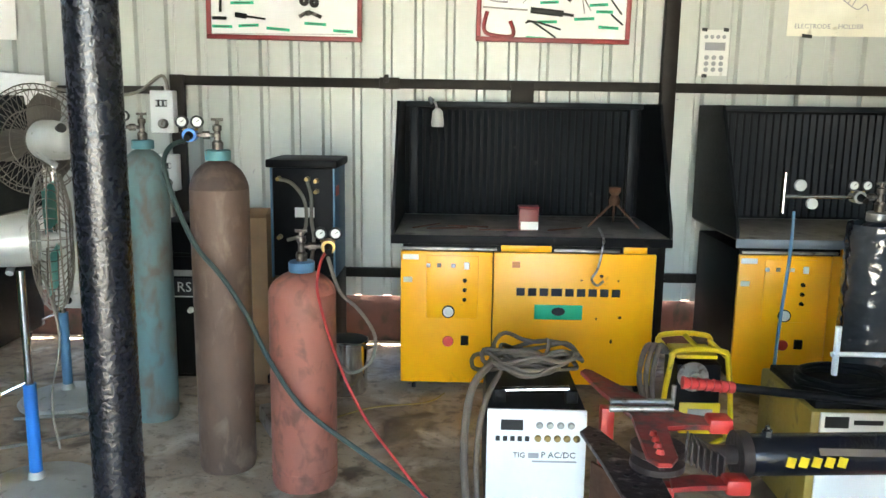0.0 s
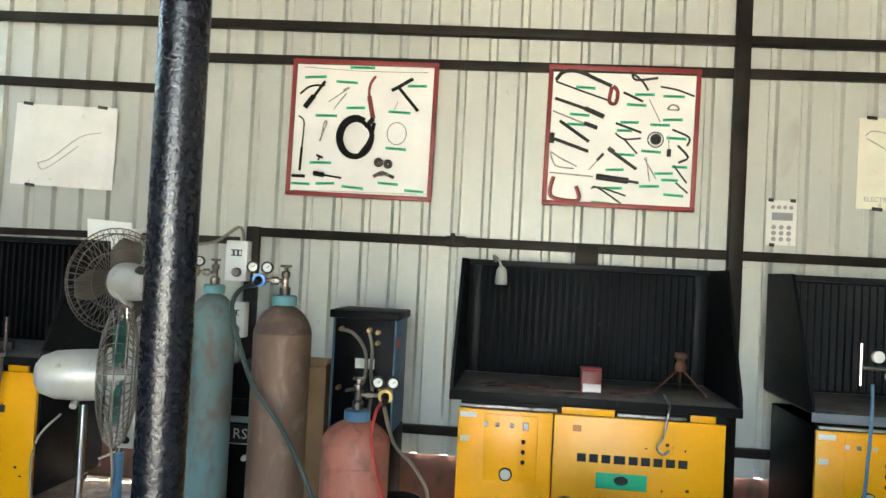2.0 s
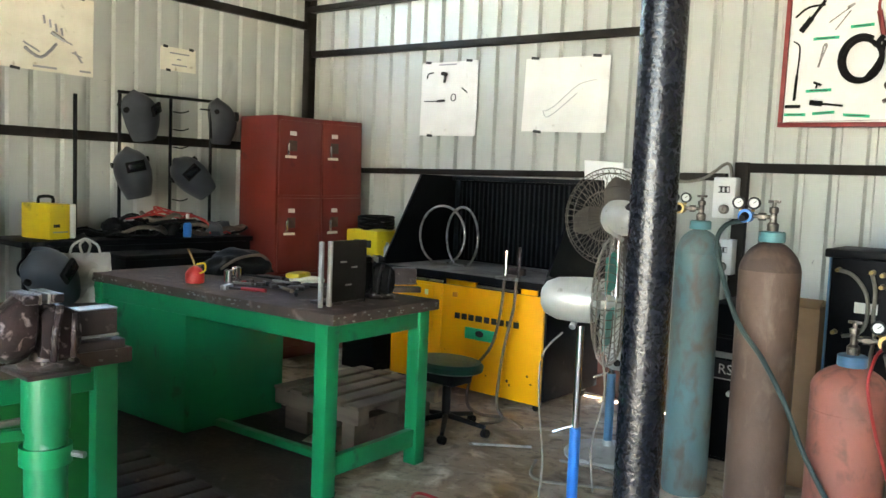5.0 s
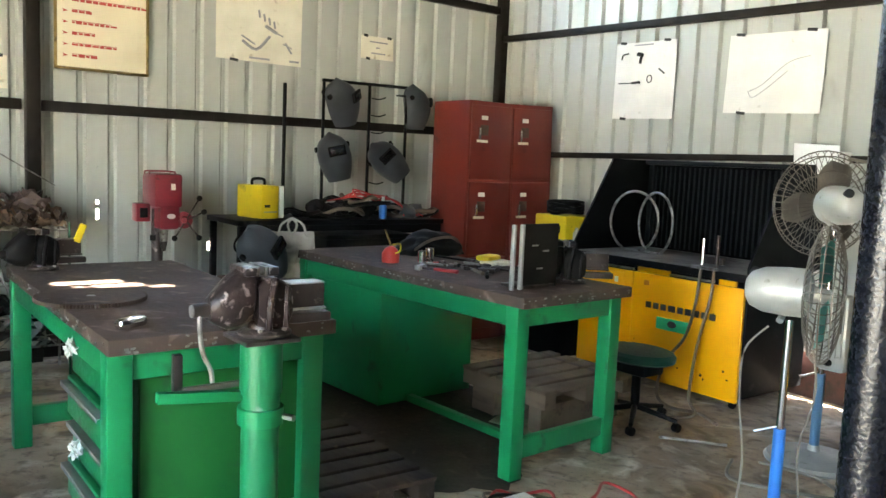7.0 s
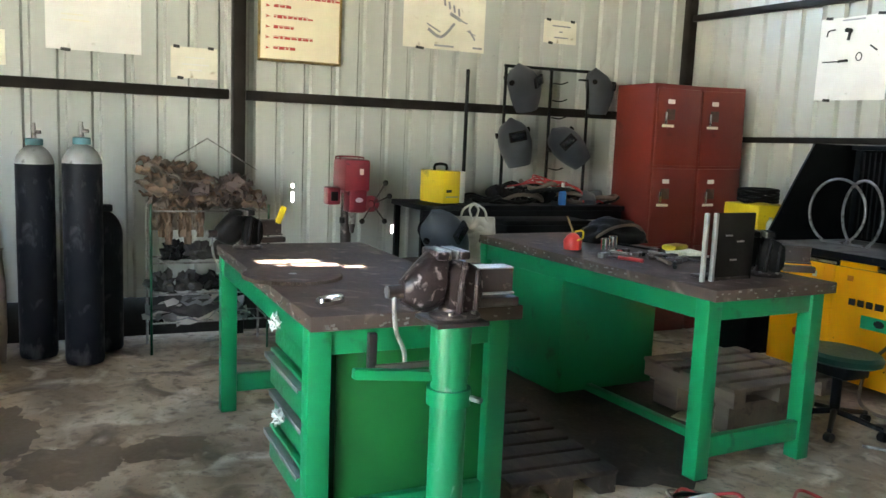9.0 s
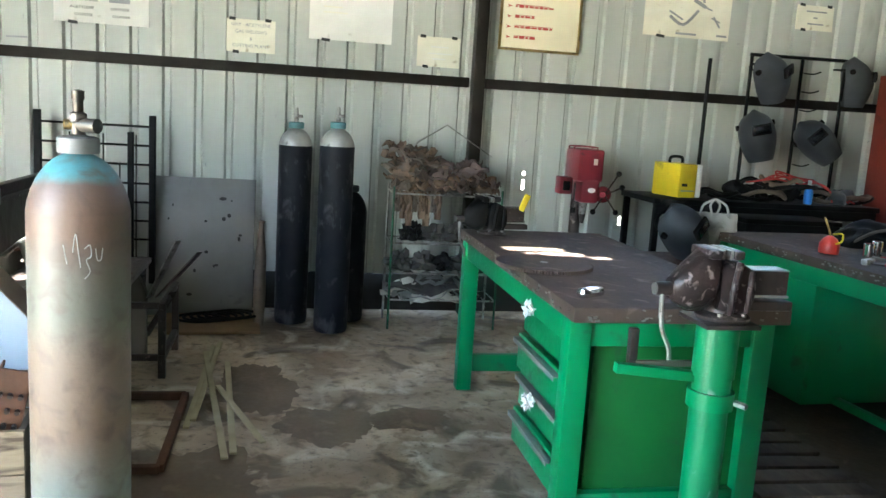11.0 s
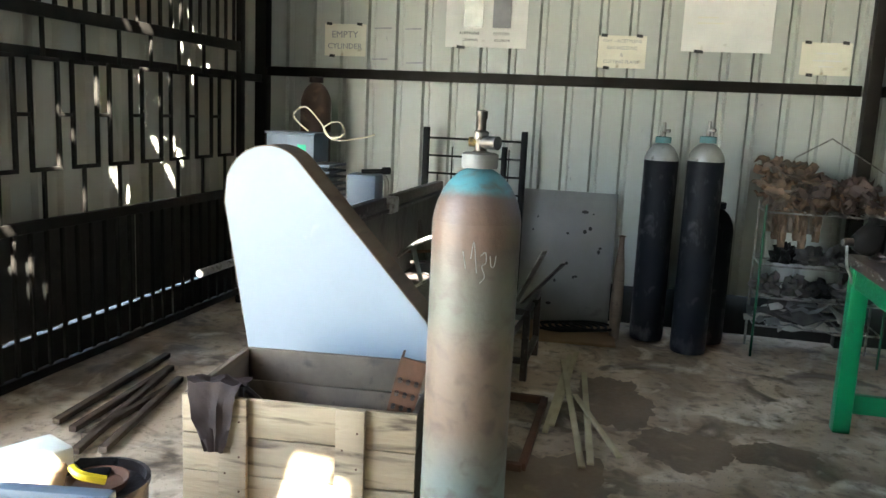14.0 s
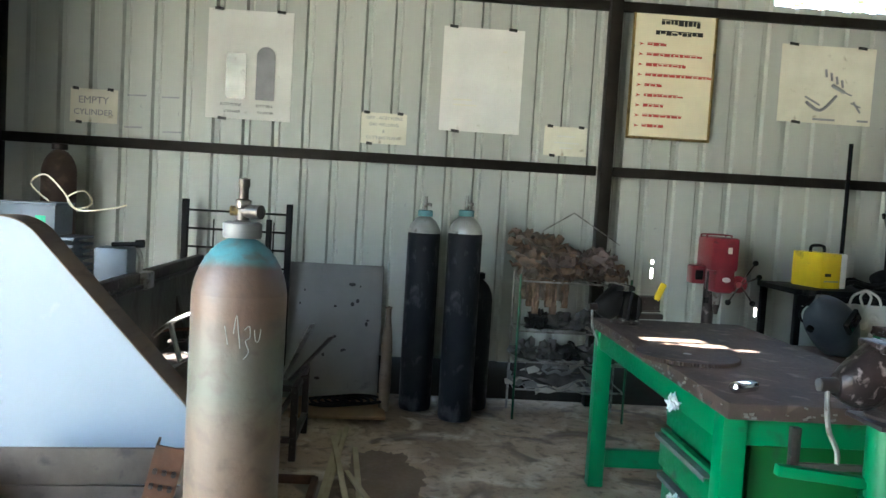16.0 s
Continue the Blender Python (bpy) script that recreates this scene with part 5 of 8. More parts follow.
part("pipe", tube(B(), [(-0.13, -0.03, 1.21), (-0.05, -0.05, 1.19), (0.02, -0.06, 1.10), (0.03, -0.06, 0.97), (0.0, -0.06, 0.9), (-0.08, -0.05, 0.87)], 0.010), "hose_grey", cl)
part("pipe", tube(B(), [(0.03, -0.03, 1.21), (0.06, -0.06, 1.12), (0.06, -0.06, 0.98), (0.07, -0.05, 0.88), (0.05, -0.05, 0.72)], 0.010), "hose_grey", cl)
part("power_source", box(B(), (0, 0.22, 0.36), (0.36, 0.46, 0.54), 0.01), "black", cl)
part("trolley", box(B(), (0, 0.22, 0.05), (0.42, 0.56, 0.05), 0.006), "black", cl)
ws = thing("welding_set", pose(-1.70, 4.40, 0), "large black welding power source with white front label", "welder")
part("case", box(B(), (0, 0.26, 0.48), (0.54, 0.50, 0.92), 0.012), "black", ws)
part("front_label", box(B(), (-0.13, 0.004, 0.64), (0.20, 0.006, 0.035)), "silver", ws)
part("front_label", box(B(), (-0.13, 0.004, 0.555), (0.22, 0.005, 0.11)), "ink", ws)
words("model_letters", "RS", 0.085, "paper", ws, Matrix.Translation((-0.135, 0.0, 0.555)) @ UPRIGHT)
part("rule", box(B(), (-0.13, 0.002, 0.50), (0.20, 0.004, 0.006)), "paper", ws)
part("knob", lathe(B(), [(0, 0.03), (0.015, 0.03), (0.018, 0)], Matrix.Translation((-0.10, 0.005, 0.42)) @ rot("X", 90), 14), "white", ws)
part("handle", tube(B(), [(-0.2, 0.0, 0.75), (-0.2, -0.05, 0.76), (0.2, -0.05, 0.76), (0.2, 0.0, 0.75)], 0.012), "rubber", ws)
part("base", box(B(), (0, 0.26, 0.012), (0.5, 0.46, 0.024), 0.004), "black", ws)
ct = thing("carton", pose(-1.40, 4.30, 0), "brown cardboard carton beside the welding set", "carton")
part("box", box(B(), (-0.02, 0.18, 0.50), (0.20, 0.34, 1.0), 0.004), "cardboard", ct)
part("flap", box(B(), (-0.02, 0.02, 1.01), (0.20, 0.10, 0.006), 0, rot("X", 25)), "cardboard", ct)
pot = thing("steel_pot", pose(-0.86, 4.22, 0), "polished steel pot with a wire handle on the floor", "pot")
part("body", lathe(B(), [(0, 0.01), (0.11, 0.01), (0.118, 0.02), (0.118, 0.30), (0.126, 0.305), (0.126, 0.315), (0.112, 0.315), (0.11, 0.02)], n=40), "chrome", pot)
part("lid", lathe(B(), [(0.0, 0.325), (0.10, 0.32), (0.122, 0.316)], n=40), "black", pot)
part("handle", tube(B(), [(-0.118, 0, 0.26), (-0.15, -0.08, 0.30), (0, -0.15, 0.33), (0.15, -0.08, 0.30), (0.118, 0, 0.26)], 0.005), "steel", pot)

# hoses
solid("gas_hose", tube(B(), [(-1.375, 3.23, 1.47), (-1.42, 3.14, 1.45), (-1.435, 3.08, 1.38), (-1.396, 3.05, 1.26), (-1.309, 3.04, 1.057), (-1.194, 3.02, 0.924), (-1.085, 2.98, 0.773), (-0.986, 2.93, 0.602), (-0.844, 2.88, 0.424), (-0.617, 2.85, 0.264), (-0.40, 2.80, 0.14), (-0.20, 2.72, 0.03), (0.1, 2.5, 0.015)], 0.0105, 8), "hose_green", "dark green gas hose running down to the floor", "hose")
solid("gas_hose", tube(B(), [(-0.775, 3.08, 1.03), (-0.785, 3.0, 1.01), (-0.792, 2.95, 0.95), (-0.789, 2.93, 0.883), (-0.744, 2.90, 0.732), (-0.681, 2.87, 0.571), (-0.593, 2.83, 0.414), (-0.48, 2.80, 0.267), (-0.35, 2.76, 0.12), (-0.22, 2.70, 0.03), (0.0, 2.58, 0.015)], 0.0062, 8), "hose_red", "red fuel gas hose from the short bottle", "hose")
solid("gas_hose", tube(B(), [(-0.775, 3.1, 1.0), (-0.742, 3.2, 0.833), (-0.669, 3.3, 0.722), (-0.607, 3.35, 0.593), (-0.625, 3.35, 0.474), (-0.714, 3.36, 0.413), (-0.80, 3.40, 0.449), (-0.92, 3.6, 0.35)], 0.008, 8), "hose_grey", "grey hose looping behind the short bottle", "hose")
solid("floor_cable", tube(B(), [(-1.3, 3.75, 0.012), (-1.0, 3.70, 0.012), (-0.7, 3.95, 0.012), (-0.4, 4.05, 0.012), (-0.3, 4.2, 0.012)], 0.005), "olive", "thin yellow cable lying on the floor", "cable")
solid("offcut_sheet", box(B(), (0, 0, 0.045), (0.30, 0.22, 0.09), 0.004, rot("X", 8)), "steel", "grey folded steel offcut on the floor", "offcut", pose(-1.06, 3.72, 0.0, 0, 0, 30))


# ---- pedestal fans ----
def fan(m, label, head_z, axis, pole, r=0.29, low=0.46, blade="wire"):
    """axis: the turn of the head about z; the blades face along its +x."""
    fn = thing("pedestal_fan", m, label, "fan", "pedestal fans")
    part("base", lathe(B(), [(0, 0), (0.25, 0), (0.255, 0.012), (0.24, 0.03), (0.08, 0.055), (0.035, 0.07), (0.03, 0.10), (0, 0.10)], n=40), "fan_grey", fn, "round cast base")
    part("pole", rod(B(), (0, 0, 0.08), (0, 0, low + 0.04), 0.026), pole, fn, "blue enamelled lower tube")
    part("inner_tube", rod(B(), (0, 0, low + 0.03), (0, 0, head_z - 0.12), 0.017), "chrome", fn)
    part("clamp_screw", rod(B(), (0.0, 0, low + 0.05), (-0.09, -0.05, low + 0.01), 0.007, n=8), "chrome", fn)
    h = Matrix.Translation((0, 0, head_z)) @ rot("Z", axis)
    part("yoke", tube(B(), [(-0.04, 0, -0.13), (-0.02, 0.07, -0.07), (0.0, 0.075, 0.0)], 0.016), "fan_grey", fn, m=h)
    mt = part("motor", lathe(B(), [(0, -0.19), (0.035, -0.185), (0.062, -0.165), (0.082, -0.11), (0.088, -0.02), (0.088, 0.05), (0.07, 0.075), (0.03, 0.085), (0.02, 0.15), (0, 0.15)], rot("Y", 90) @ Matrix.Diagonal((1.18, 1.18, 1, 1)), 32), "fan_grey", fn, m=h)
    part("vent_hole", rod(B(), (-0.130, 0.03, 0.055), (-0.172, 0.04, 0.070), 0.024, n=16), "ink", mt)
    for k in range(3):
        b = B()
        pts = []
        for j in range(7):
            t = j / 6
            pts.append((0.05 + 0.19 * t, 0.055 + 0.04 * math.sin(3.14 * t)))
        va = [b.verts.new((0.125 - 0.02, -w * 0.9, d)) for d, w in pts]
        vb = [b.verts.new((0.125 + 0.02, w * 0.9, d)) for d, w in pts]
        for j in range(6):
            b.faces.new((va[j], va[j + 1], vb[j + 1], vb[j]))
        bmesh.ops.solidify(b, geom=b.faces[:], thickness=0.002)
        part("blade", b, blade, fn, m=h @ rot("X", 120 * k + 20))
    c0 = B()
    tube(c0, [(0.045, 0, 0.06), (0.055, 0, 0.16), (0.085, 0, 0.26), (0.125, 0, r), (0.165, 0, 0.26), (0.195, 0, 0.15), (0.20, 0, 0.05)], 0.0021, 4, 2)
    wire = part("spoke", c0, "wire", fn, m=h)
    for k in range(1, 44):
        w2 = new("spoke", wire.data)
        w2.parent = fn
        w2.matrix_basis = h @ rot("X", 360 * k / 44)
    cg = B()
    for x, rr in ((0.045, 0.06), (0.05, 0.11), (0.06, 0.18), (0.085, 0.26), (0.125, r), (0.165, 0.26), (0.195, 0.15), (0.20, 0.05)):
        tube(cg, [(x, rr * math.cos(6.2832 * k / 32), rr * math.sin(6.2832 * k / 32)) for k in range(32)], 0.0035, 5, 1, True)
    part("cage_ring", cg, "wire", fn, "wire guard rings", m=h)
    part("hub_badge", rod(B(), (0.198, 0, 0), (0.206, 0, 0), 0.05, n=24), "fan_grey", fn, m=h)
    return fn


fanA = fan(pose(-2.36, 4.00, 0), "grey pedestal fan on a dull blue stand, seen from behind", 1.42, 148, "blue_dull")
fanB = fan(pose(-1.985, 2.95, 0), "grey pedestal fan on a bright blue and chrome stand", 1.075, 24, "blue", low=0.44, blade="teal_blade")
cc = part("control_case", box(B(), (0.06, 0.0, 0.74), (0.17, 0.10, 0.42), 0.03), "fan_grey", fanA, "ribbed grey control case")
for k in range(5):
    part("case_rib", box(B(), (0.0 + 0.03 * k, -0.052, 0.76), (0.010, 0.012, 0.30), 0.003), "fan_grey", cc)
part("knob", lathe(B(), [(0, 0.02), (0.016, 0.02), (0.02, 0)], Matrix.Translation((0.06, -0.05, 0.58)) @ rot("X", 90), 14), "rubber", cc)
solid("fan_cable", tube(B(), [(-2.05, 2.90, 0.92), (-2.14, 2.88, 0.80), (-2.12, 2.84, 0.60), (-2.06, 2.80, 0.35), (-2.05, 2.76, 0.16)], 0.005), "hose_grey", "dirty white fan cable with a dangling plug", "cable")
solid("fan_plug", lathe(B(), [(0, 0), (0.014, 0), (0.022, 0.03), (0.018, 0.07), (0.008, 0.08)], n=12), "white", "dirty white three-pin plug hanging on its cable", "plug", pose(-2.05, 2.76, 0.09))
solid("fan_cable", tube(B(), [(-1.88, 2.92, 0.95), (-1.82, 2.90, 0.7), (-1.85, 2.86, 0.45), (-1.82, 2.84, 0.25)], 0.005), "hose_grey", "dirty white cable hanging beside the fan stand", "cable")
solid("floor_cable", tube(B(), [(-2.6, 3.6, 0.012), (-2.45, 3.35, 0.012), (-2.2, 3.45, 0.012), (-2.0, 3.6, 0.012), (-2.2, 3.75, 0.012), (-2.5, 3.7, 0.012)], 0.009), "hose_grey", "grey cable loop on the floor by the fans", "cable")


# ---- machines in the foreground of the north side ----
tg = thing("tig_welder", pose(-0.115, 2.74, 0), "white and black inverter welding machine with cables on top", "welder")
part("case", box(B(), (0.19, 0.30, 0.255), (0.375, 0.58, 0.47), 0.008), "black", tg)
fp = part("front_panel", box(B(), (0.19, 0.004, 0.255), (0.38, 0.014, 0.48), 0.004), "white", tg, "white front panel with rows of knobs")
part("display", box(B(), (0.095, -0.006, 0.435), (0.085, 0.006, 0.042), 0.002), "ink", fp)
for k in range(4):
    part("knob", lathe(B(), [(0, 0.012), (0.010, 0.012), (0.014, 0.004), (0.014, 0)], Matrix.Translation((0.20 + 0.040 * k, -0.004, 0.435)) @ rot("X", 90), 14), "silver", fp)
for k in range(5):
    part("button", box(B(), (0.042 + 0.028 * k, -0.006, 0.380), (0.017, 0.006, 0.02), 0.002), "ink", fp)
for k in range(5):
    part("knob", lathe(B(), [(0, 0.012), (0.010, 0.012), (0.014, 0.004), (0.014, 0)], Matrix.Translation((0.195 + 0.037 * k, -0.004, 0.382)) @ rot("X", 90), 14), "brass", fp)
words("panel_text", "TIG", 0.030, "ink", fp, Matrix.Translation((0.125, -0.005, 0.312)) @ UPRIGHT)
part("print_bar", box(B(), (0.18, -0.005, 0.312), (0.04, 0.002, 0.02)), "ink_grey", fp)
words("panel_text", "P AC/DC", 0.034, "ink", fp, Matrix.Translation((0.275, -0.005, 0.314)) @ UPRIGHT)
part("print_bar", box(B(), (0.26, -0.005, 0.288), (0.17, 0.002, 0.006)), "ink_grey", fp)
for x in (0.06, 0.33):
    part("socket", rod(B(), (x, 0.0, 0.10), (x, -0.03, 0.10), 0.028, 0.024, 20), "rubber", fp)
for y in (0.10, 0.50):
    part("handle", rod(B(), (0.06, y, 0.535), (0.32, y, 0.545), 0.014, n=12), "chrome", tg)
    for x in (0.05, 0.33):
        part("handle_end", box(B(), (x, y, 0.515), (0.05, 0.045, 0.055), 0.008), "rubber", tg)
for k in range(9):
    rr = random.Random(k)
    cx, cy = 0.06 + rr.uniform(-0.05, 0.08), 3.05 + rr.uniform(-0.06, 0.1)
    a, b, z = rr.uniform(0.10, 0.23), rr.uniform(0.07, 0.17), 0.545 + 0.010 * k
    solid("welding_cable", tube(B(), [(cx + a * math.cos(i * 0.7), cy + b * math.sin(i * 0.7), z + 0.022 * math.sin(i * 1.9 + k)) for i in range(9)], 0.0095, 7, 4, True), "cable_tan", "dusty brown welding cable coiled on the machine", "cable", group="coiled cables")
solid("welding_cable", tube(B(), [(-0.10, 2.95, 0.60), (-0.17, 2.85, 0.54), (-0.20, 2.76, 0.38), (-0.19, 2.70, 0.15), (-0.15, 2.66, 0.02), (0.0, 2.6, 0.016)], 0.016), "cable_tan", "dusty thick cable drooping to the floor", "cable")
solid("welding_cable", tube(B(), [(-0.06, 2.92, 0.58), (-0.13, 2.74, 0.50), (-0.155, 2.66, 0.30), (-0.12, 2.62, 0.06), (0.05, 2.55, 0.016)], 0.012), "cable_tan", "dusty cable drooping beside the machine", "cable")

# pipe bender: red plates, black ram, long lever
pb = thing("pipe_bender", pose(0, 0, 0), "red hydraulic pipe bender with a long black ram", "pipe bender")
FLAT = Matrix(((1, 0, 0, 0), (0, 0, 1, 0), (0, -1, 0, 0), (0, 0, 0, 1)))
ARMS = ((0.632, "red_dirty", [(0.24, 2.80), (0.262, 2.83), (0.285, 2.82), (0.40, 2.56), (0.52, 2.385), (0.65, 2.345), (0.655, 2.285), (0.50, 2.285), (0.435, 2.27), (0.415, 2.05), (0.385, 2.0), (0.345, 2.0), (0.322, 2.04), (0.335, 2.24), (0.348, 2.36), (0.285, 2.58)]),
        (0.515, "vice", [(0.20, 2.50), (0.235, 2.55), (0.27, 2.52), (0.345, 2.30), (0.40, 2.20), (0.40, 1.99), (0.30, 1.93), (0.255, 2.02), (0.235, 2.25)]),
        (0.520, "red_dirty", [(0.42, 2.14), (0.50, 2.17), (0.65, 2.16), (0.65, 2.10), (0.50, 2.09), (0.41, 2.07)]))
for z, mm, ol in ARMS:
    pl_ = plate(B(), ol, 0.016, Matrix.Translation((0, 0, z)) @ FLAT)
    bmesh.ops.bevel(pl_, geom=[e for e in pl_.edges if abs(e.verts[0].co.z - e.verts[1].co.z) < 0.001], offset=0.003, segments=1, affect="EDGES")
    part("wing_plate", pl_, mm, pb, "thick greasy steel plate")
for k in range(4):
    part("stud", rod(B(), (0.378 - 0.004 * k, 2.20 - 0.045 * k, 0.628), (0.378 - 0.004 * k, 2.20 - 0.045 * k, 0.646), 0.014, 0.009, 12), "red_edge", pb)
for k in range(6):
    part("hole", rod(B(), (0.245 + 0.012 * k, 2.46 - 0.075 * k, 0.512), (0.245 + 0.012 * k, 2.46 - 0.075 * k, 0.5165), 0.009, n=10), "ink", pb)
part("arm_end", box(B(), (0.615, 2.315, 0.628), (0.075, 0.075, 0.05), 0.010), "red_edge", pb)
part("arm_end", box(B(), (0.615, 2.125, 0.512), (0.075, 0.070, 0.05), 0.010), "red_edge", pb)
for k in range(7):
    part("die_fin", box(B(), (0.49 + 0.014 * k, 2.225 - 0.004 * k, 0.585 - 0.006 * k), (0.007, 0.075 + 0.006 * k, 0.075), 0.002, rot("Z", -18 + 5 * k)), "cast", pb)
part("chrome_nut", lathe(B(), [(0, 0), (0.016, 0), (0.016, 0.02), (0.008, 0.024), (0.008, 0.034), (0, 0.036)], Matrix.Translation((0.735, 2.22, 0.628)), 6), "chrome", pb)
part("ram", lathe(B(), [(0, 0), (0.058, 0), (0.066, 0.02), (0.066, 0.50), (0.058, 0.53), (0, 0.53)], Matrix.Translation((0.66, 2.22, 0.565)) @ rot("Z", 4) @ rot("Y", 90), 32), "black_gloss", pb, "black hydraulic cylinder")
part("ram_nose", lathe(B(), [(0, -0.10), (0.03, -0.10), (0.03, 0), (0.075, 0.0), (0.075, 0.035), (0, 0.035)], Matrix.Translation((0.64, 2.22, 0.565)) @ rot("Z", 4) @ rot("Y", 90), 28), "cast", pb)
x = 0.77
for k in range(5):
    part("lettering_block", box(B(), (x + 0.02, 2.157 + 0.002 * k, 0.570), (0.026, 0.004, 0.032), rot=rot("Y", 12)), "yellow2", pb)
    x += 0.040
part("name_patch", box(B(), (0.98, 2.172, 0.600), (0.20, 0.004, 0.022), rot=rot("X", -35)), "cable_tan", pb)
part("die", lathe(B(), [(0, 0), (0.085, 0), (0.085, 0.02), (0.06, 0.035), (0.085, 0.05), (0.085, 0.07), (0, 0.07)], Matrix.Translation((0.40, 2.22, 0.52)), 28), "cast", pb)
for y, x in ((2.40, 0.30), (2.335, 0.285)):
    part("pin_bar", rod(B(), (x - 0.02, y, 0.662), (x + 0.185, y - 0.006, 0.668), 0.0105, n=12), "steel", pb)
part("t_bar", rod(B(), (0.485, 2.394, 0.655), (0.487, 2.394, 0.725), 0.008, n=10), "steel", pb)
part("lever", rod(B(), (0.64, 2.30, 0.757), (1.32, 2.32, 0.690), 0.014, n=14), "black", pb)
gr = part("grip", rod(B(), (0.485, 2.298, 0.770), (0.650, 2.298, 0.757), 0.015, n=14), "hose_red", pb, "ribbed red rubber grip")
for k in range(7):
    part("grip_rib", rod(B(), (0.485 + 0.024 * k, 2.298, 0.770 - 0.002 * k), (0.505 + 0.024 * k, 2.298, 0.768 - 0.002 * k), 0.021, 0.018, 14), "hose_red", gr)
part("pump", box(B(), (1.28, 2.24, 0.60), (0.18, 0.18, 0.22), 0.02), "black_gloss", pb)
part("ground_plate", box(B(), (0.33, 2.42, 0.30), (0.012, 0.30, 0.16), 0.003, rot("Z", 30)), "rust", pb)
for x, y in ((0.34, 2.75), (0.40, 2.12), (1.20, 2.24)):
    part("leg", box(B(), (x, y, 0.255), (0.05, 0.05, 0.51), 0.004), "red_edge", pb)
    part("foot", box(B(), (x, y, 0.008), (0.14, 0.14, 0.016), 0.003), "red_edge", pb)

# yellow-framed wire feeder
yf = thing("wire_feeder", pose(0.95, 3.62, 0), "yellow tube-framed wire feeder with hoses on the floor", "welder")
for y in (0.0, 0.28):
    part("side_frame", tube(B(), [(-0.15, y, 0.02), (-0.14, y, 0.40), (-0.10, y, 0.47), (0.10, y, 0.47), (0.14, y, 0.40), (0.15, y, 0.02)], 0.014, 8, 3, True), "yellow2", yf)
for x, z in ((-0.13, 0.44), (0.13, 0.44), (-0.145, 0.05), (0.145, 0.05), (0.0, 0.47)):
    part("cross_bar", rod(B(), (x, 0, z), (x, 0.28, z), 0.012, n=10), "yellow2", yf)
part("core", box(B(), (0.01, 0.15, 0.22), (0.22, 0.24, 0.34), 0.01), "black", yf)
part("front_plate", box(B(), (0.02, 0.012, 0.12), (0.20, 0.012, 0.16), 0.004), "yellow2", yf)
part("label_print", box(B(), (0.02, 0.003, 0.14), (0.12, 0.004, 0.06)), "ink_grey", yf)
part("spool", lathe(B(), [(0, 0), (0.075, 0), (0.075, 0.012), (0.03, 0.012), (0.03, 0.05), (0, 0.05)], Matrix.Translation((-0.02, 0.03, 0.33)) @ rot("X", 90), 24), "steel", yf)
part("top_plate", box(B(), (0, 0.14, 0.425), (0.20, 0.20, 0.02), 0.004), "yellow2", yf)
for k in range(3):
    solid("welding_cable", tube(B(), [(0.80 - 0.02 * k, 3.66, 0.45), (0.74 - 0.03 * k, 3.58, 0.50), (0.70 - 0.03 * k, 3.52, 0.34), (0.72, 3.46, 0.15), (0.80 + 0.05 * k, 3.40, 0.02), (1.0, 3.35, 0.016)], 0.014), "cable_tan", "dusty hose looped over the wire feeder", "cable", group="feeder hoses")

# second inverter, plastic-wrapped bottle, white rods
iv = thing("inverter_welder", pose(1.12, 2.76, 0), "olive-yellow welding machine with a white control face", "welder")
part("case", box(B(), (0.22, 0.27, 0.26), (0.44, 0.52, 0.48), 0.01), "olive", iv)
fp = part("front_panel", box(B(), (0.24, 0.0, 0.30), (0.42, 0.016, 0.40), 0.006), "white", iv)
part("display", box(B(), (0.09, -0.010, 0.465), (0.09, 0.006, 0.045), 0.002), "ink", fp)
part("print_bar", box(B(), (0.21, -0.009, 0.465), (0.11, 0.003, 0.018)), "ink", fp)
part("foot_rail", box(B(), (0.22, 0.27, 0.012), (0.40, 0.46, 0.024), 0.004), "black", iv)
part("top_tray", box(B(), (0.22, 0.26, 0.515), (0.40, 0.46, 0.03), 0.008), "rubber", iv)
for k in range(2):
    solid("welding_cable", tube(B(), [(1.34 + 0.18 * math.cos(i * 0.8 + k), 3.0 + 0.14 * math.sin(i * 0.8 + k), 0.548 + 0.02 * k + 0.01 * math.sin(3 * i)) for i in range(8)], 0.013, 7, 4, True), "rubber", "black welding cable coiled on the machine", "cable", group="coiled cables")
wp = bottle(pose(1.745, 3.64, 0), "gas bottle wrapped in wrinkled clear plastic over black", 0.128, 1.16, "cyl_black", "cyl_black", "steel")
b = B()
lathe(b, [(0.132, 0.12 + 0.012 * k) for k in range(83)], n=60)
for v in b.verts:
    w = 1 + 0.045 * noise.noise(Vector((v.co.x * 22, v.co.y * 22, v.co.z * 40))) + 0.03 * noise.noise(Vector((v.co.x * 9, v.co.y * 9, v.co.z * 12)))
    v.co.x, v.co.y = v.co.x * w, v.co.y * w
part("plastic_wrap", b, "wrap", wp, "wrinkled shiny plastic wrap")
regulator(wp, 1.17, -1, "steel", 0)
part("flow_tube", rod(rod(B(), (-0.46, -0.02, 1.15), (-0.46, -0.02, 1.34), 0.008), (-0.46, -0.02, 1.23), (-0.12, -0.02, 1.23), 0.008), "chrome", wp)
part("third_gauge", lathe(B(), [(0, 0), (0.025, 0), (0.025, 0.02), (0, 0.022)], Matrix.Translation((-0.34, -0.04, 1.20)) @ rot("X", 90), 22), "dial", wp)
part("third_gauge", lathe(B(), [(0, 0), (0.026, 0), (0.026, 0.02), (0, 0.022)], Matrix.Translation((-0.40, -0.04, 1.285)) @ rot("X", 90), 22), "dial", wp)
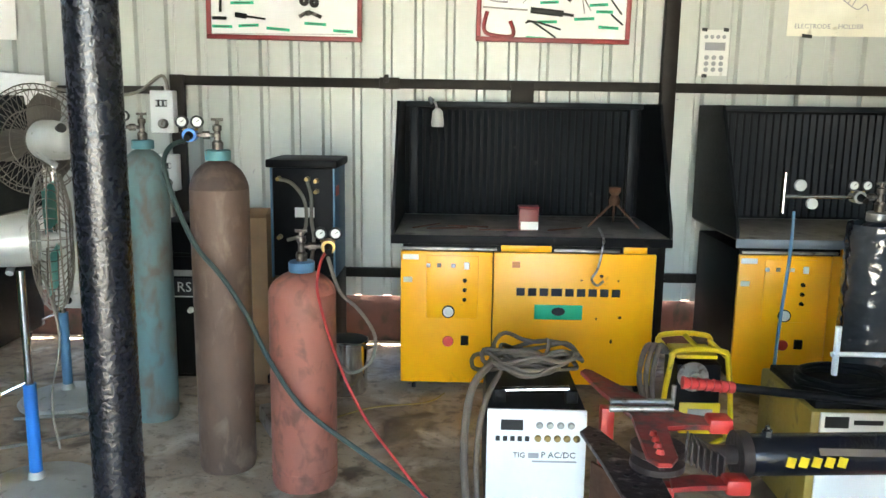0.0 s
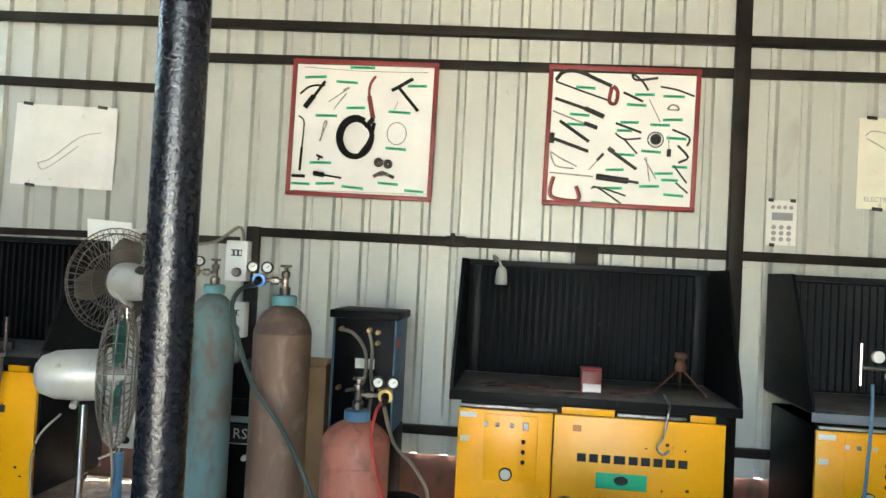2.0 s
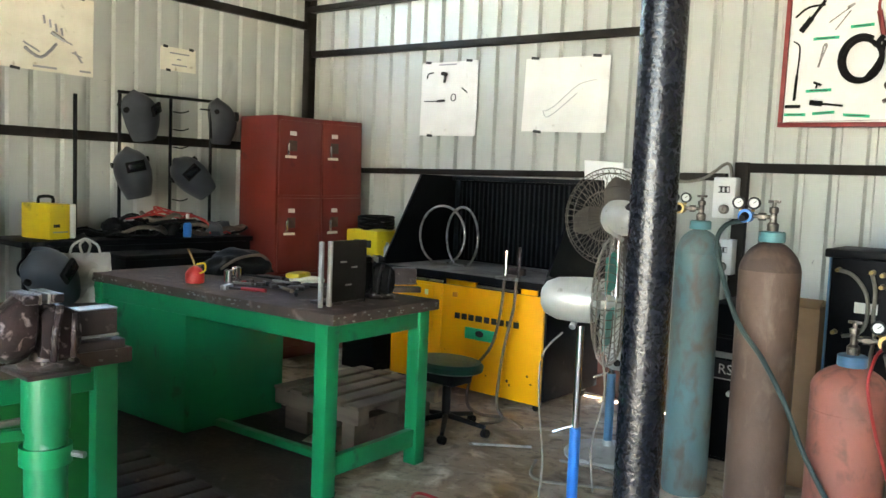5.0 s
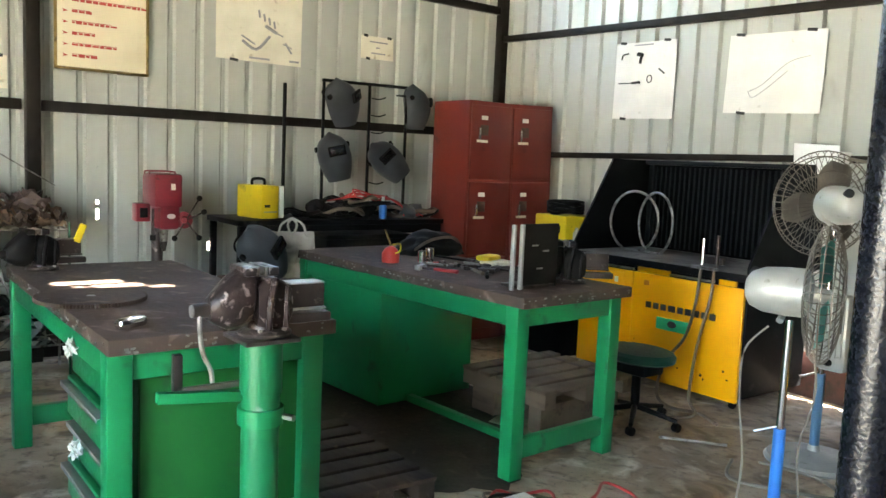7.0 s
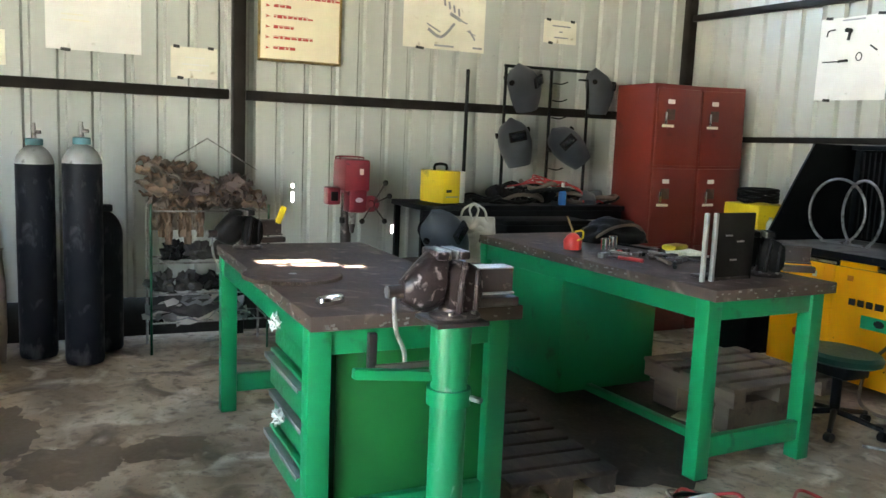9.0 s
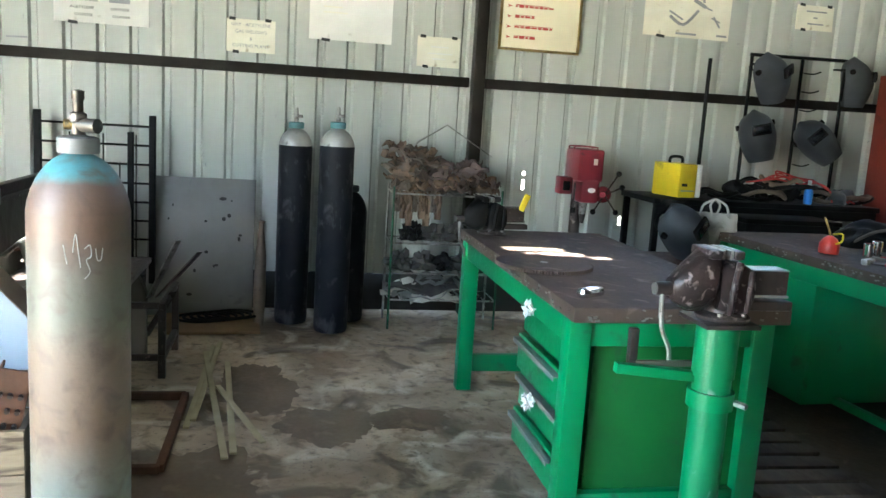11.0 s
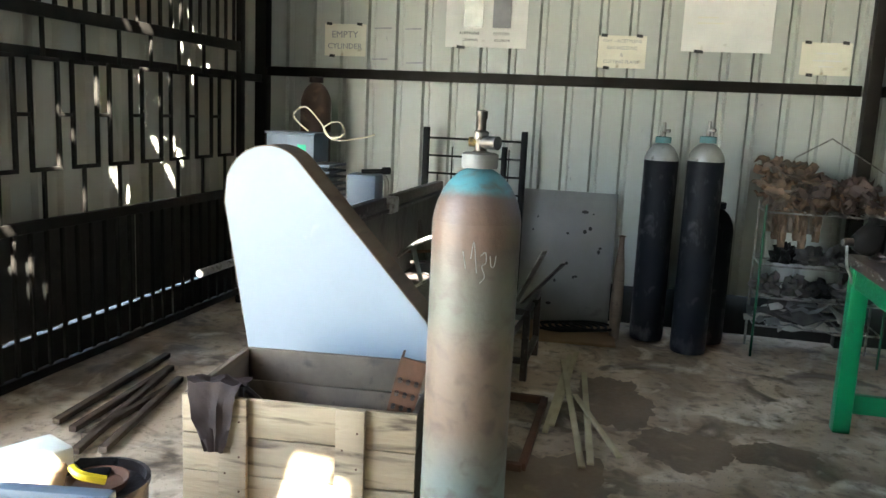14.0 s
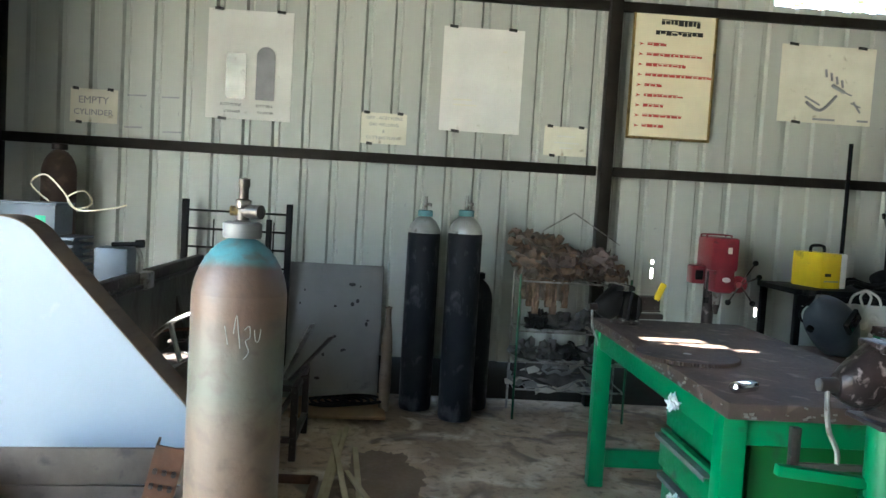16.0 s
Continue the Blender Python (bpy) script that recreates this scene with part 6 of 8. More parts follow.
solid("gas_hose", tube(B(), [(1.335, 3.61, 1.16), (1.33, 3.60, 0.95), (1.31, 3.6, 0.6), (1.30, 3.6, 0.3), (1.28, 3.58, 0.05), (1.15, 3.5, 0.015)], 0.008), "blue_dull", "blue gas hose hanging straight to the floor", "hose")
wr = thing("white_rod_frame", pose(1.36, 3.12, 0), "white-painted rod frame standing behind the machine", "frame")
part("upright", rod(B(), (0, 0, 0.0), (0, 0, 0.74), 0.013, n=12), "white", wr)
part("cross_rod", rod(B(), (-0.02, 0, 0.62), (0.36, 0, 0.62), 0.011, n=12), "white", wr)
part("upright", rod(B(), (0.30, 0.0, 0.0), (0.30, 0.0, 0.76), 0.013, n=12), "white", wr)

# ---- on and round the extraction bench by the lockers ----
for k, (x, y, r, a) in enumerate(((-4.30, 4.72, 0.20, 14), (-4.08, 4.70, 0.20, -14))):
    rg = thing("wire_ring", pose(x, y, 0.935, 0, 0, a), "pale twisted wire ring standing on the worktop", "wire ring", "wire rings")
    part("hoop", tube(B(), circle_pts((0, 0, 0.23), r, -65, 245, 22, 0.235), 0.010, 8, 2), "steel", rg)
    part("foot_rod", rod(B(), (-0.11, 0, 0.01), (0.11, 0, 0.01), 0.008, n=8), "steel", rg)
cp = thing("toggle_clamp", pose(-3.42, 4.38, 0.925), "bright steel clamp standing at the bench edge", "clamp")
part("post", rod(B(), (0, 0, 0.0), (0, 0, 0.20), 0.016, n=12), "chrome", cp)
part("jaw", box(B(), (0.07, 0.02, 0.06), (0.16, 0.04, 0.05), 0.006), "cast", cp)
part("post", rod(B(), (0.11, 0.0, 0), (0.11, 0, 0.23), 0.012, n=12), "cast", cp)
part("bar", box(B(), (0.05, -0.045, 0.01), (0.20, 0.03, 0.02), 0.003), "steel", cp)
solid("earth_cable", tube(B(), [(-3.40, 4.34, 0.95), (-3.40, 4.31, 0.7), (-3.46, 4.30, 0.45), (-3.60, 4.29, 0.25), (-3.58, 4.2, 0.05), (-3.4, 4.1, 0.015), (-3.2, 4.15, 0.015), (-3.0, 4.05, 0.015)], 0.011), "cable_tan", "brown cable hanging down the yellow front", "cable")
solid("earth_cable", tube(B(), [(-3.30, 4.34, 0.95), (-3.29, 4.31, 0.75), (-3.34, 4.30, 0.5), (-3.36, 4.28, 0.3), (-3.32, 4.2, 0.08), (-3.2, 4.1, 0.015), (-3.25, 3.9, 0.015)], 0.011), "cable_tan", "brown cable hanging down the yellow front", "cable")
yb = thing("yellow_welder", pose(-4.93, 4.62, 0), "yellow portable welder on a black stand, cable coiled on top", "welder")
part("stand", box(B(), (0, 0, 0.48), (0.36, 0.40, 0.95), 0.006), "black", yb)
part("case", box(B(), (0, -0.02, 1.06), (0.36, 0.34, 0.22), 0.012), "yellow2", yb)
part("vent", box(B(), (0.02, -0.195, 1.06), (0.20, 0.008, 0.06), 0.002), "ink", yb)
for k in range(5):
    solid("welding_cable", tube(B(), [(-4.93 + 0.15 * math.cos(i * 0.8 + k), 4.60 + 0.14 * math.sin(i * 0.8 + k), 1.19 + 0.022 * k + 0.01 * math.sin(3 * i + k)) for i in range(8)], 0.013, 7, 4, True), "rubber", "black cable coiled on the yellow welder", "cable", group="coiled cables")
sp = thing("spray_can", pose(-4.62, 4.42, 0.925), "small grey spray can on the worktop", "can")
part("can", lathe(B(), [(0, 0), (0.026, 0), (0.028, 0.005), (0.028, 0.12), (0.018, 0.14), (0.012, 0.145), (0.012, 0.165), (0, 0.165)], n=20), "fan_grey", sp)

# stool, low pallets, cable heap
so = thing("swivel_stool", pose(-3.33, 3.66, 0), "worn green swivel stool with five black feet", "stool")
part("seat", lathe(B(), [(0, 0.40), (0.17, 0.40), (0.195, 0.415), (0.20, 0.445), (0.185, 0.465), (0, 0.475)], Matrix.Diagonal((1.25, 0.95, 1, 1)), 32), "vinyl", so)
part("column", rod(B(), (0, 0, 0.10), (0, 0, 0.41), 0.028), "black", so)
part("skirt", box(B(), (0, 0, 0.36), (0.26, 0.2, 0.08), 0.02), "black", so)
for k in range(5):
    c, s = math.cos(k * 1.2566 + 0.3), math.sin(k * 1.2566 + 0.3)
    f = part("foot", rod(B(), (0, 0, 0.11), (0.27 * c, 0.27 * s, 0.065), 0.02, 0.014, 10), "black", so)
    part("castor", lathe(B(), [(0, -0.02), (0.026, -0.02), (0.028, 0), (0.026, 0.02), (0, 0.02)], Matrix.Translation((0.27 * c, 0.27 * s, 0.028)) @ rot("Y", 90), 14), "rubber", f)


def pallet(m, L, W, n, label, z=0.0, wood="wood_dark"):
    pl = thing("pallet", m, label, "pallet", "wooden pallets")
    for k in range(3):
        part("bearer", box(B(), (L / 2, 0.05 + (W - 0.1) * k / 2, z + 0.045), (L, 0.09, 0.09), 0.004), wood, pl)
    for k in range(n):
        part("board", box(B(), (0.05 + (L - 0.1) * k / (n - 1), W / 2, z + 0.101), (0.11, W, 0.022), 0.003, rot("Z", random.uniform(-1, 1))), wood, pl)
    return pl


# the shade between the benches is put into this pallet's wood colour
pallet(pose(-4.02, 1.40, 0, 0, 0, -2), 0.95, 0.55, 7, "grimy wooden pallet between benches, coloured darker for the shade there", wood="wood_shaded")
pl = pallet(pose(-4.10, 2.90, 0.17, 0, 0, 2), 0.72, 0.80, 5, "pale wooden pallet on blocks under the bench")
part("block", box(B(), (0.15, 0.4, -0.085), (0.2, 0.7, 0.17)), "wood_dark", pl)
part("block", box(B(), (0.6, 0.4, -0.085), (0.1, 0.7, 0.17)), "wood_dark", pl)
ad = thing("adapter_box", pose(-2.66, 2.13, 0), "white plastic box in a heap of cables", "box")
part("case", box(B(), (0, 0, 0.05), (0.20, 0.14, 0.07), 0.012), "white", ad)
part("cap", box(B(), (0.03, 0.0, 0.088), (0.09, 0.06, 0.012), 0.004), "fan_grey", ad)
for k in range(8):
    rr = random.Random(k + 50)
    a, b2_, cx, cy = rr.uniform(0.13, 0.25), rr.uniform(0.1, 0.2), -2.67 + rr.uniform(-0.05, 0.05), 2.14 + rr.uniform(-0.05, 0.05)
    solid("heap_cable", tube(B(), [(cx + a * math.cos(i * 0.75 + k), cy + b2_ * math.sin(i * 0.75 + k), 0.014 + 0.010 * k * (0.5 + 0.5 * math.sin(i * 1.3 + k))) for i in range(8)], 0.008, 6, 4, True), ("cable_tan", "hose_red", "rubber")[k % 3], "thin cable coiled in a heap on the floor", "cable", group="floor cables")
solid("heap_cable", tube(B(), [(-2.55, 2.25, 0.02), (-2.6, 2.5, 0.05), (-2.72, 2.7, 0.03), (-2.6, 2.75, 0.012), (-2.45, 2.7, 0.012), (-2.35, 2.9, 0.012)], 0.008), "hose_red", "thin red cable trailing over the floor", "cable", group="floor cables")
solid("loose_rod", rod(B(), (-3.05, 3.55, 0.012), (-2.75, 3.78, 0.012), 0.009, n=8), "steel", "short pale rod lying on the floor", "rod")


# ---- vices ----
def loft(bm, rings, power=2.8, n=20, rough=0.0, seed=0):
    """Rounded cross-sections along y: (y, half width, middle height, half height)."""
    loops = []
    for y, hw, zc, hh in rings:
        lp = []
        for i in range(n):
            a = 6.28318531 * i / n
            c, d = math.cos(a), math.sin(a)
            p = Vector((hw * math.copysign(abs(c) ** (2 / power), c), y, zc + hh * math.copysign(abs(d) ** (2 / power), d)))
            k = rough * noise.noise(p * 28 + Vector((seed, 0, 0)))
            lp.append(bm.verts.new((p.x * (1 + k), p.y, zc + (p.z - zc) * (1 + k))))
        loops.append(lp)
    for p, q in zip(loops, loops[1:]):
        for i in range(n):
            bm.faces.new((p[i], p[(i + 1) % n], q[(i + 1) % n], q[i]))
    bm.faces.new(loops[0][::-1])
    bm.faces.new(loops[-1])
    return bm


def vice(m, label, s=1.0, paint="vice"):
    """Screw to -y, fixed jaw and slide bar to +y, base at z 0."""
    vc = thing("bench_vice", m @ Matrix.Scale(s, 4), label, "vice", "vices")
    base = part("base", lathe(B(), [(0, 0), (0.105, 0), (0.108, 0.012), (0.10, 0.02), (0.07, 0.028), (0.062, 0.06), (0, 0.06)], Matrix.Translation((0, 0.01, 0)), 28), "cast", vc)
    for a in (35, 145, 215, 325):
        part("bolt", rod(B(), (0.088 * math.cos(radians(a)), 0.01 + 0.088 * math.sin(radians(a)), 0.015), (0.088 * math.cos(radians(a)), 0.01 + 0.088 * math.sin(radians(a)), 0.032), 0.011, n=6), "steel", base)
    part("body", loft(B(), [(-0.045, 0.070, 0.125, 0.085), (-0.02, 0.084, 0.13, 0.105), (0.03, 0.088, 0.125, 0.11), (0.075, 0.080, 0.115, 0.098), (0.10, 0.066, 0.12, 0.075)], 3.0, 24, 0.13, 1), paint, vc, "greasy cast body with painted highlights")
    jaw = part("moving_jaw", loft(B(), [(-0.225, 0.040, 0.115, 0.042), (-0.205, 0.058, 0.118, 0.062), (-0.165, 0.078, 0.130, 0.092), (-0.11, 0.086, 0.148, 0.118), (-0.070, 0.084, 0.165, 0.110), (-0.058, 0.075, 0.18, 0.092)], 2.6, 24, 0.15, 4), paint, vc)
    for y, nm in ((-0.085, "jaw_block"), (0.006, "jaw_block")):
        part(nm, box(B(), (0, y, 0.262), (0.168, 0.052, 0.036), 0.009), paint, vc)
    for y in (-0.056, -0.023):
        part("jaw_plate", box(B(), (0, y, 0.262), (0.160, 0.012, 0.038), 0.003), "steel", vc)
    part("rib", tube(B(), [(0.086, 0.012, 0.235), (0.094, 0.002, 0.19), (0.098, -0.010, 0.13), (0.094, -0.012, 0.07), (0.085, -0.010, 0.035)], 0.014, 8), paint, vc)
    part("rib", tube(B(), [(0.082, 0.070, 0.20), (0.092, 0.062, 0.15), (0.092, 0.060, 0.09), (0.085, 0.062, 0.04)], 0.011, 8), paint, vc)
    part("screw", rod(B(), (0, -0.20, 0.112), (0, -0.285, 0.112), 0.030, 0.027, 18), "cast", jaw)
    part("screw_cap", rod(B(), (0, -0.284, 0.112), (0, -0.290, 0.112), 0.024, n=18), "steel", jaw)
    part("handle", tube(B(), [(0.012, -0.262, 0.10), (0.022, -0.262, 0.03), (0.030, -0.252, -0.05), (0.046, -0.228, -0.11), (0.048, -0.222, -0.16)], 0.0095), "steel", vc)
    sl = part("slide", box(B(), (0, 0.175, 0.150), (0.088, 0.16, 0.098), 0.006), "cast", vc, "square slide bar")
    part("slide_top", box(B(), (0, 0.178, 0.201), (0.092, 0.155, 0.006), 0.002), "silver" if paint == "vice" else "cast", sl)
    part("slide_lip", box(B(), (0, 0.185, 0.097), (0.100, 0.150, 0.010), 0.002), "silver" if paint == "vice" else "cast", sl)
    part("guide", box(B(), (0, 0.20, 0.055), (0.070, 0.19, 0.040), 0.008), "cast", sl)
    return vc


vp = thing("vice_stand", pose(-2.76, 0.90, 0), "scratched green steel pipe stand with clamp bracket", "stand")
part("pipe", lathe(B(), [(0, 0), (0.066, 0), (0.066, 0.918), (0, 0.918)], n=32), "green_worn", vp, "worn green pipe with bare scratches")
part("sleeve", lathe(B(), [(0.067, 0.73), (0.073, 0.73), (0.073, 0.918), (0.067, 0.918)], n=32), "green_worn", vp)
part("top_plate", box(B(), (0, 0, 0.926), (0.20, 0.20, 0.016), 0.003), "cast", vp)
cl2 = part("pipe_clamp", lathe(B(), [(0.067, 0.62), (0.08, 0.62), (0.08, 0.68), (0.067, 0.68)], n=32), "green", vp)
part("bolt", rod(B(), (0.06, 0.06, 0.65), (0.10, 0.08, 0.65), 0.012, n=6), "steel", cl2)
part("bracket_arm", box(B(), (-0.02, -0.19, 0.735), (0.035, 0.33, 0.035), 0.003, rot("X", -6)), "green", vp)
part("bracket_post", box(B(), (-0.10, -0.26, 0.80), (0.03, 0.03, 0.14), 0.003), "cast", vp)
part("bracket_tie", box(B(), (-0.09, -0.10, 0.745), (0.02, 0.30, 0.02), 0.002), "cable_tan", vp)
part("foot_plate", box(B(), (0, 0, 0.006), (0.30, 0.30, 0.012), 0.003), "green", vp)
vice(pose(-2.77, 0.905, 0.935), "large greasy bench vice with worn red-brown paint", 0.87)
vice(pose(-4.60, 0.55, 0.935, 0, 0, 10), "small dark bench vice at the far bench corner", 0.74, "rubber")
solid("yellow_cloth", box(B(), (0, 0, 0.06), (0.015, 0.036, 0.10), 0.006, rot("X", -22)), "yellow2", "bright yellow rag hanging on the vice", "rag", pose(-4.60, 0.735, 1.055))
vice(pose(-3.26, 2.93, 0.933, 0, 0, -35), "dark bench vice on the bench by the lockers", 0.82, "rubber")

# ---- on the drawer bench ----
sb = thing("saw_disc", pose(-3.66, 0.56, 0.933), "large dull toothed steel disc lying on the bench", "disc")
b = B()
n = 200
rim_ = [(0.216 if i % 2 else 0.208) for i in range(n)]
lo = [b.verts.new((r * math.cos(6.2832 * i / n), r * math.sin(6.2832 * i / n), 0.002)) for i, r in enumerate(rim_)]
hi = [b.verts.new((r * math.cos(6.2832 * i / n), r * math.sin(6.2832 * i / n), 0.018)) for i, r in enumerate(rim_)]
for i in range(n):
    j = (i + 1) % n
    b.faces.new((lo[i], lo[j], hi[j], hi[i]))
b.faces.new(lo[::-1])
b.faces.new(hi)
part("plate", b, "bench_top", sb)
part("bore", lathe(B(), [(0, 0.019), (0.016, 0.019), (0.018, 0.018)], n=20), "steel", sb)
kb = thing("steel_key", pose(-3.02, 0.487, 0.933, 0, 0, 119), "small bright machined steel key on the bench", "machine part")
part("block", box(B(), (0.065, 0, 0.021), (0.13, 0.045, 0.040), 0.018), "chrome", kb)
tr = [("foil_scrap", (-3.42, 0.425, 0.795), "crumpled silver foil stuck on the drawer handle"), ("foil_scrap", (-3.3, 0.415, 0.44), "crumpled white paper stuck in the drawer")]
for nm, p, lab in tr:
    b = B()
    bmesh.ops.create_icosphere(b, subdivisions=3, radius=0.042)
    for v in b.verts:
        v.co *= 0.35 + 1.5 * abs(noise.noise(v.co * 60 + Vector(p)))
        v.co.x, v.co.y = v.co.x * 1.4, v.co.y * 0.6
    solid(nm, b, "white", lab, "scrap", pose(*p), "paper scraps")

# ---- on the locker-side bench ----
oc = thing("oil_can", pose(-4.27, 2.43, 0.938), "small red oil can with thin spout", "oil can")
part("can", lathe(B(), [(0, 0), (0.052, 0), (0.055, 0.01), (0.055, 0.055), (0.035, 0.085), (0.012, 0.10), (0, 0.10)], n=28), "red_edge", oc)
part("spout", tube(B(), [(0, 0, 0.09), (-0.005, -0.01, 0.13), (-0.03, -0.03, 0.20)], 0.006), "brass", oc)
part("handle", tube(B(), [(0.05, 0.0, 0.06), (0.085, 0.01, 0.08), (0.08, 0.01, 0.12), (0.02, 0, 0.11)], 0.005), "yellow2", oc)
for x, y, h in ((-4.10, 2.545, 0.085), (-4.13, 2.62, 0.095)):
    cn = thing("steel_tin", pose(x, y, 0.936), "small bright steel tin on the bench", "tin", "tins")
    part("can", lathe(B(), [(0, 0), (0.028, 0), (0.028, h), (0.024, h + 0.004), (0, h)], n=24), "chrome", cn)
rr = random.Random(8)
for k, (x, y, a, L, mm, nm) in enumerate(((-4.05, 2.62, 20, 0.22, "steel", "spanner"), (-3.95, 2.72, -25, 0.26, "cast", "file"), (-3.88, 2.80, 40, 0.24, "cast", "chisel"), (-3.98, 2.86, 5, 0.20, "steel", "hammer_handle"), (-3.78, 2.74, 65, 0.16, "cast", "bolt"), (-3.70, 2.86, 10, 0.2, "cast", "pliers"), (-4.12, 2.62, 80, 0.16, "hose_red", "screwdriver"), (-4.25, 2.9, 10, 0.3, "rubber", "bar"))):
    tl = thing(nm, pose(x, y, 0.935, 0, 0, a), "worn hand tool lying among others on the bench", "tool", "loose tools")
    part("shank", box(B(), (0, 0, 0.010), (L, 0.016, 0.014), 0.004), mm, tl)
    part("head", box(B(), (L / 2, 0, 0.013), (0.05, 0.035, 0.022), 0.006), "cast", tl)
tp = thing("tape_measure", pose(-4.02, 3.0, 0.935), "yellow and grey heap of gloves and tape on the bench", "gloves")
part("tape", box(B(), (0, 0, 0.04), (0.10, 0.16, 0.035), 0.015, rot("Z", 20)), "yellow2", tp)
part("glove", box(B(), (0.06, 0.02, 0.015), (0.14, 0.18, 0.03), 0.012, rot("Z", -10)), "paper_old", tp)
bp_ = thing("angle_plate", pose(-3.17, 2.42, 0.935, 0, 0, 93), "tall dark steel plate with two bright edge bars", "steel plate")
part("plate", box(B(), (0.20, 0, 0.165), (0.27, 0.014, 0.33), 0.003), "girt", bp_)
for x in (-0.005, 0.055):
    part("edge_bar", box(B(), (x, -0.015, 0.165), (0.018, 0.022, 0.33), 0.003), "silver", bp_)
part("foot", box(B(), (0.19, 0.06, 0.008), (0.26, 0.14, 0.016), 0.003), "cast", bp_)
for x, z in ((0.16, 0.22), (0.24, 0.19), (0.20, 0.10)):
    part("slot", box(B(), (x, -0.009, z), (0.045, 0.004, 0.008)), "steel", bp_)
gb = thing("tool_bag", pose(-4.62, 2.98, 0.933), "black canvas tool bag on the bench", "bag")
b = B()
bmesh.ops.create_icosphere(b, subdivisions=4, radius=0.5)
for v in b.verts:
    v.co = Vector((v.co.x * 0.34, v.co.y * 0.5, max(-0.0, v.co.z * 0.30) + 0.0)) * (1 + 0.25 * noise.noise(v.co * 5))
part("body", b, "rubber", gb)
part("strap", tube(B(), [(0.1, -0.2, 0.04), (0.15, -0.1, 0.11), (0.12, 0.1, 0.12), (0.1, 0.2, 0.05)], 0.010), "cable_tan", gb)


def hand_tool(x, y, turn, head, label, n):
    """A hammer or pliers lying flat on the bench."""
    ht = thing("hand_tool", pose(x, y, 0.935, 0, 0, turn), label, "hand tool", "tools on the bench")
    part("grip", rod(B(), (0, 0, 0.013), (0.15, 0, 0.013), 0.012, 0.009, 10), head[0], ht)
    part("shank", rod(B(), (0.15, 0, 0.013), (0.23, 0.006 * n, 0.013), 0.008, n=8), "cast", ht)
    part("head", box(B(), (0.24, 0.0, 0.016), (0.035, 0.09, 0.03), 0.006), head[1], ht)
    return ht


hand_tool(-3.62, 2.62, 160, ("wood_dark", "cast"), "hammer with an old wooden grip on the bench", 0)
hand_tool(-3.72, 2.52, 205, ("hose_red", "steel"), "pliers with red grips lying on the bench", 1)
hand_tool(-3.50, 2.55, 140, ("rubber", "cast"), "dark greasy wrench lying on the bench", -1)
hand_tool(-3.95, 2.70, 30, ("rubber", "cast"), "black chipping hammer lying among the tools", 1)


# ---- west wall: signs and papers (face +x) ----
def west(y, z, x=WX + 0.036):
    return Matrix.Translation((x, y, z)) @ EAST


sg = thing("rules_board", west(1.012, 2.105, WX + 0.050), "cream sign board with black heading and red writing", "sign")
part("panel", box(B(), (0.33, -0.010, 0.49), (0.66, 0.014, 0.98), 0.002), "cream", sg)
for c, s in (((0.33, -0.014, 0.010), (0.66, 0.026, 0.020)), ((0.33, -0.014, 0.97), (0.66, 0.026, 0.020)), ((0.010, -0.014, 0.49), (0.020, 0.026, 0.94)), ((0.65, -0.014, 0.49), (0.020, 0.026, 0.94))):
    part("frame", box(B(), c, s, 0.004), "brass", sg)
rb = random.Random(3)
for x0, x1, z, h in ((0.22, 0.52, 0.895, 0.045), (0.18, 0.54, 0.815, 0.032)):
    x = x0
    while x < x1:
        w = rb.uniform(0.02, 0.045)
        part("heading_bar", box(B(), (x + w / 2, -0.0185, z + rb.uniform(-0.006, 0.006)), (w, 0.003, h * rb.uniform(0.5, 1.0))), "ink", sg)
        x += w + 0.006
    part("heading_bar", box(B(), ((x0 + x1) / 2, -0.0185, z + h * 0.5), (x1 - x0, 0.003, 0.007)), "ink", sg)
for k, L in enumerate((0.13, 0.40, 0.30, 0.50, 0.12, 0.27, 0.16, 0.31, 0.17)):
    z = 0.725 - 0.078 * k
    part("arrow_mark", plate(B(), [(0.055, z - 0.012), (0.095, z), (0.055, z + 0.012), (0.066, z)], 0.003, Matrix.Translation((0, -0.0200, 0))), "ink_red", sg)
    x = 0.12
    while x < 0.12 + L:
        w = rb.uniform(0.018, 0.05)
        part("writing_bar", box(B(), (x + w / 2, -0.0185, z), (w, 0.003, rb.uniform(0.012, 0.022))), "ink_red", sg)
        x += w + 0.008
    part("writing_bar", box(B(), (0.12 + L / 2, -0.0185, z + 0.012), (L, 0.003, 0.004)), "ink_red", sg)

th = paper("poster", west(-2.205, 2.06), 0.635, 0.815, "paper", "white poster showing two gas bottles in grey")
b = B()
plate(b, [(0.37, 0.15), (0.51, 0.15), (0.51, 0.48)] + [(0.44 + 0.07 * math.cos(radians(a)), 0.48 + 0.07 * math.sin(radians(a))) for a in range(10, 171, 20)] + [(0.37, 0.48)], 0.003, Matrix.Translation((0, -0.0195, 0)))
part("printed_bottle", b, "ink_grey", th)
part("printed_bottle", box(B(), (0.22, -0.018, 0.32), (0.15, 0.003, 0.34)), "silver", th)
for x, top_word in ((0.19, "ACETYLENE"), (0.44, "OXYGEN")):
    words("poster_text", top_word, 0.030, "ink", th, Matrix.Translation((x, -0.0195, 0.105)) @ UPRIGHT)
    words("poster_text", "CYLINDER", 0.026, "ink", th, Matrix.Translation((x + 0.01, -0.0195, 0.055)) @ UPRIGHT)
th = paper("poster", west(-0.435, 2.075), 0.62, 0.79, "paper", "blank faded white poster with creases")
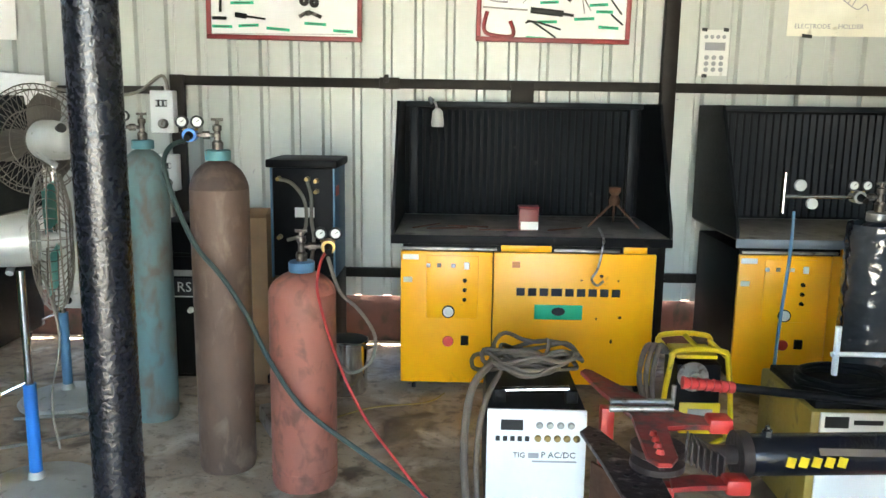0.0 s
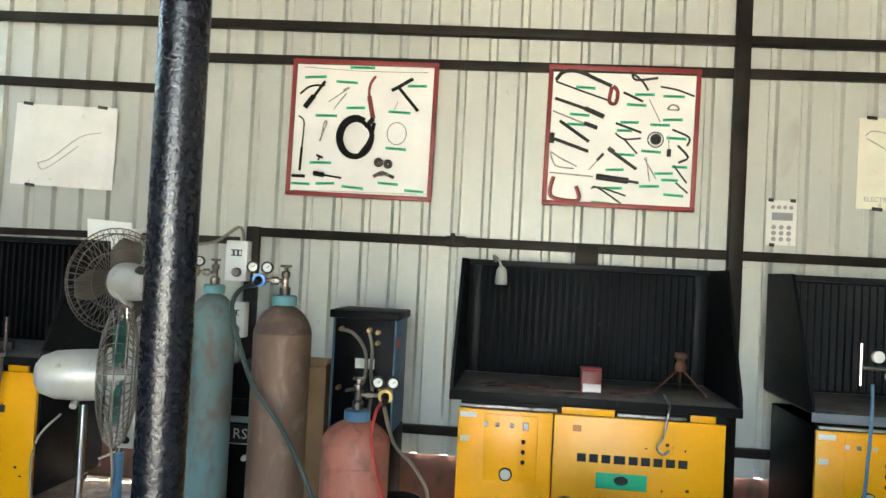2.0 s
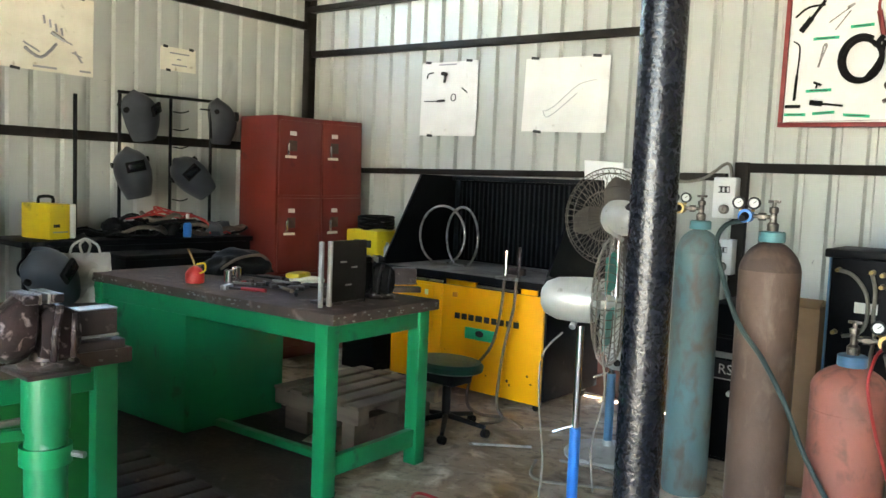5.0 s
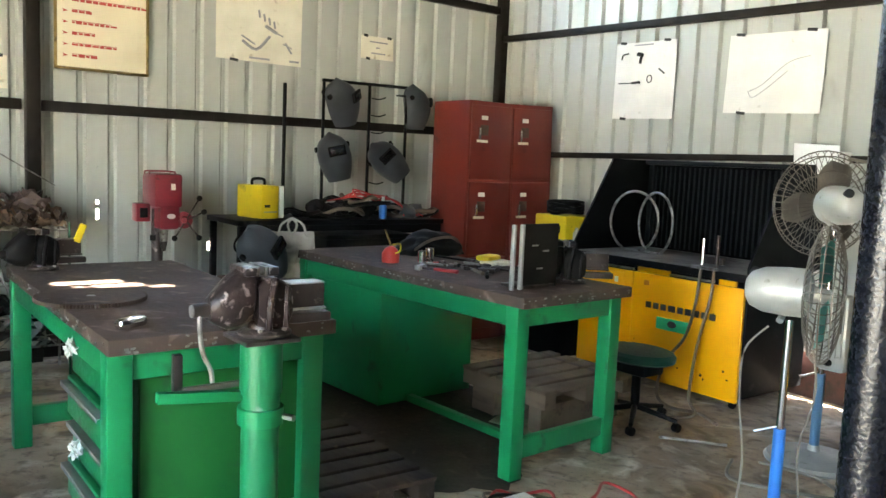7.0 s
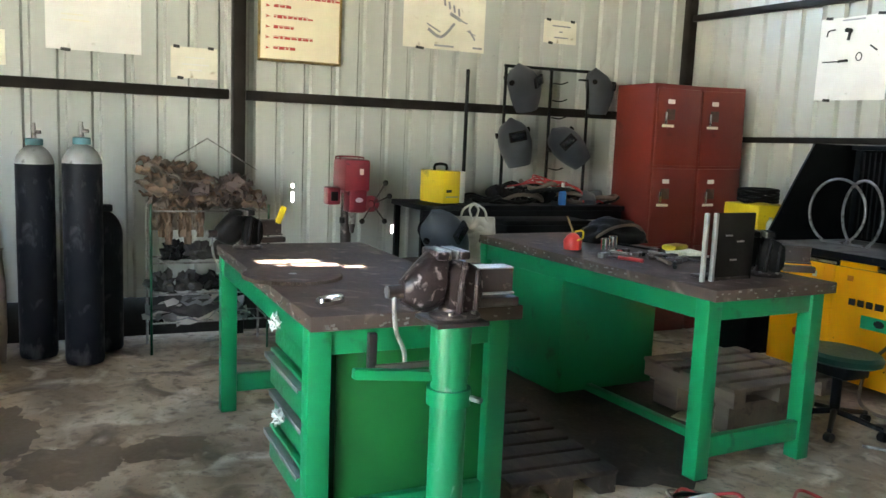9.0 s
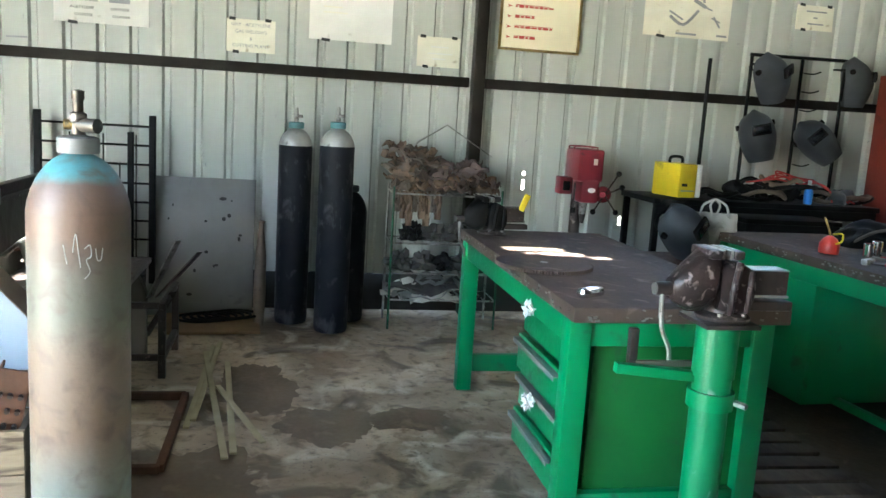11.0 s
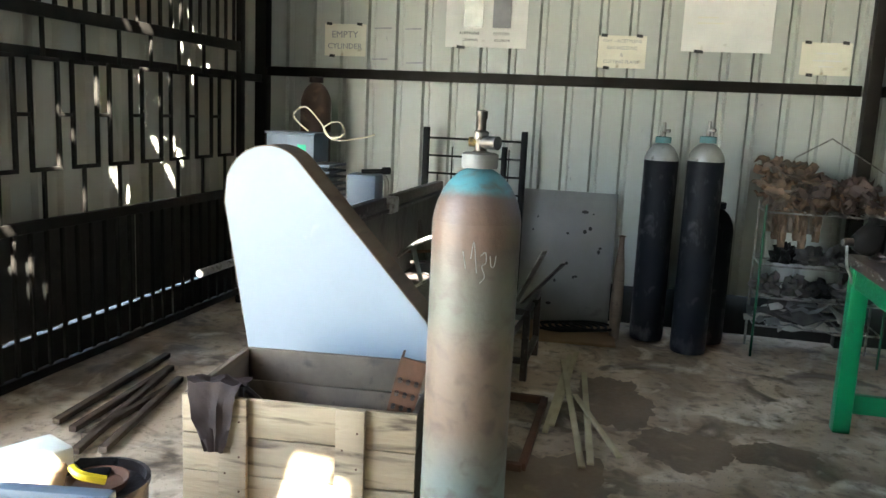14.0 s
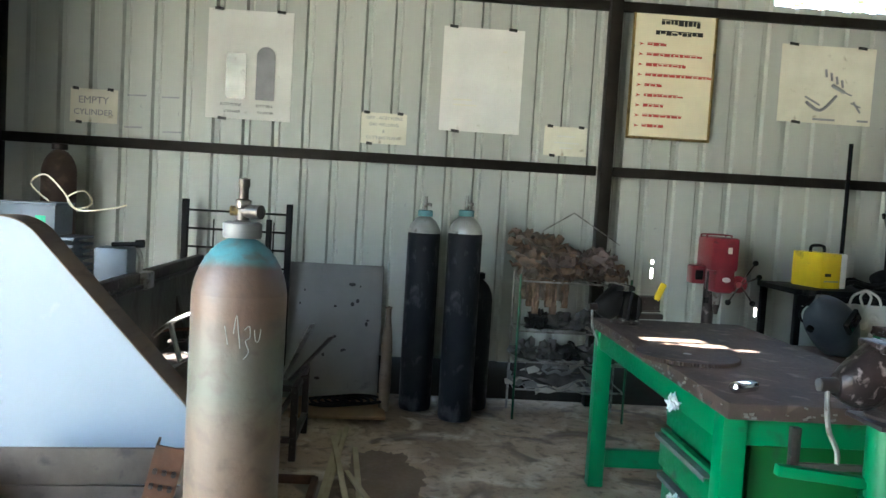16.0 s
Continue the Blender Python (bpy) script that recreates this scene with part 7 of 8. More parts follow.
bars(th, [(0.10, 0.28, 0.20), (0.10, 0.24, 0.24), (0.46, 0.49, 0.62)], "paper_old", h=0.01)
th = paper("poster", west(2.205, 2.315), 0.755, 0.60, "paper_old", "old white poster with a drawing of tools")
drawn(th, [(0.012, [(0.22, 0.16), (0.34, 0.10), (0.46, 0.22)]), (0.007, [(0.21, 0.20), (0.33, 0.14)]), (0.014, [(0.42, 0.30), (0.52, 0.25)]), (0.006, [(0.52, 0.25), (0.58, 0.23)]), (0.005, [(0.58, 0.17), (0.66, 0.14)]), (0.008, [(0.60, 0.18), (0.66, 0.10)])]
      + [(0.009, [(0.36 + 0.045 * k, 0.42 - 0.025 * k), (0.37 + 0.045 * k, 0.36 - 0.025 * k)]) for k in range(4)], "ink_grey")
bars(th, [(0.28, 0.46, 0.03), (0.64, 0.73, 0.035)], "ink_grey", h=0.016)
th = paper("notice", west(-3.205, 1.965), 0.35, 0.25, "paper_old", "white paper notice taped to the ribbed wall", 0.008, "notice")
words("notice_text", "EMPTY", 0.075, "ink_grey", th, Matrix.Translation((0.175, -0.016, 0.165)) @ UPRIGHT)
words("notice_text", "CYLINDER", 0.062, "ink_grey", th, Matrix.Translation((0.175, -0.016, 0.075)) @ UPRIGHT)
th = paper("notice", west(-1.030, 1.94), 0.35, 0.235, "paper_old", "white paper notice taped to the ribbed wall", 0.008, "notice")
for k, t in enumerate(("OXY - ACETYLENE", "GAS WELDING", "&", "CUTTING PLANT")):
    words("notice_text", t, 0.034, "ink_grey", th, Matrix.Translation((0.175, -0.016, 0.195 - 0.05 * k)) @ UPRIGHT)
th = paper("notice", west(0.385, 1.935), 0.335, 0.225, "paper_old", "small blank yellowed notice on the wall", 0.008, "notice")
bars(th, [(0.10, 0.24, 0.15), (0.08, 0.27, 0.10), (0.12, 0.22, 0.06)], "paper", h=0.01)
th = paper("notice", west(3.555, 2.465), 0.345, 0.20, "paper_old", "small yellowed notice taped on the wall", 0.008, "notice")
bars(th, [(0.08, 0.27, 0.15), (0.15, 0.19, 0.10), (0.10, 0.25, 0.05)], "ink_grey", h=0.012)
for y, z, L in ((-2.72, 2.19, 0.14), (-2.47, 2.19, 0.13), (-2.74, 1.95, 0.13), (-2.45, 1.93, 0.14)):
    solid("tape_strip", box(B(), (0, 0, 0), (0.003, L, 0.012)), "ink_grey", "old grey strip of tape on the wall", "tape", pose(WX + 0.029, y, z, 2), "tape strips")
# ---- welding masks on a wall rack ----
mr = thing("mask_rack", pose(0, 0, 0), "black steel rack of rods fixed to the west wall", "rack")
part("top_bar", rod(B(), (-6.42, 3.10, 2.215), (-6.42, 4.0, 2.225), 0.014, n=10), "black", mr)
for y in (3.12, 3.58, 3.98):
    part("upright", rod(B(), (-6.43, y, 1.12), (-6.43, y, 2.22), 0.014, n=10), "black", mr)
for k in range(6):
    part("hook", tube(B(), [(-6.42, 3.60, 1.35 + 0.15 * k), (-6.34, 3.63, 1.34 + 0.15 * k), (-6.31, 3.68, 1.36 + 0.15 * k)], 0.006, 6), "black", mr)
solid("wall_pole", rod(B(), (-6.44, 2.76, 0.0), (-6.44, 2.76, 2.16), 0.016, n=10), "black", "thin black pole standing against the wall", "pole")


def mask(m, label):
    mk = thing("welding_mask", m, label, "welding mask", "welding masks")
    b = B()
    nu, nv = 24, 18
    vs = []
    for j in range(nv + 1):
        v = -1 + 2 * j / nv
        z = 0.172 * v
        f = (1 - max(0, v) ** 2.6 * 0.97) ** 0.5 if v > 0 else 1 - 0.34 * (-v) ** 1.6
        vs.append([b.verts.new((0.150 * f * math.cos(radians(a)) - (0.03 if v > 0 else 0.0) * v, 0.124 * f * math.sin(radians(a)), z + (0.02 * math.cos(radians(a)) if v > 0.9 else 0))) for a in (-112 + 224 * i / nu for i in range(nu + 1))])
    for j in range(nv):
        for i in range(nu):
            b.faces.new((vs[j][i], vs[j][i + 1], vs[j + 1][i + 1], vs[j + 1][i]))
    b.faces.new(vs[nv])
    bmesh.ops.solidify(b, geom=b.faces[:], thickness=0.005)
    part("shell", b, "mask", mk)
    for y in (-0.121, 0.121):
        part("pivot_knob", rod(B(), (-0.02, y - 0.009, 0.08), (-0.02, y + 0.009, 0.08), 0.02, n=14), "rubber", mk)
    part("window_frame", box(B(), (0.142, 0, 0.05), (0.022, 0.13, 0.075), 0.006), "rubber", mk)
    part("dark_glass", box(B(), (0.155, 0, 0.05), (0.006, 0.10, 0.048), 0.002), "black_gloss", mk)
    part("headband", tube(B(), [(0.0, -0.11, 0.08), (-0.09, -0.08, 0.09), (-0.13, 0, 0.09), (-0.09, 0.08, 0.09), (0, 0.11, 0.08)], 0.007, 6), "rubber", mk)
    return mk


mask(pose(-6.28, 3.20, 2.03) @ rot("Z", 35) @ rot("X", 24) @ Matrix.Scale(1.12, 4), "dark grey welding mask hanging on the rack")
mask(pose(-6.30, 3.96, 2.04) @ rot("Z", 62) @ rot("X", 4) @ Matrix.Scale(1.12, 4), "dark grey welding mask hanging sideways on the rack")
mask(pose(-6.28, 3.16, 1.56) @ rot("Z", -18) @ rot("X", 14) @ Matrix.Scale(1.15, 4), "dark grey welding mask with window, hung on the rack")
mask(pose(-6.28, 3.70, 1.55) @ rot("Z", -20) @ rot("X", 46) @ Matrix.Scale(1.12, 4), "dark grey welding mask hung tilted on the rack")
# low stand with mask and bag between the benches
ls = thing("low_stand", pose(-5.16, 2.02, 0), "small dark stand hidden between the benches", "stand")
part("top", box(B(), (0, 0, 0.725), (0.42, 0.50, 0.03), 0.004), "bench_top", ls)
for x in (-0.18, 0.18):
    for y in (-0.22, 0.22):
        part("leg", box(B(), (x, y, 0.355), (0.035, 0.035, 0.71), 0.003), "black", ls)
mask(pose(-5.03, 1.93, 0.93) @ rot("Z", 30) @ rot("X", 42) @ Matrix.Scale(1.12, 4), "blue-grey welding mask resting face up on the stand")
bg = thing("cloth_bag", pose(-5.14, 2.20, 0.74, 0, 0, -22), "dirty white cloth bag with knotted handles", "bag")
b = B()
bmesh.ops.create_grid(b, x_segments=22, y_segments=22, size=0.5)
for v in b.verts:
    u, w = v.co.x, v.co.y
    v.co = Vector((0.05 * (1 - (2 * u) ** 4) * (0.6 + 0.8 * (0.5 - w)) + 0.03 * noise.noise(Vector((u * 6, w * 6, 2))), u * (0.30 + 0.05 * (0.5 - w)), 0.155 + w * 0.31 + 0.02 * noise.noise(Vector((u * 4, 1, 5)))))
bmesh.ops.solidify(b, geom=b.faces[:], thickness=0.05)
part("sack", b, "sack", bg)
for y0 in (-0.05, 0.05):
    part("handle", tube(B(), [(0.03, y0 - 0.04, 0.29), (0.03, y0 - 0.02, 0.36), (0.02, 0.0, 0.40), (0.03, y0 + 0.02, 0.36), (0.03, y0 + 0.04, 0.29)], 0.008, 7), "sack", bg)

# ---- black shelf table along the west wall ----
bt = thing("steel_shelf_table", pose(-6.12, 2.10, 0), "black steel table along the wall, heaped with cables", "table")
part("tabletop", box(B(), (0, 0.95, 1.045), (0.62, 1.90, 0.04), 0.004), "black", bt)
part("apron", box(B(), (0.29, 0.95, 0.99), (0.02, 1.86, 0.08), 0.003), "black", bt)
part("shelf", box(B(), (0, 0.95, 0.45), (0.56, 1.84, 0.025), 0.003), "black", bt)
for x in (-0.27, 0.27):
    for y in (0.04, 0.95, 1.86):
        part("leg", box(B(), (x, y, 0.515), (0.045, 0.045, 1.03), 0.003), "black", bt)
yw = thing("portable_inverter", pose(-6.02, 2.40, 1.065, 0, 0, 12), "yellow portable inverter welder with white label", "welder")
part("case", box(B(), (-0.08, 0.0, 0.13), (0.32, 0.165, 0.255), 0.01), "yellow2", yw)
part("end_cap", box(B(), (-0.08, 0.115, 0.13), (0.30, 0.05, 0.25), 0.008), "white", yw)
part("logo_bar", box(B(), (0.083, -0.03, 0.10), (0.004, 0.05, 0.022)), "ink", yw)
part("print_bar", box(B(), (0.083, 0.0, 0.055), (0.004, 0.12, 0.01)), "ink_grey", yw)
part("handle", tube(B(), [(-0.08, -0.06, 0.25), (-0.08, -0.05, 0.30), (-0.08, 0.05, 0.30), (-0.08, 0.06, 0.25)], 0.012, 7), "rubber", yw)
rc = random.Random(21)
for k in range(16):
    cy = 2.75 + 0.075 * k + rc.uniform(-0.05, 0.05)
    cx = -6.10 + rc.uniform(-0.12, 0.10)
    a, c2 = rc.uniform(0.08, 0.17), rc.uniform(0.12, 0.26)
    z = 1.08 + rc.uniform(0, 0.16) * (1 - abs(k - 7) / 12)
    solid("heaped_cable", tube(B(), [(cx + a * math.cos(i * 0.8 + k), cy + c2 * math.sin(i * 0.8 + k), max(1.08, z + 0.03 * math.sin(i * 2 + k))) for i in range(8)], rc.uniform(0.012, 0.02), 7, 3, True), ("rubber", "rubber", "cable_tan")[k % 3], "black cable coil heaped on the table", "cable", group="heaped cables")
for k in range(5):
    solid("red_cable", tube(B(), [(-6.10 + 0.03 * k, 3.00 + 0.05 * k, 1.20 + 0.012 * k), (-6.02, 3.20 + 0.03 * (k % 2), 1.24 + 0.016 * k), (-6.05 + 0.02 * k, 3.36, 1.22 + 0.02 * ((k * 2) % 3)), (-6.02, 3.5 + 0.03 * k, 1.25 - 0.01 * k), (-5.98, 3.66, 1.17), (-5.92, 3.85 - 0.05 * k, 1.085)], 0.007, 6), "hose_red", "thin red cable draped over the heap", "cable", group="red cables")
for k, (x, y) in enumerate(((-6.05, 2.9), (-6.1, 3.35), (-6.0, 3.75), (-6.12, 3.1))):
    b = B()
    bmesh.ops.create_icosphere(b, subdivisions=3, radius=0.13)
    for v in b.verts:
        v.co *= 0.7 + 0.7 * noise.noise(v.co * 9 + Vector((k, 0, 0)))
        v.co.z = max(-0.0, v.co.z + 0.04)
    solid("crumpled_glove", b, "rubber" if k != 2 else "mask", "crumpled black welding gloves in the heap", "gloves", pose(x, y, 1.066), "glove heaps")
bo = thing("spray_bottle", pose(-5.90, 3.42, 1.066), "small blue plastic bottle with a white cap", "bottle")
part("bottle", lathe(B(), [(0, 0), (0.03, 0), (0.033, 0.01), (0.033, 0.10), (0.015, 0.13), (0.015, 0.14), (0, 0.14)], n=20), "blue", bo)
part("cap", rod(B(), (0, 0, 0.14), (0, 0, 0.185), 0.014, n=14), "white", bo)
sk = thing("black_crate", pose(-5.62, 2.72, 0), "dark steel tool chest in front of the table", "chest")
part("chest", box(B(), (0, 0.30, 0.48), (0.34, 0.75, 0.94), 0.008), "black", sk)
part("lid", box(B(), (0, 0.30, 0.965), (0.36, 0.77, 0.035), 0.006), "rubber", sk)

# ---- pillar drill ----
dp = thing("pillar_drill", pose(-6.16, 1.64, 0), "red pillar drill with black-knobbed feed levers", "drill")
part("base", box(B(), (0.05, 0, 0.04), (0.46, 0.30, 0.08), 0.012), "cast", dp)
part("column", rod(B(), (-0.05, 0, 0.08), (-0.05, 0, 1.30), 0.042), "cast", dp)
part("table", lathe(B(), [(0, 0.70), (0.15, 0.70), (0.155, 0.71), (0.155, 0.735), (0, 0.735)], Matrix.Translation((0.10, 0, 0)), 28), "cast", dp)
b = box(B(), (0.06, 0.0, 1.27), (0.30, 0.20, 0.24), 0.02)
part("belt_cover", b, "drill_red", dp, "boxy dark red belt cover")
part("head", box(B(), (0.10, 0.01, 1.09), (0.22, 0.15, 0.20), 0.03), "drill_red", dp)
part("badge", lathe(B(), [(0, 0.004), (0.03, 0.004), (0.03, 0)], Matrix.Translation((0.213, 0.015, 1.09)) @ rot("Y", 90) @ Matrix.Diagonal((0.6, 1, 1, 1)), 18), "white", dp)
part("cover_mark", box(B(), (0.2115, 0.03, 1.30), (0.003, 0.03, 0.045)), "paper_old", dp)
part("switch_box", box(B(), (0.06, -0.15, 1.11), (0.12, 0.10, 0.13), 0.012), "drill_red", dp)
part("switch", box(B(), (0.125, -0.15, 1.11), (0.02, 0.055, 0.07), 0.006), "rubber", dp)
part("depth_stop", rod(B(), (0.12, -0.085, 1.14), (0.12, -0.085, 0.92), 0.008, n=8), "cast", dp)
part("stop_knob", rod(B(), (0.12, -0.085, 0.95), (0.12, -0.085, 0.91), 0.02, n=12), "rubber", dp)
hub = part("feed_hub", lathe(B(), [(0, 0.05), (0.022, 0.05), (0.03, 0.035), (0.045, 0.03), (0.062, 0.024), (0.062, 0), (0, 0)], Matrix.Translation((0.16, 0.125, 1.06)) @ rot("Z", -18) @ rot("Y", 90), 26), "drill_red", dp, "ribbed round feed hub")
for dy, dz in ((0.10, 0.16), (0.135, 0.06), (0.10, -0.13), (-0.08, -0.13)):
    e = (0.20, 0.125 + dy, 1.06 + dz)
    lv = part("lever", rod(B(), (0.20, 0.125, 1.06), e, 0.006, n=8), "cast", hub)
    bb = B()
    bmesh.ops.create_uvsphere(bb, u_segments=12, v_segments=8, radius=0.021, matrix=Matrix.Translation(e))
    part("knob", bb, "rubber", dp)
for x in (-0.02, 0.09):
    part("top_rail", tube(B(), [(x, -0.10, 1.385), (x, -0.09, 1.405), (x, 0.07, 1.405), (x, 0.08, 1.385)], 0.006, 6), "drill_red", dp)
part("quill", rod(B(), (0.10, 0.0, 0.99), (0.10, 0, 0.90), 0.032, 0.026), "steel", dp)
part("chuck", rod(B(), (0.10, 0.0, 0.90), (0.10, 0, 0.83), 0.026, 0.014), "cast", dp)

# ---- wire rack with gloves and papers ----
rk = thing("wire_rack", pose(-6.32, 0.19, 0), "thin green-grey wire rack stuffed with gloves and papers", "rack")
for x in (0.0, 0.32):
    for y in (0.0, 0.80):
        part("upright", rod(B(), (x, y, 0), (x, y, 1.05), 0.009, n=8), "green_dark" if x else "steel", rk)
for z in (0.22, 0.42, 0.64, 1.0):
    sf = part("shelf_frame", tube(B(), [(0, 0, z), (0.32, 0, z), (0.32, 0.8, z), (0, 0.8, z)], 0.007, 6, 1, True), "steel", rk)
    for k in range(1, 9):
        part("shelf_wire", rod(B(), (0.0, 0.09 * k, z), (0.32, 0.09 * k, z), 0.0035, n=6), "steel", sf)
part("back_wire", tube(B(), [(0.0, 0.05, 1.05), (0.0, 0.2, 1.36), (0.0, 0.42, 1.50), (0.0, 0.78, 1.28), (0.0, 0.5, 1.16)], 0.006, 6, 1), "steel", rk)
rg_ = random.Random(5)


def floppy(m, L, W, material, label, name, category, group, curl=0.05, seed=0):
    b = B()
    n1, n2 = 8, 5
    vs = [[b.verts.new((L * (i / n1 - 0.5), W * (j / n2 - 0.5) * (1 - 0.3 * abs(i / n1 - 0.5)), curl * noise.noise(Vector((i * 0.5, j * 0.6, seed * 3.1))))) for i in range(n1 + 1)] for j in range(n2 + 1)]
    for j in range(n2):
        for i in range(n1):
            b.faces.new((vs[j][i], vs[j][i + 1], vs[j + 1][i + 1], vs[j + 1][i]))
    lo = [[b.verts.new(v.co - Vector((0, 0, 0.012 if category != "paper" else 0.003))) for v in r] for r in vs]
    for j in range(n2):
        for i in range(n1):
            b.faces.new((lo[j][i], lo[j + 1][i], lo[j + 1][i + 1], lo[j][i + 1]))
    for i in range(n1):
        for j in (0, n2):
            b.faces.new((vs[j][i], vs[j][i + 1], lo[j][i + 1], lo[j][i]))
    for j in range(n2):
        for i in (0, n1):
            b.faces.new((vs[j][i], vs[j + 1][i], lo[j + 1][i], lo[j][i]))
    return solid(name, b, material, label, category, m, group)


for k in range(58):
    y = 0.22 + 0.22 * rg_.random() if k < 30 else 0.45 + 0.48 * rg_.random()
    z = 1.03 + 0.0105 * k if k < 30 else 1.02 + 0.008 * (k - 30)
    floppy(Matrix.Translation((-6.17 + rg_.uniform(-0.08, 0.08), y, z)) @ Euler((rg_.uniform(-0.5, 0.5), rg_.uniform(-0.35, 0.35), rg_.uniform(0, 3.1))).to_matrix().to_4x4(), rg_.uniform(0.15, 0.29), rg_.uniform(0.045, 0.11), ("leather" if k % 3 else "cable_tan") if k < 30 else ("scrap" if k % 3 else "leather"), "crumpled brown leather welding glove on the rack", "leather_glove", "glove", "leather gloves", 0.07, k)
for k in range(8):
    floppy(Matrix.Translation((-6.01, 0.22 + 0.042 * k, 0.95 - 0.03 * (k % 3))) @ Euler((0.1, 1.45, rg_.uniform(-0.3, 0.3))).to_matrix().to_4x4(), 0.16 + 0.04 * (k % 3), 0.055, "leather" if k % 3 else "cable_tan", "brown leather glove hanging over the rack edge", "leather_glove", "glove", "leather gloves", 0.05, k + 40)
for k in range(12):
    floppy(Matrix.Translation((-6.14 + rg_.uniform(-0.05, 0.07), 0.58 + rg_.uniform(-0.12, 0.12), 0.235 + 0.011 * k)) @ Euler((rg_.uniform(-0.08, 0.08), rg_.uniform(-0.1, 0.1), 1.57 + rg_.uniform(-0.3, 0.3))).to_matrix().to_4x4(), rg_.uniform(0.4, 0.7), rg_.uniform(0.14, 0.3), ("sack", "cloth_grey", "plate_grey")[k % 3], "grey crumpled sheet in the stack on the rack", "paper_sheet", "paper", "papers on rack", 0.10, k + 80)
for k in range(9):
    z0 = (0.43, 0.65)[k % 2]
    b = B()
    bmesh.ops.create_icosphere(b, subdivisions=3, radius=0.10)
    for v in b.verts:
        v.co *= 0.55 + 1.3 * abs(noise.noise(v.co * 19 + Vector((k * 2, 0, 0))))
        v.co.z = max(0, v.co.z + 0.035)
    solid("dirty_rag", b, ("cloth_grey", "rubber", "cloth_grey")[k % 3], "grey crumpled rag stuffed on the rack shelf", "rag", pose(-6.14, 0.28 + 0.08 * k, z0), "rags on rack")

# ---- leaning sheet, grid frame, scrap along the west wall ----
gs = solid("grey_sheet", box(B(), (0, 0, 0.51), (0.012, 0.76, 1.02), 0.003), "plate_grey", "scuffed grey steel sheet leaning on the wall", "steel sheet", pose(-6.30, -1.17, 0.005, 0, -11, 0))
for k in range(14):
    rp_ = random.Random(k)
    part("paint_chip", lathe(B(), [(0, 0.0015), (rp_.uniform(0.006, 0.02), 0.0015), (0.004, 0)], Matrix.Translation((0.006, rp_.uniform(-0.3, 0.3), rp_.uniform(0.55, 0.95) if k < 9 else rp_.uniform(0.1, 0.5))) @ rot("Y", 90) @ Matrix.Diagonal((1, rp_.uniform(0.5, 2), 1, 1)), 6), "ink", gs)
bs_ = thing("wooden_bat", pose(-6.06, -0.735, 0), "worn brown wooden stick leaning against the wall", "stick")
part("shaft", lathe(B(), [(0, 0), (0.035, 0), (0.045, 0.2), (0.04, 0.5), (0.02, 0.68), (0.02, 0.74), (0.03, 0.75), (0, 0.76)], rot("Y", -14), 14), "wood_dark", bs_)
gd = thing("grid_frame", pose(-6.36, -2.27, 0), "black steel grid frame leaning on the wall", "frame")
for y in (0.0, 0.76):
    part("upright", box(B(), (0.0, y, 0.72), (0.045, 0.045, 1.44), 0.004), "black", gd)
part("upright", box(B(), (0.04, 0.62, 0.66), (0.04, 0.04, 1.32), 0.004), "black", gd)
for k in range(9):
    part("bar", rod(B(), (0, 0, 0.28 + 0.135 * k), (0, 0.76, 0.28 + 0.135 * k), 0.008, n=8), "black", gd)
for k in range(6):
    part("bar", rod(B(), (0.008, 0.1 + 0.11 * k, 0.25), (0.008, 0.1 + 0.11 * k, 1.30 if k % 2 else 1.1), 0.005, n=8), "black", gd)
solid("floor_board", box(B(), (0, 0, 0.014), (0.52, 0.66, 0.022), 0.003), "cardboard", "brown board lying flat on the floor", "board", pose(-6.05, -1.06, 0.0, 0, 0, 4))
for k in range(6):
    solid("scrap_cable", tube(B(), [(-6.1 + 0.12 * math.cos(i * 0.9 + k), -1.15 + 0.05 * k + 0.16 * math.sin(i * 0.9 + k), 0.04 + 0.006 * k) for i in range(7)], 0.010, 6, 3, True), "rubber", "black cable coil on the floor board", "cable", group="scrap cables")
for k, (a, c, mm, lab) in enumerate((((-5.10, -1.33, 0.42), (-4.98, -1.16, 0.78), "steel", "pale flat steel bar leaning in the scrap"), ((-5.2, -1.30, 0.40), (-5.05, -1.05, 0.70), "cast", "dark bar leaning in the scrap"), ((-5.0, -1.75, 0.05), (-4.9, -1.40, 0.60), "rust", "rusty angle bar in the scrap heap"), ((-5.4, -1.4, 0.1), (-5.1, -1.2, 0.45), "cast", "dark steel bar in the scrap heap"))):
    a, c = Vector(a), Vector(c)
    solid("scrap_bar", box(B(), (0, 0, 0), (0.045, 0.010, (c - a).length), 0.002), mm, lab, "steel bar", Matrix.Translation((a + c) / 2) @ (c - a).to_track_quat("Z", "Y").to_matrix().to_4x4(), "scrap bars")
sc = thing("scrap_stand", pose(-5.15, -1.45, 0), "low dark steel frame holding scrap bars", "frame")
for x in (-0.3, 0.25):
    for y in (-0.3, 0.22):
        part("leg", box(B(), (x, y, 0.21), (0.04, 0.04, 0.42), 0.003), "cast", sc)
for z in (0.12, 0.42):
    part("rail", box(B(), (-0.02, 0.22, z), (0.6, 0.035, 0.035), 0.003), "cast", sc)
    part("rail", box(B(), (-0.02, -0.30, z), (0.6, 0.035, 0.035), 0.003), "cast", sc)
    part("rail", box(B(), (0.25, -0.04, z), (0.035, 0.5, 0.035), 0.003), "cast", sc)

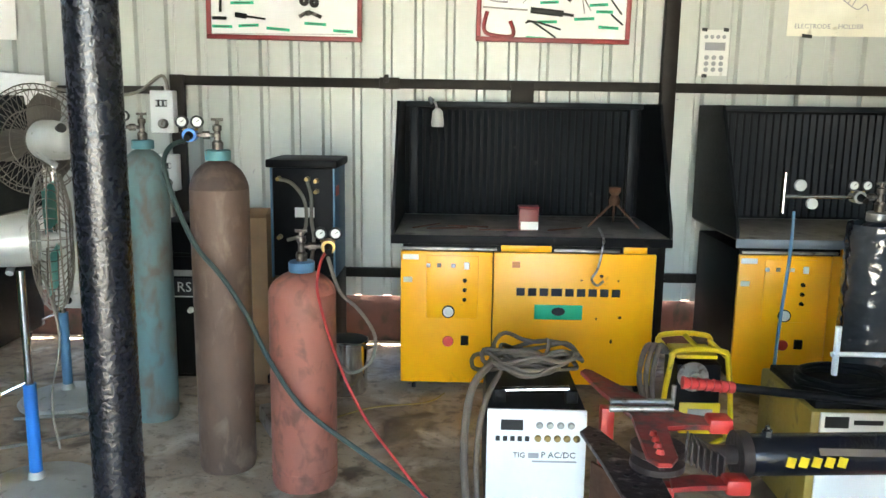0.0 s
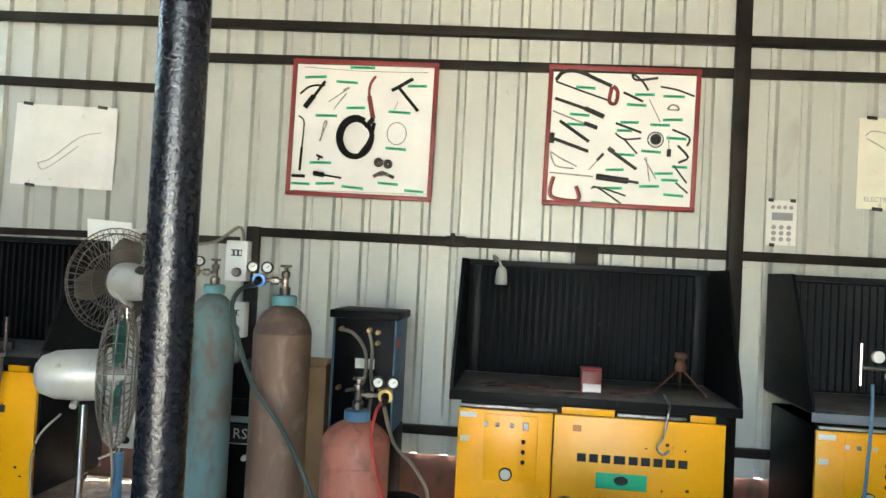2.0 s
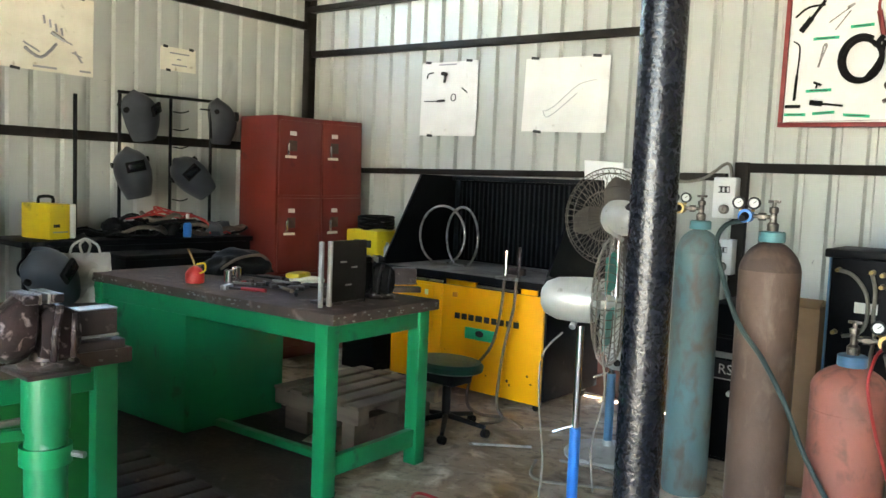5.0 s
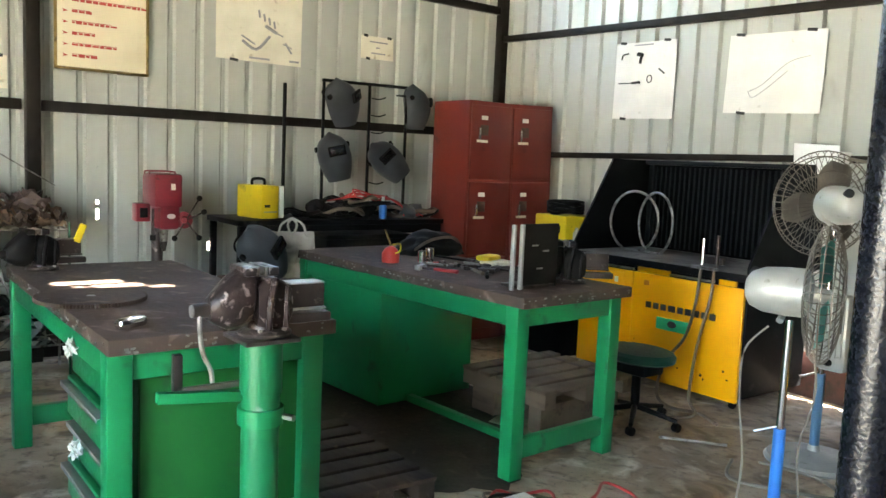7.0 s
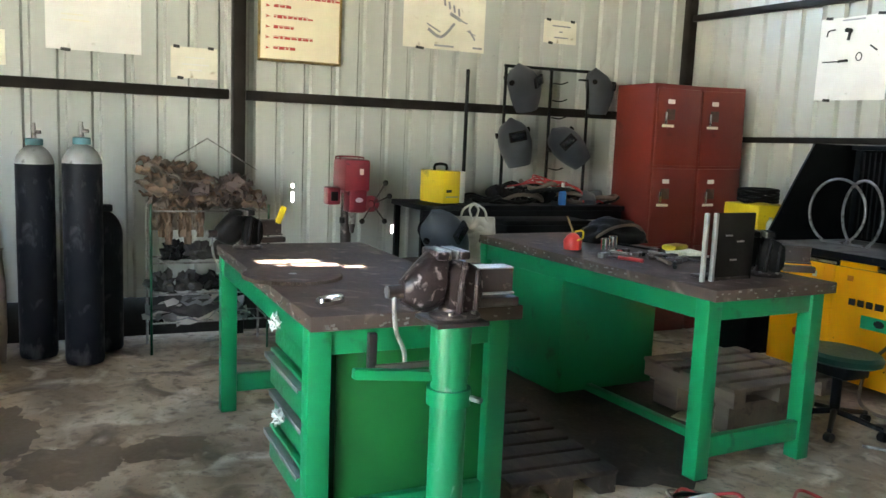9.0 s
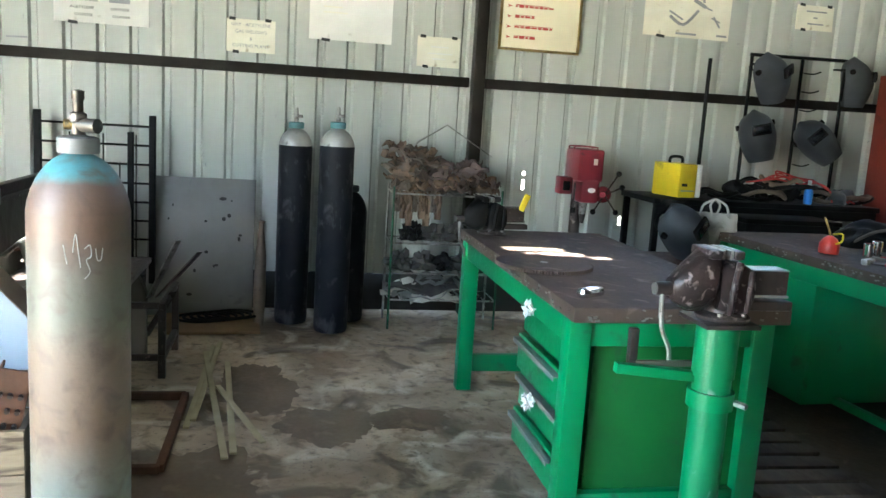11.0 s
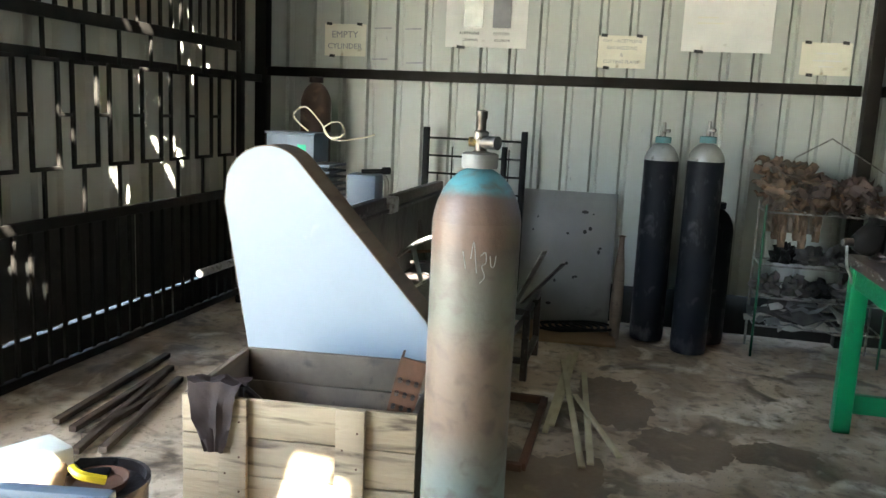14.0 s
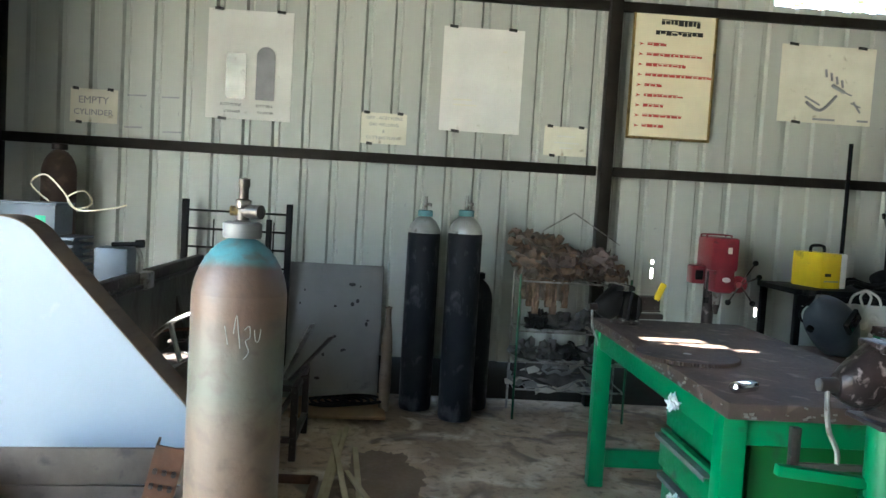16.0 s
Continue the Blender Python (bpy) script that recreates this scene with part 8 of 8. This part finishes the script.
# pale timber strips crossing on the floor
for (xa, ya), (xb, yb), z, w in (((-4.13, -1.01), (-5.50, -1.00), 0.008, 0.030), ((-4.20, -0.985), (-5.55, -0.96), 0.020, 0.030), ((-3.72, -0.80), (-5.30, -1.03), 0.032, 0.032), ((-3.74, -0.765), (-5.05, -0.88), 0.044, 0.032), ((-3.83, -0.64), (-4.60, -0.90), 0.056, 0.028)):
    d = Vector((xb - xa, yb - ya, 0))
    solid("timber_strip", box(B(), (0, 0, 0), (d.length, w, 0.012), 0.002), "strip", "thin pale timber strip lying on the floor", "timber strip", Matrix.Translation(((xa + xb) / 2, (ya + yb) / 2, z)) @ rot("Z", math.degrees(math.atan2(d.y, d.x))), "timber strips")
# low dark frames on the floor behind the banded bottle
fr = thing("floor_frame", pose(-3.75, -1.06, 0), "low rusty steel frame lying on the floor", "frame")
for c, s in (((-0.35, 0, 0.02), (0.9, 0.035, 0.04)), ((-0.35, -0.3, 0.02), (0.9, 0.035, 0.04)), ((0.1, -0.15, 0.02), (0.035, 0.3, 0.04)), ((-0.8, -0.15, 0.02), (0.035, 0.3, 0.04))):
    part("bar", box(B(), c, s, 0.003), "rust", fr)


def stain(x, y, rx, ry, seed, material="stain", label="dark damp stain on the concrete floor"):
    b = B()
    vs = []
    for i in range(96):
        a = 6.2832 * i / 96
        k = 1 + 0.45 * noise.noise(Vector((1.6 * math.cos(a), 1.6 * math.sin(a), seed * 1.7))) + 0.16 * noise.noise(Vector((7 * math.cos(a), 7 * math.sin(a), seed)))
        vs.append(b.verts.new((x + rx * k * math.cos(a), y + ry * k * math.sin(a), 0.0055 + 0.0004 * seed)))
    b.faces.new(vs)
    return solid("floor_stain_and_shade", b, material, label, "stain", None, "floor stains", "structure")


stain(-4.23, 0.08, 0.16, 0.20, 1)
stain(-4.75, -0.70, 0.45, 0.22, 2)
stain(-4.15, -0.35, 0.26, 0.22, 3)
stain(-3.4, -0.9, 0.5, 0.30, 4)
# these two patches paint the benches' shade on the floor; the others are stains
stain(-4.25, 2.2, 1.05, 0.85, 5, "bench_shade", "black patch painting the shade under the work benches")
stain(-4.0, 1.02, 0.70, 0.24, 6, "bench_shade", "black patch painting the shade under the drawer bench")

# ---- south wall: hung gate with openwork, timbers, drum ----
gt = thing("openwork_gate", pose(0, -3.64, 0), "dark steel gate of upright bars and open rectangles", "gate")
for z, h in ((0.10, 0.05), (0.885, 0.06), (1.97, 0.07), (3.05, 0.06)):
    part("rail", box(B(), (-4.35, 0.0, z), (3.3, 0.035, h), 0.004), "girt", gt)
for x in (-5.97, -2.72):
    part("stile", box(B(), (x, 0, 1.55), (0.07, 0.04, 3.1), 0.004), "girt", gt)
# added dark panels stand in for the shade behind the lower bars
for k in range(5):
    part("shade_panel", box(B(), (-5.63 + 0.645 * k, -0.030, 0.595), (0.635, 0.004, 0.56), 0.001), "gate_shade", gt)
x = -5.86
while x < -2.8:
    part("bar", box(B(), (x, 0, 0.49), (0.022, 0.018, 0.73), 0.002), "girt", gt)
    part("bar", box(B(), (x, 0, 2.51), (0.022, 0.018, 1.02), 0.002), "girt", gt)
    x += 0.118
x = -5.75
while x < -2.9:
    for c, s in (((x, 0, 1.73), (0.22, 0.02, 0.022)), ((x, 0, 1.17), (0.22, 0.02, 0.022)), ((x - 0.10, 0, 1.45), (0.022, 0.02, 0.54)), ((x + 0.10, 0, 1.45), (0.022, 0.02, 0.54))):
        part("rectangle_bar", box(B(), c, s, 0.002), "girt", gt)
    part("tie_bar", box(B(), (x + 0.157, 0, 1.45), (0.10, 0.018, 0.02), 0.002), "girt", gt)
    part("tie_bar", box(B(), (x, 0, 1.83), (0.02, 0.018, 0.22), 0.002), "girt", gt)
    part("tie_bar", box(B(), (x + 0.02, 0, 1.035), (0.02, 0.018, 0.26), 0.002), "girt", gt)
    x += 0.313
for k, (xa, ya, xb, yb) in enumerate(((-3.20, -2.85, -4.15, -3.05), (-3.15, -2.95, -4.2, -3.18), (-3.35, -3.12, -4.3, -3.2), (-3.4, -3.25, -4.5, -3.35), (-3.3, -3.02, -4.0, -3.02))):
    d = Vector((xb - xa, yb - ya, 0))
    # timbers share the darkened wood, which paints the shade along the wall
    solid("floor_timber", box(B(), (0, 0, 0.025), (d.length, 0.040, 0.03), 0.004), "wood_shaded", "dark brown timber along the wall, coloured darker for its shade", "timber", Matrix.Translation(((xa + xb) / 2, (ya + yb) / 2, 0.0)) @ rot("Z", math.degrees(math.atan2(d.y, d.x))), "timbers on floor")
dm = thing("scrap_drum", pose(-2.27, -2.18, 0), "short dark oil drum with scrap lids on top", "drum")
part("drum", lathe(B(), [(0, 0.0), (0.15, 0.0), (0.155, 0.01), (0.15, 0.02), (0.15, 0.40), (0.158, 0.405), (0.158, 0.42), (0.145, 0.42), (0.14, 0.39), (0, 0.39)], n=36), "cast", dm)
part("lid", lathe(B(), [(0, 0.425), (0.07, 0.425), (0.085, 0.44), (0.09, 0.44), (0.08, 0.415)], Matrix.Translation((0.03, 0.03, 0)), 28), "rust", dm)
part("scrap", box(B(), (-0.04, -0.04, 0.425), (0.13, 0.12, 0.025), 0.006, rot("Z", 20)), "rubber", dm)
part("scrap", box(B(), (0.03, -0.10, 0.42), (0.10, 0.05, 0.03), 0.006, rot("Z", 60)), "cable_tan", dm)
fb = thing("foam_block", pose(-2.21, -2.37, 0), "cream packing block on an upturned box", "packing")
part("box_under", box(B(), (0, 0, 0.20), (0.26, 0.22, 0.40), 0.005), "cardboard", fb)
part("block", box(B(), (0.0, 0.0, 0.455), (0.22, 0.15, 0.11), 0.012, rot("Z", -25)), "paper_old", fb)
part("wedge", box(B(), (-0.02, 0.05, 0.44), (0.14, 0.12, 0.06), 0.015, rot("Z", 30)), "cardboard", fb)
solid("yellow_pliers", tube(B(), [(-2.22, -2.22, 0.47), (-2.18, -2.16, 0.475), (-2.21, -2.10, 0.455)], 0.014, 7), "yellow2", "yellow plastic grip lying on the drum", "pliers")
bf = thing("blue_steel_frame", pose(-2.0, -2.10, 0), "grey-blue square-tube frame beside the drum", "frame")
part("tube", box(B(), (0.02, 0.0, 0.515), (0.045, 0.34, 0.045), 0.004, rot("Z", 10)), "greyblue", bf)
part("tube", box(B(), (0.14, 0.08, 0.505), (0.22, 0.04, 0.04), 0.004, rot("Z", -8)), "greyblue", bf)
for x, y in ((0.02, -0.13), (0.02, 0.13), (0.2, 0.07)):
    part("leg", box(B(), (x, y, 0.25), (0.035, 0.035, 0.5), 0.003), "greyblue", bf)
# rag, channel and bits on the crate
rg2 = B()
n1, n2 = 12, 8
vs = []
for j in range(n2 + 1):
    row = []
    for i in range(n1 + 1):
        s = i / n1
        x = -0.10 + 0.15 * min(1, s * 1.6)
        z = 0.655 + 0.02 * math.sin(s * 3) - (0.22 * max(0, s - 0.5) / 0.5)
        y = (j / n2 - 0.5) * (0.21 - 0.15 * s ** 3) * (1 + 0.08 * math.sin(7 * s)) + 0.02 * s
        row.append(rg2.verts.new((x + 0.02 * noise.noise(Vector((i * 0.6, j * 0.7, 1))), y, z + 0.025 * noise.noise(Vector((i * 0.5, j * 0.5, 7))))))
    vs.append(row)
for j in range(n2):
    for i in range(n1):
        rg2.faces.new((vs[j][i], vs[j][i + 1], vs[j + 1][i + 1], vs[j + 1][i]))
bmesh.ops.solidify(rg2, geom=rg2.faces[:], thickness=0.008)
solid("leather_scrap", rg2, "scrap", "dark brown leather scrap draped over the crate rim", "scrap", pose(-2.68, -2.02, -0.058, 0, 0, 8))
ch = thing("rusty_channel", pose(-2.80, -1.43, 0.36, -13, 8, 8), "rusty red steel channel with bolts standing in the crate", "steel channel")
part("channel", plate(B(), [(-0.045, 0), (0.045, 0), (0.045, 0.40), (-0.045, 0.40)], 0.008, rot("Z", 90)), "rust", ch)
for y in (-0.045, 0.037):
    part("flange", box(B(), (-0.03, y + 0.004, 0.20), (0.06, 0.008, 0.40), 0.002), "rust", ch)
for k in range(9):
    part("bolt", rod(B(), (0.0, -0.028 + 0.028 * (k % 3), 0.22 + 0.05 * (k // 3)), (0.014, -0.028 + 0.028 * (k % 3), 0.22 + 0.05 * (k // 3)), 0.008, n=6), "cast", ch)
solid("chain_length", tube(B(), [(-2.84, -1.92, 0.50), (-2.76, -1.95, 0.575), (-2.71, -1.93, 0.55)], 0.012, 6), "cast", "dark chain hanging inside the crate", "chain")
cyl_ = solid("cable_loop", tube(B(), [(-4.45, -2.44, 1.42), (-4.43, -2.52, 1.50), (-4.43, -2.45, 1.55), (-4.43, -2.36, 1.47), (-4.43, -2.30, 1.39), (-4.43, -2.22, 1.42), (-4.43, -2.26, 1.48), (-4.43, -2.34, 1.44), (-4.43, -2.28, 1.38), (-4.43, -2.12, 1.40), (-4.43, -2.05, 1.42)], 0.0045, 7), "cream", "pale yellow cable looped on the switch box", "cable")


# ---- scuffs and pinholes on the sheets ----
rs_ = random.Random(77)


def scuffs(parent, n, x0, x1, z0, z1):
    for k in range(n):
        x, z = rs_.uniform(x0, x1), rs_.uniform(z0, z1)
        a, L = rs_.uniform(-1.2, 1.2), rs_.uniform(0.006, 0.035)
        part("scuff", tube(B(), [(x, -0.0045, z), (x + L * 0.5 * math.sin(a), -0.006, z + L * 0.5 * math.cos(a)), (x + L * math.sin(a + 0.4), -0.0045, z + L * math.cos(a + 0.4))], rs_.uniform(0.0012, 0.003), 5, 2), "ink_grey", parent)


scuffs(bpy.data.objects["wall_north"], 70, 0.3, 9.0, 0.9, 3.3)
scuffs(bpy.data.objects["wall_west"], 60, 0.3, 8.7, 0.9, 3.0)
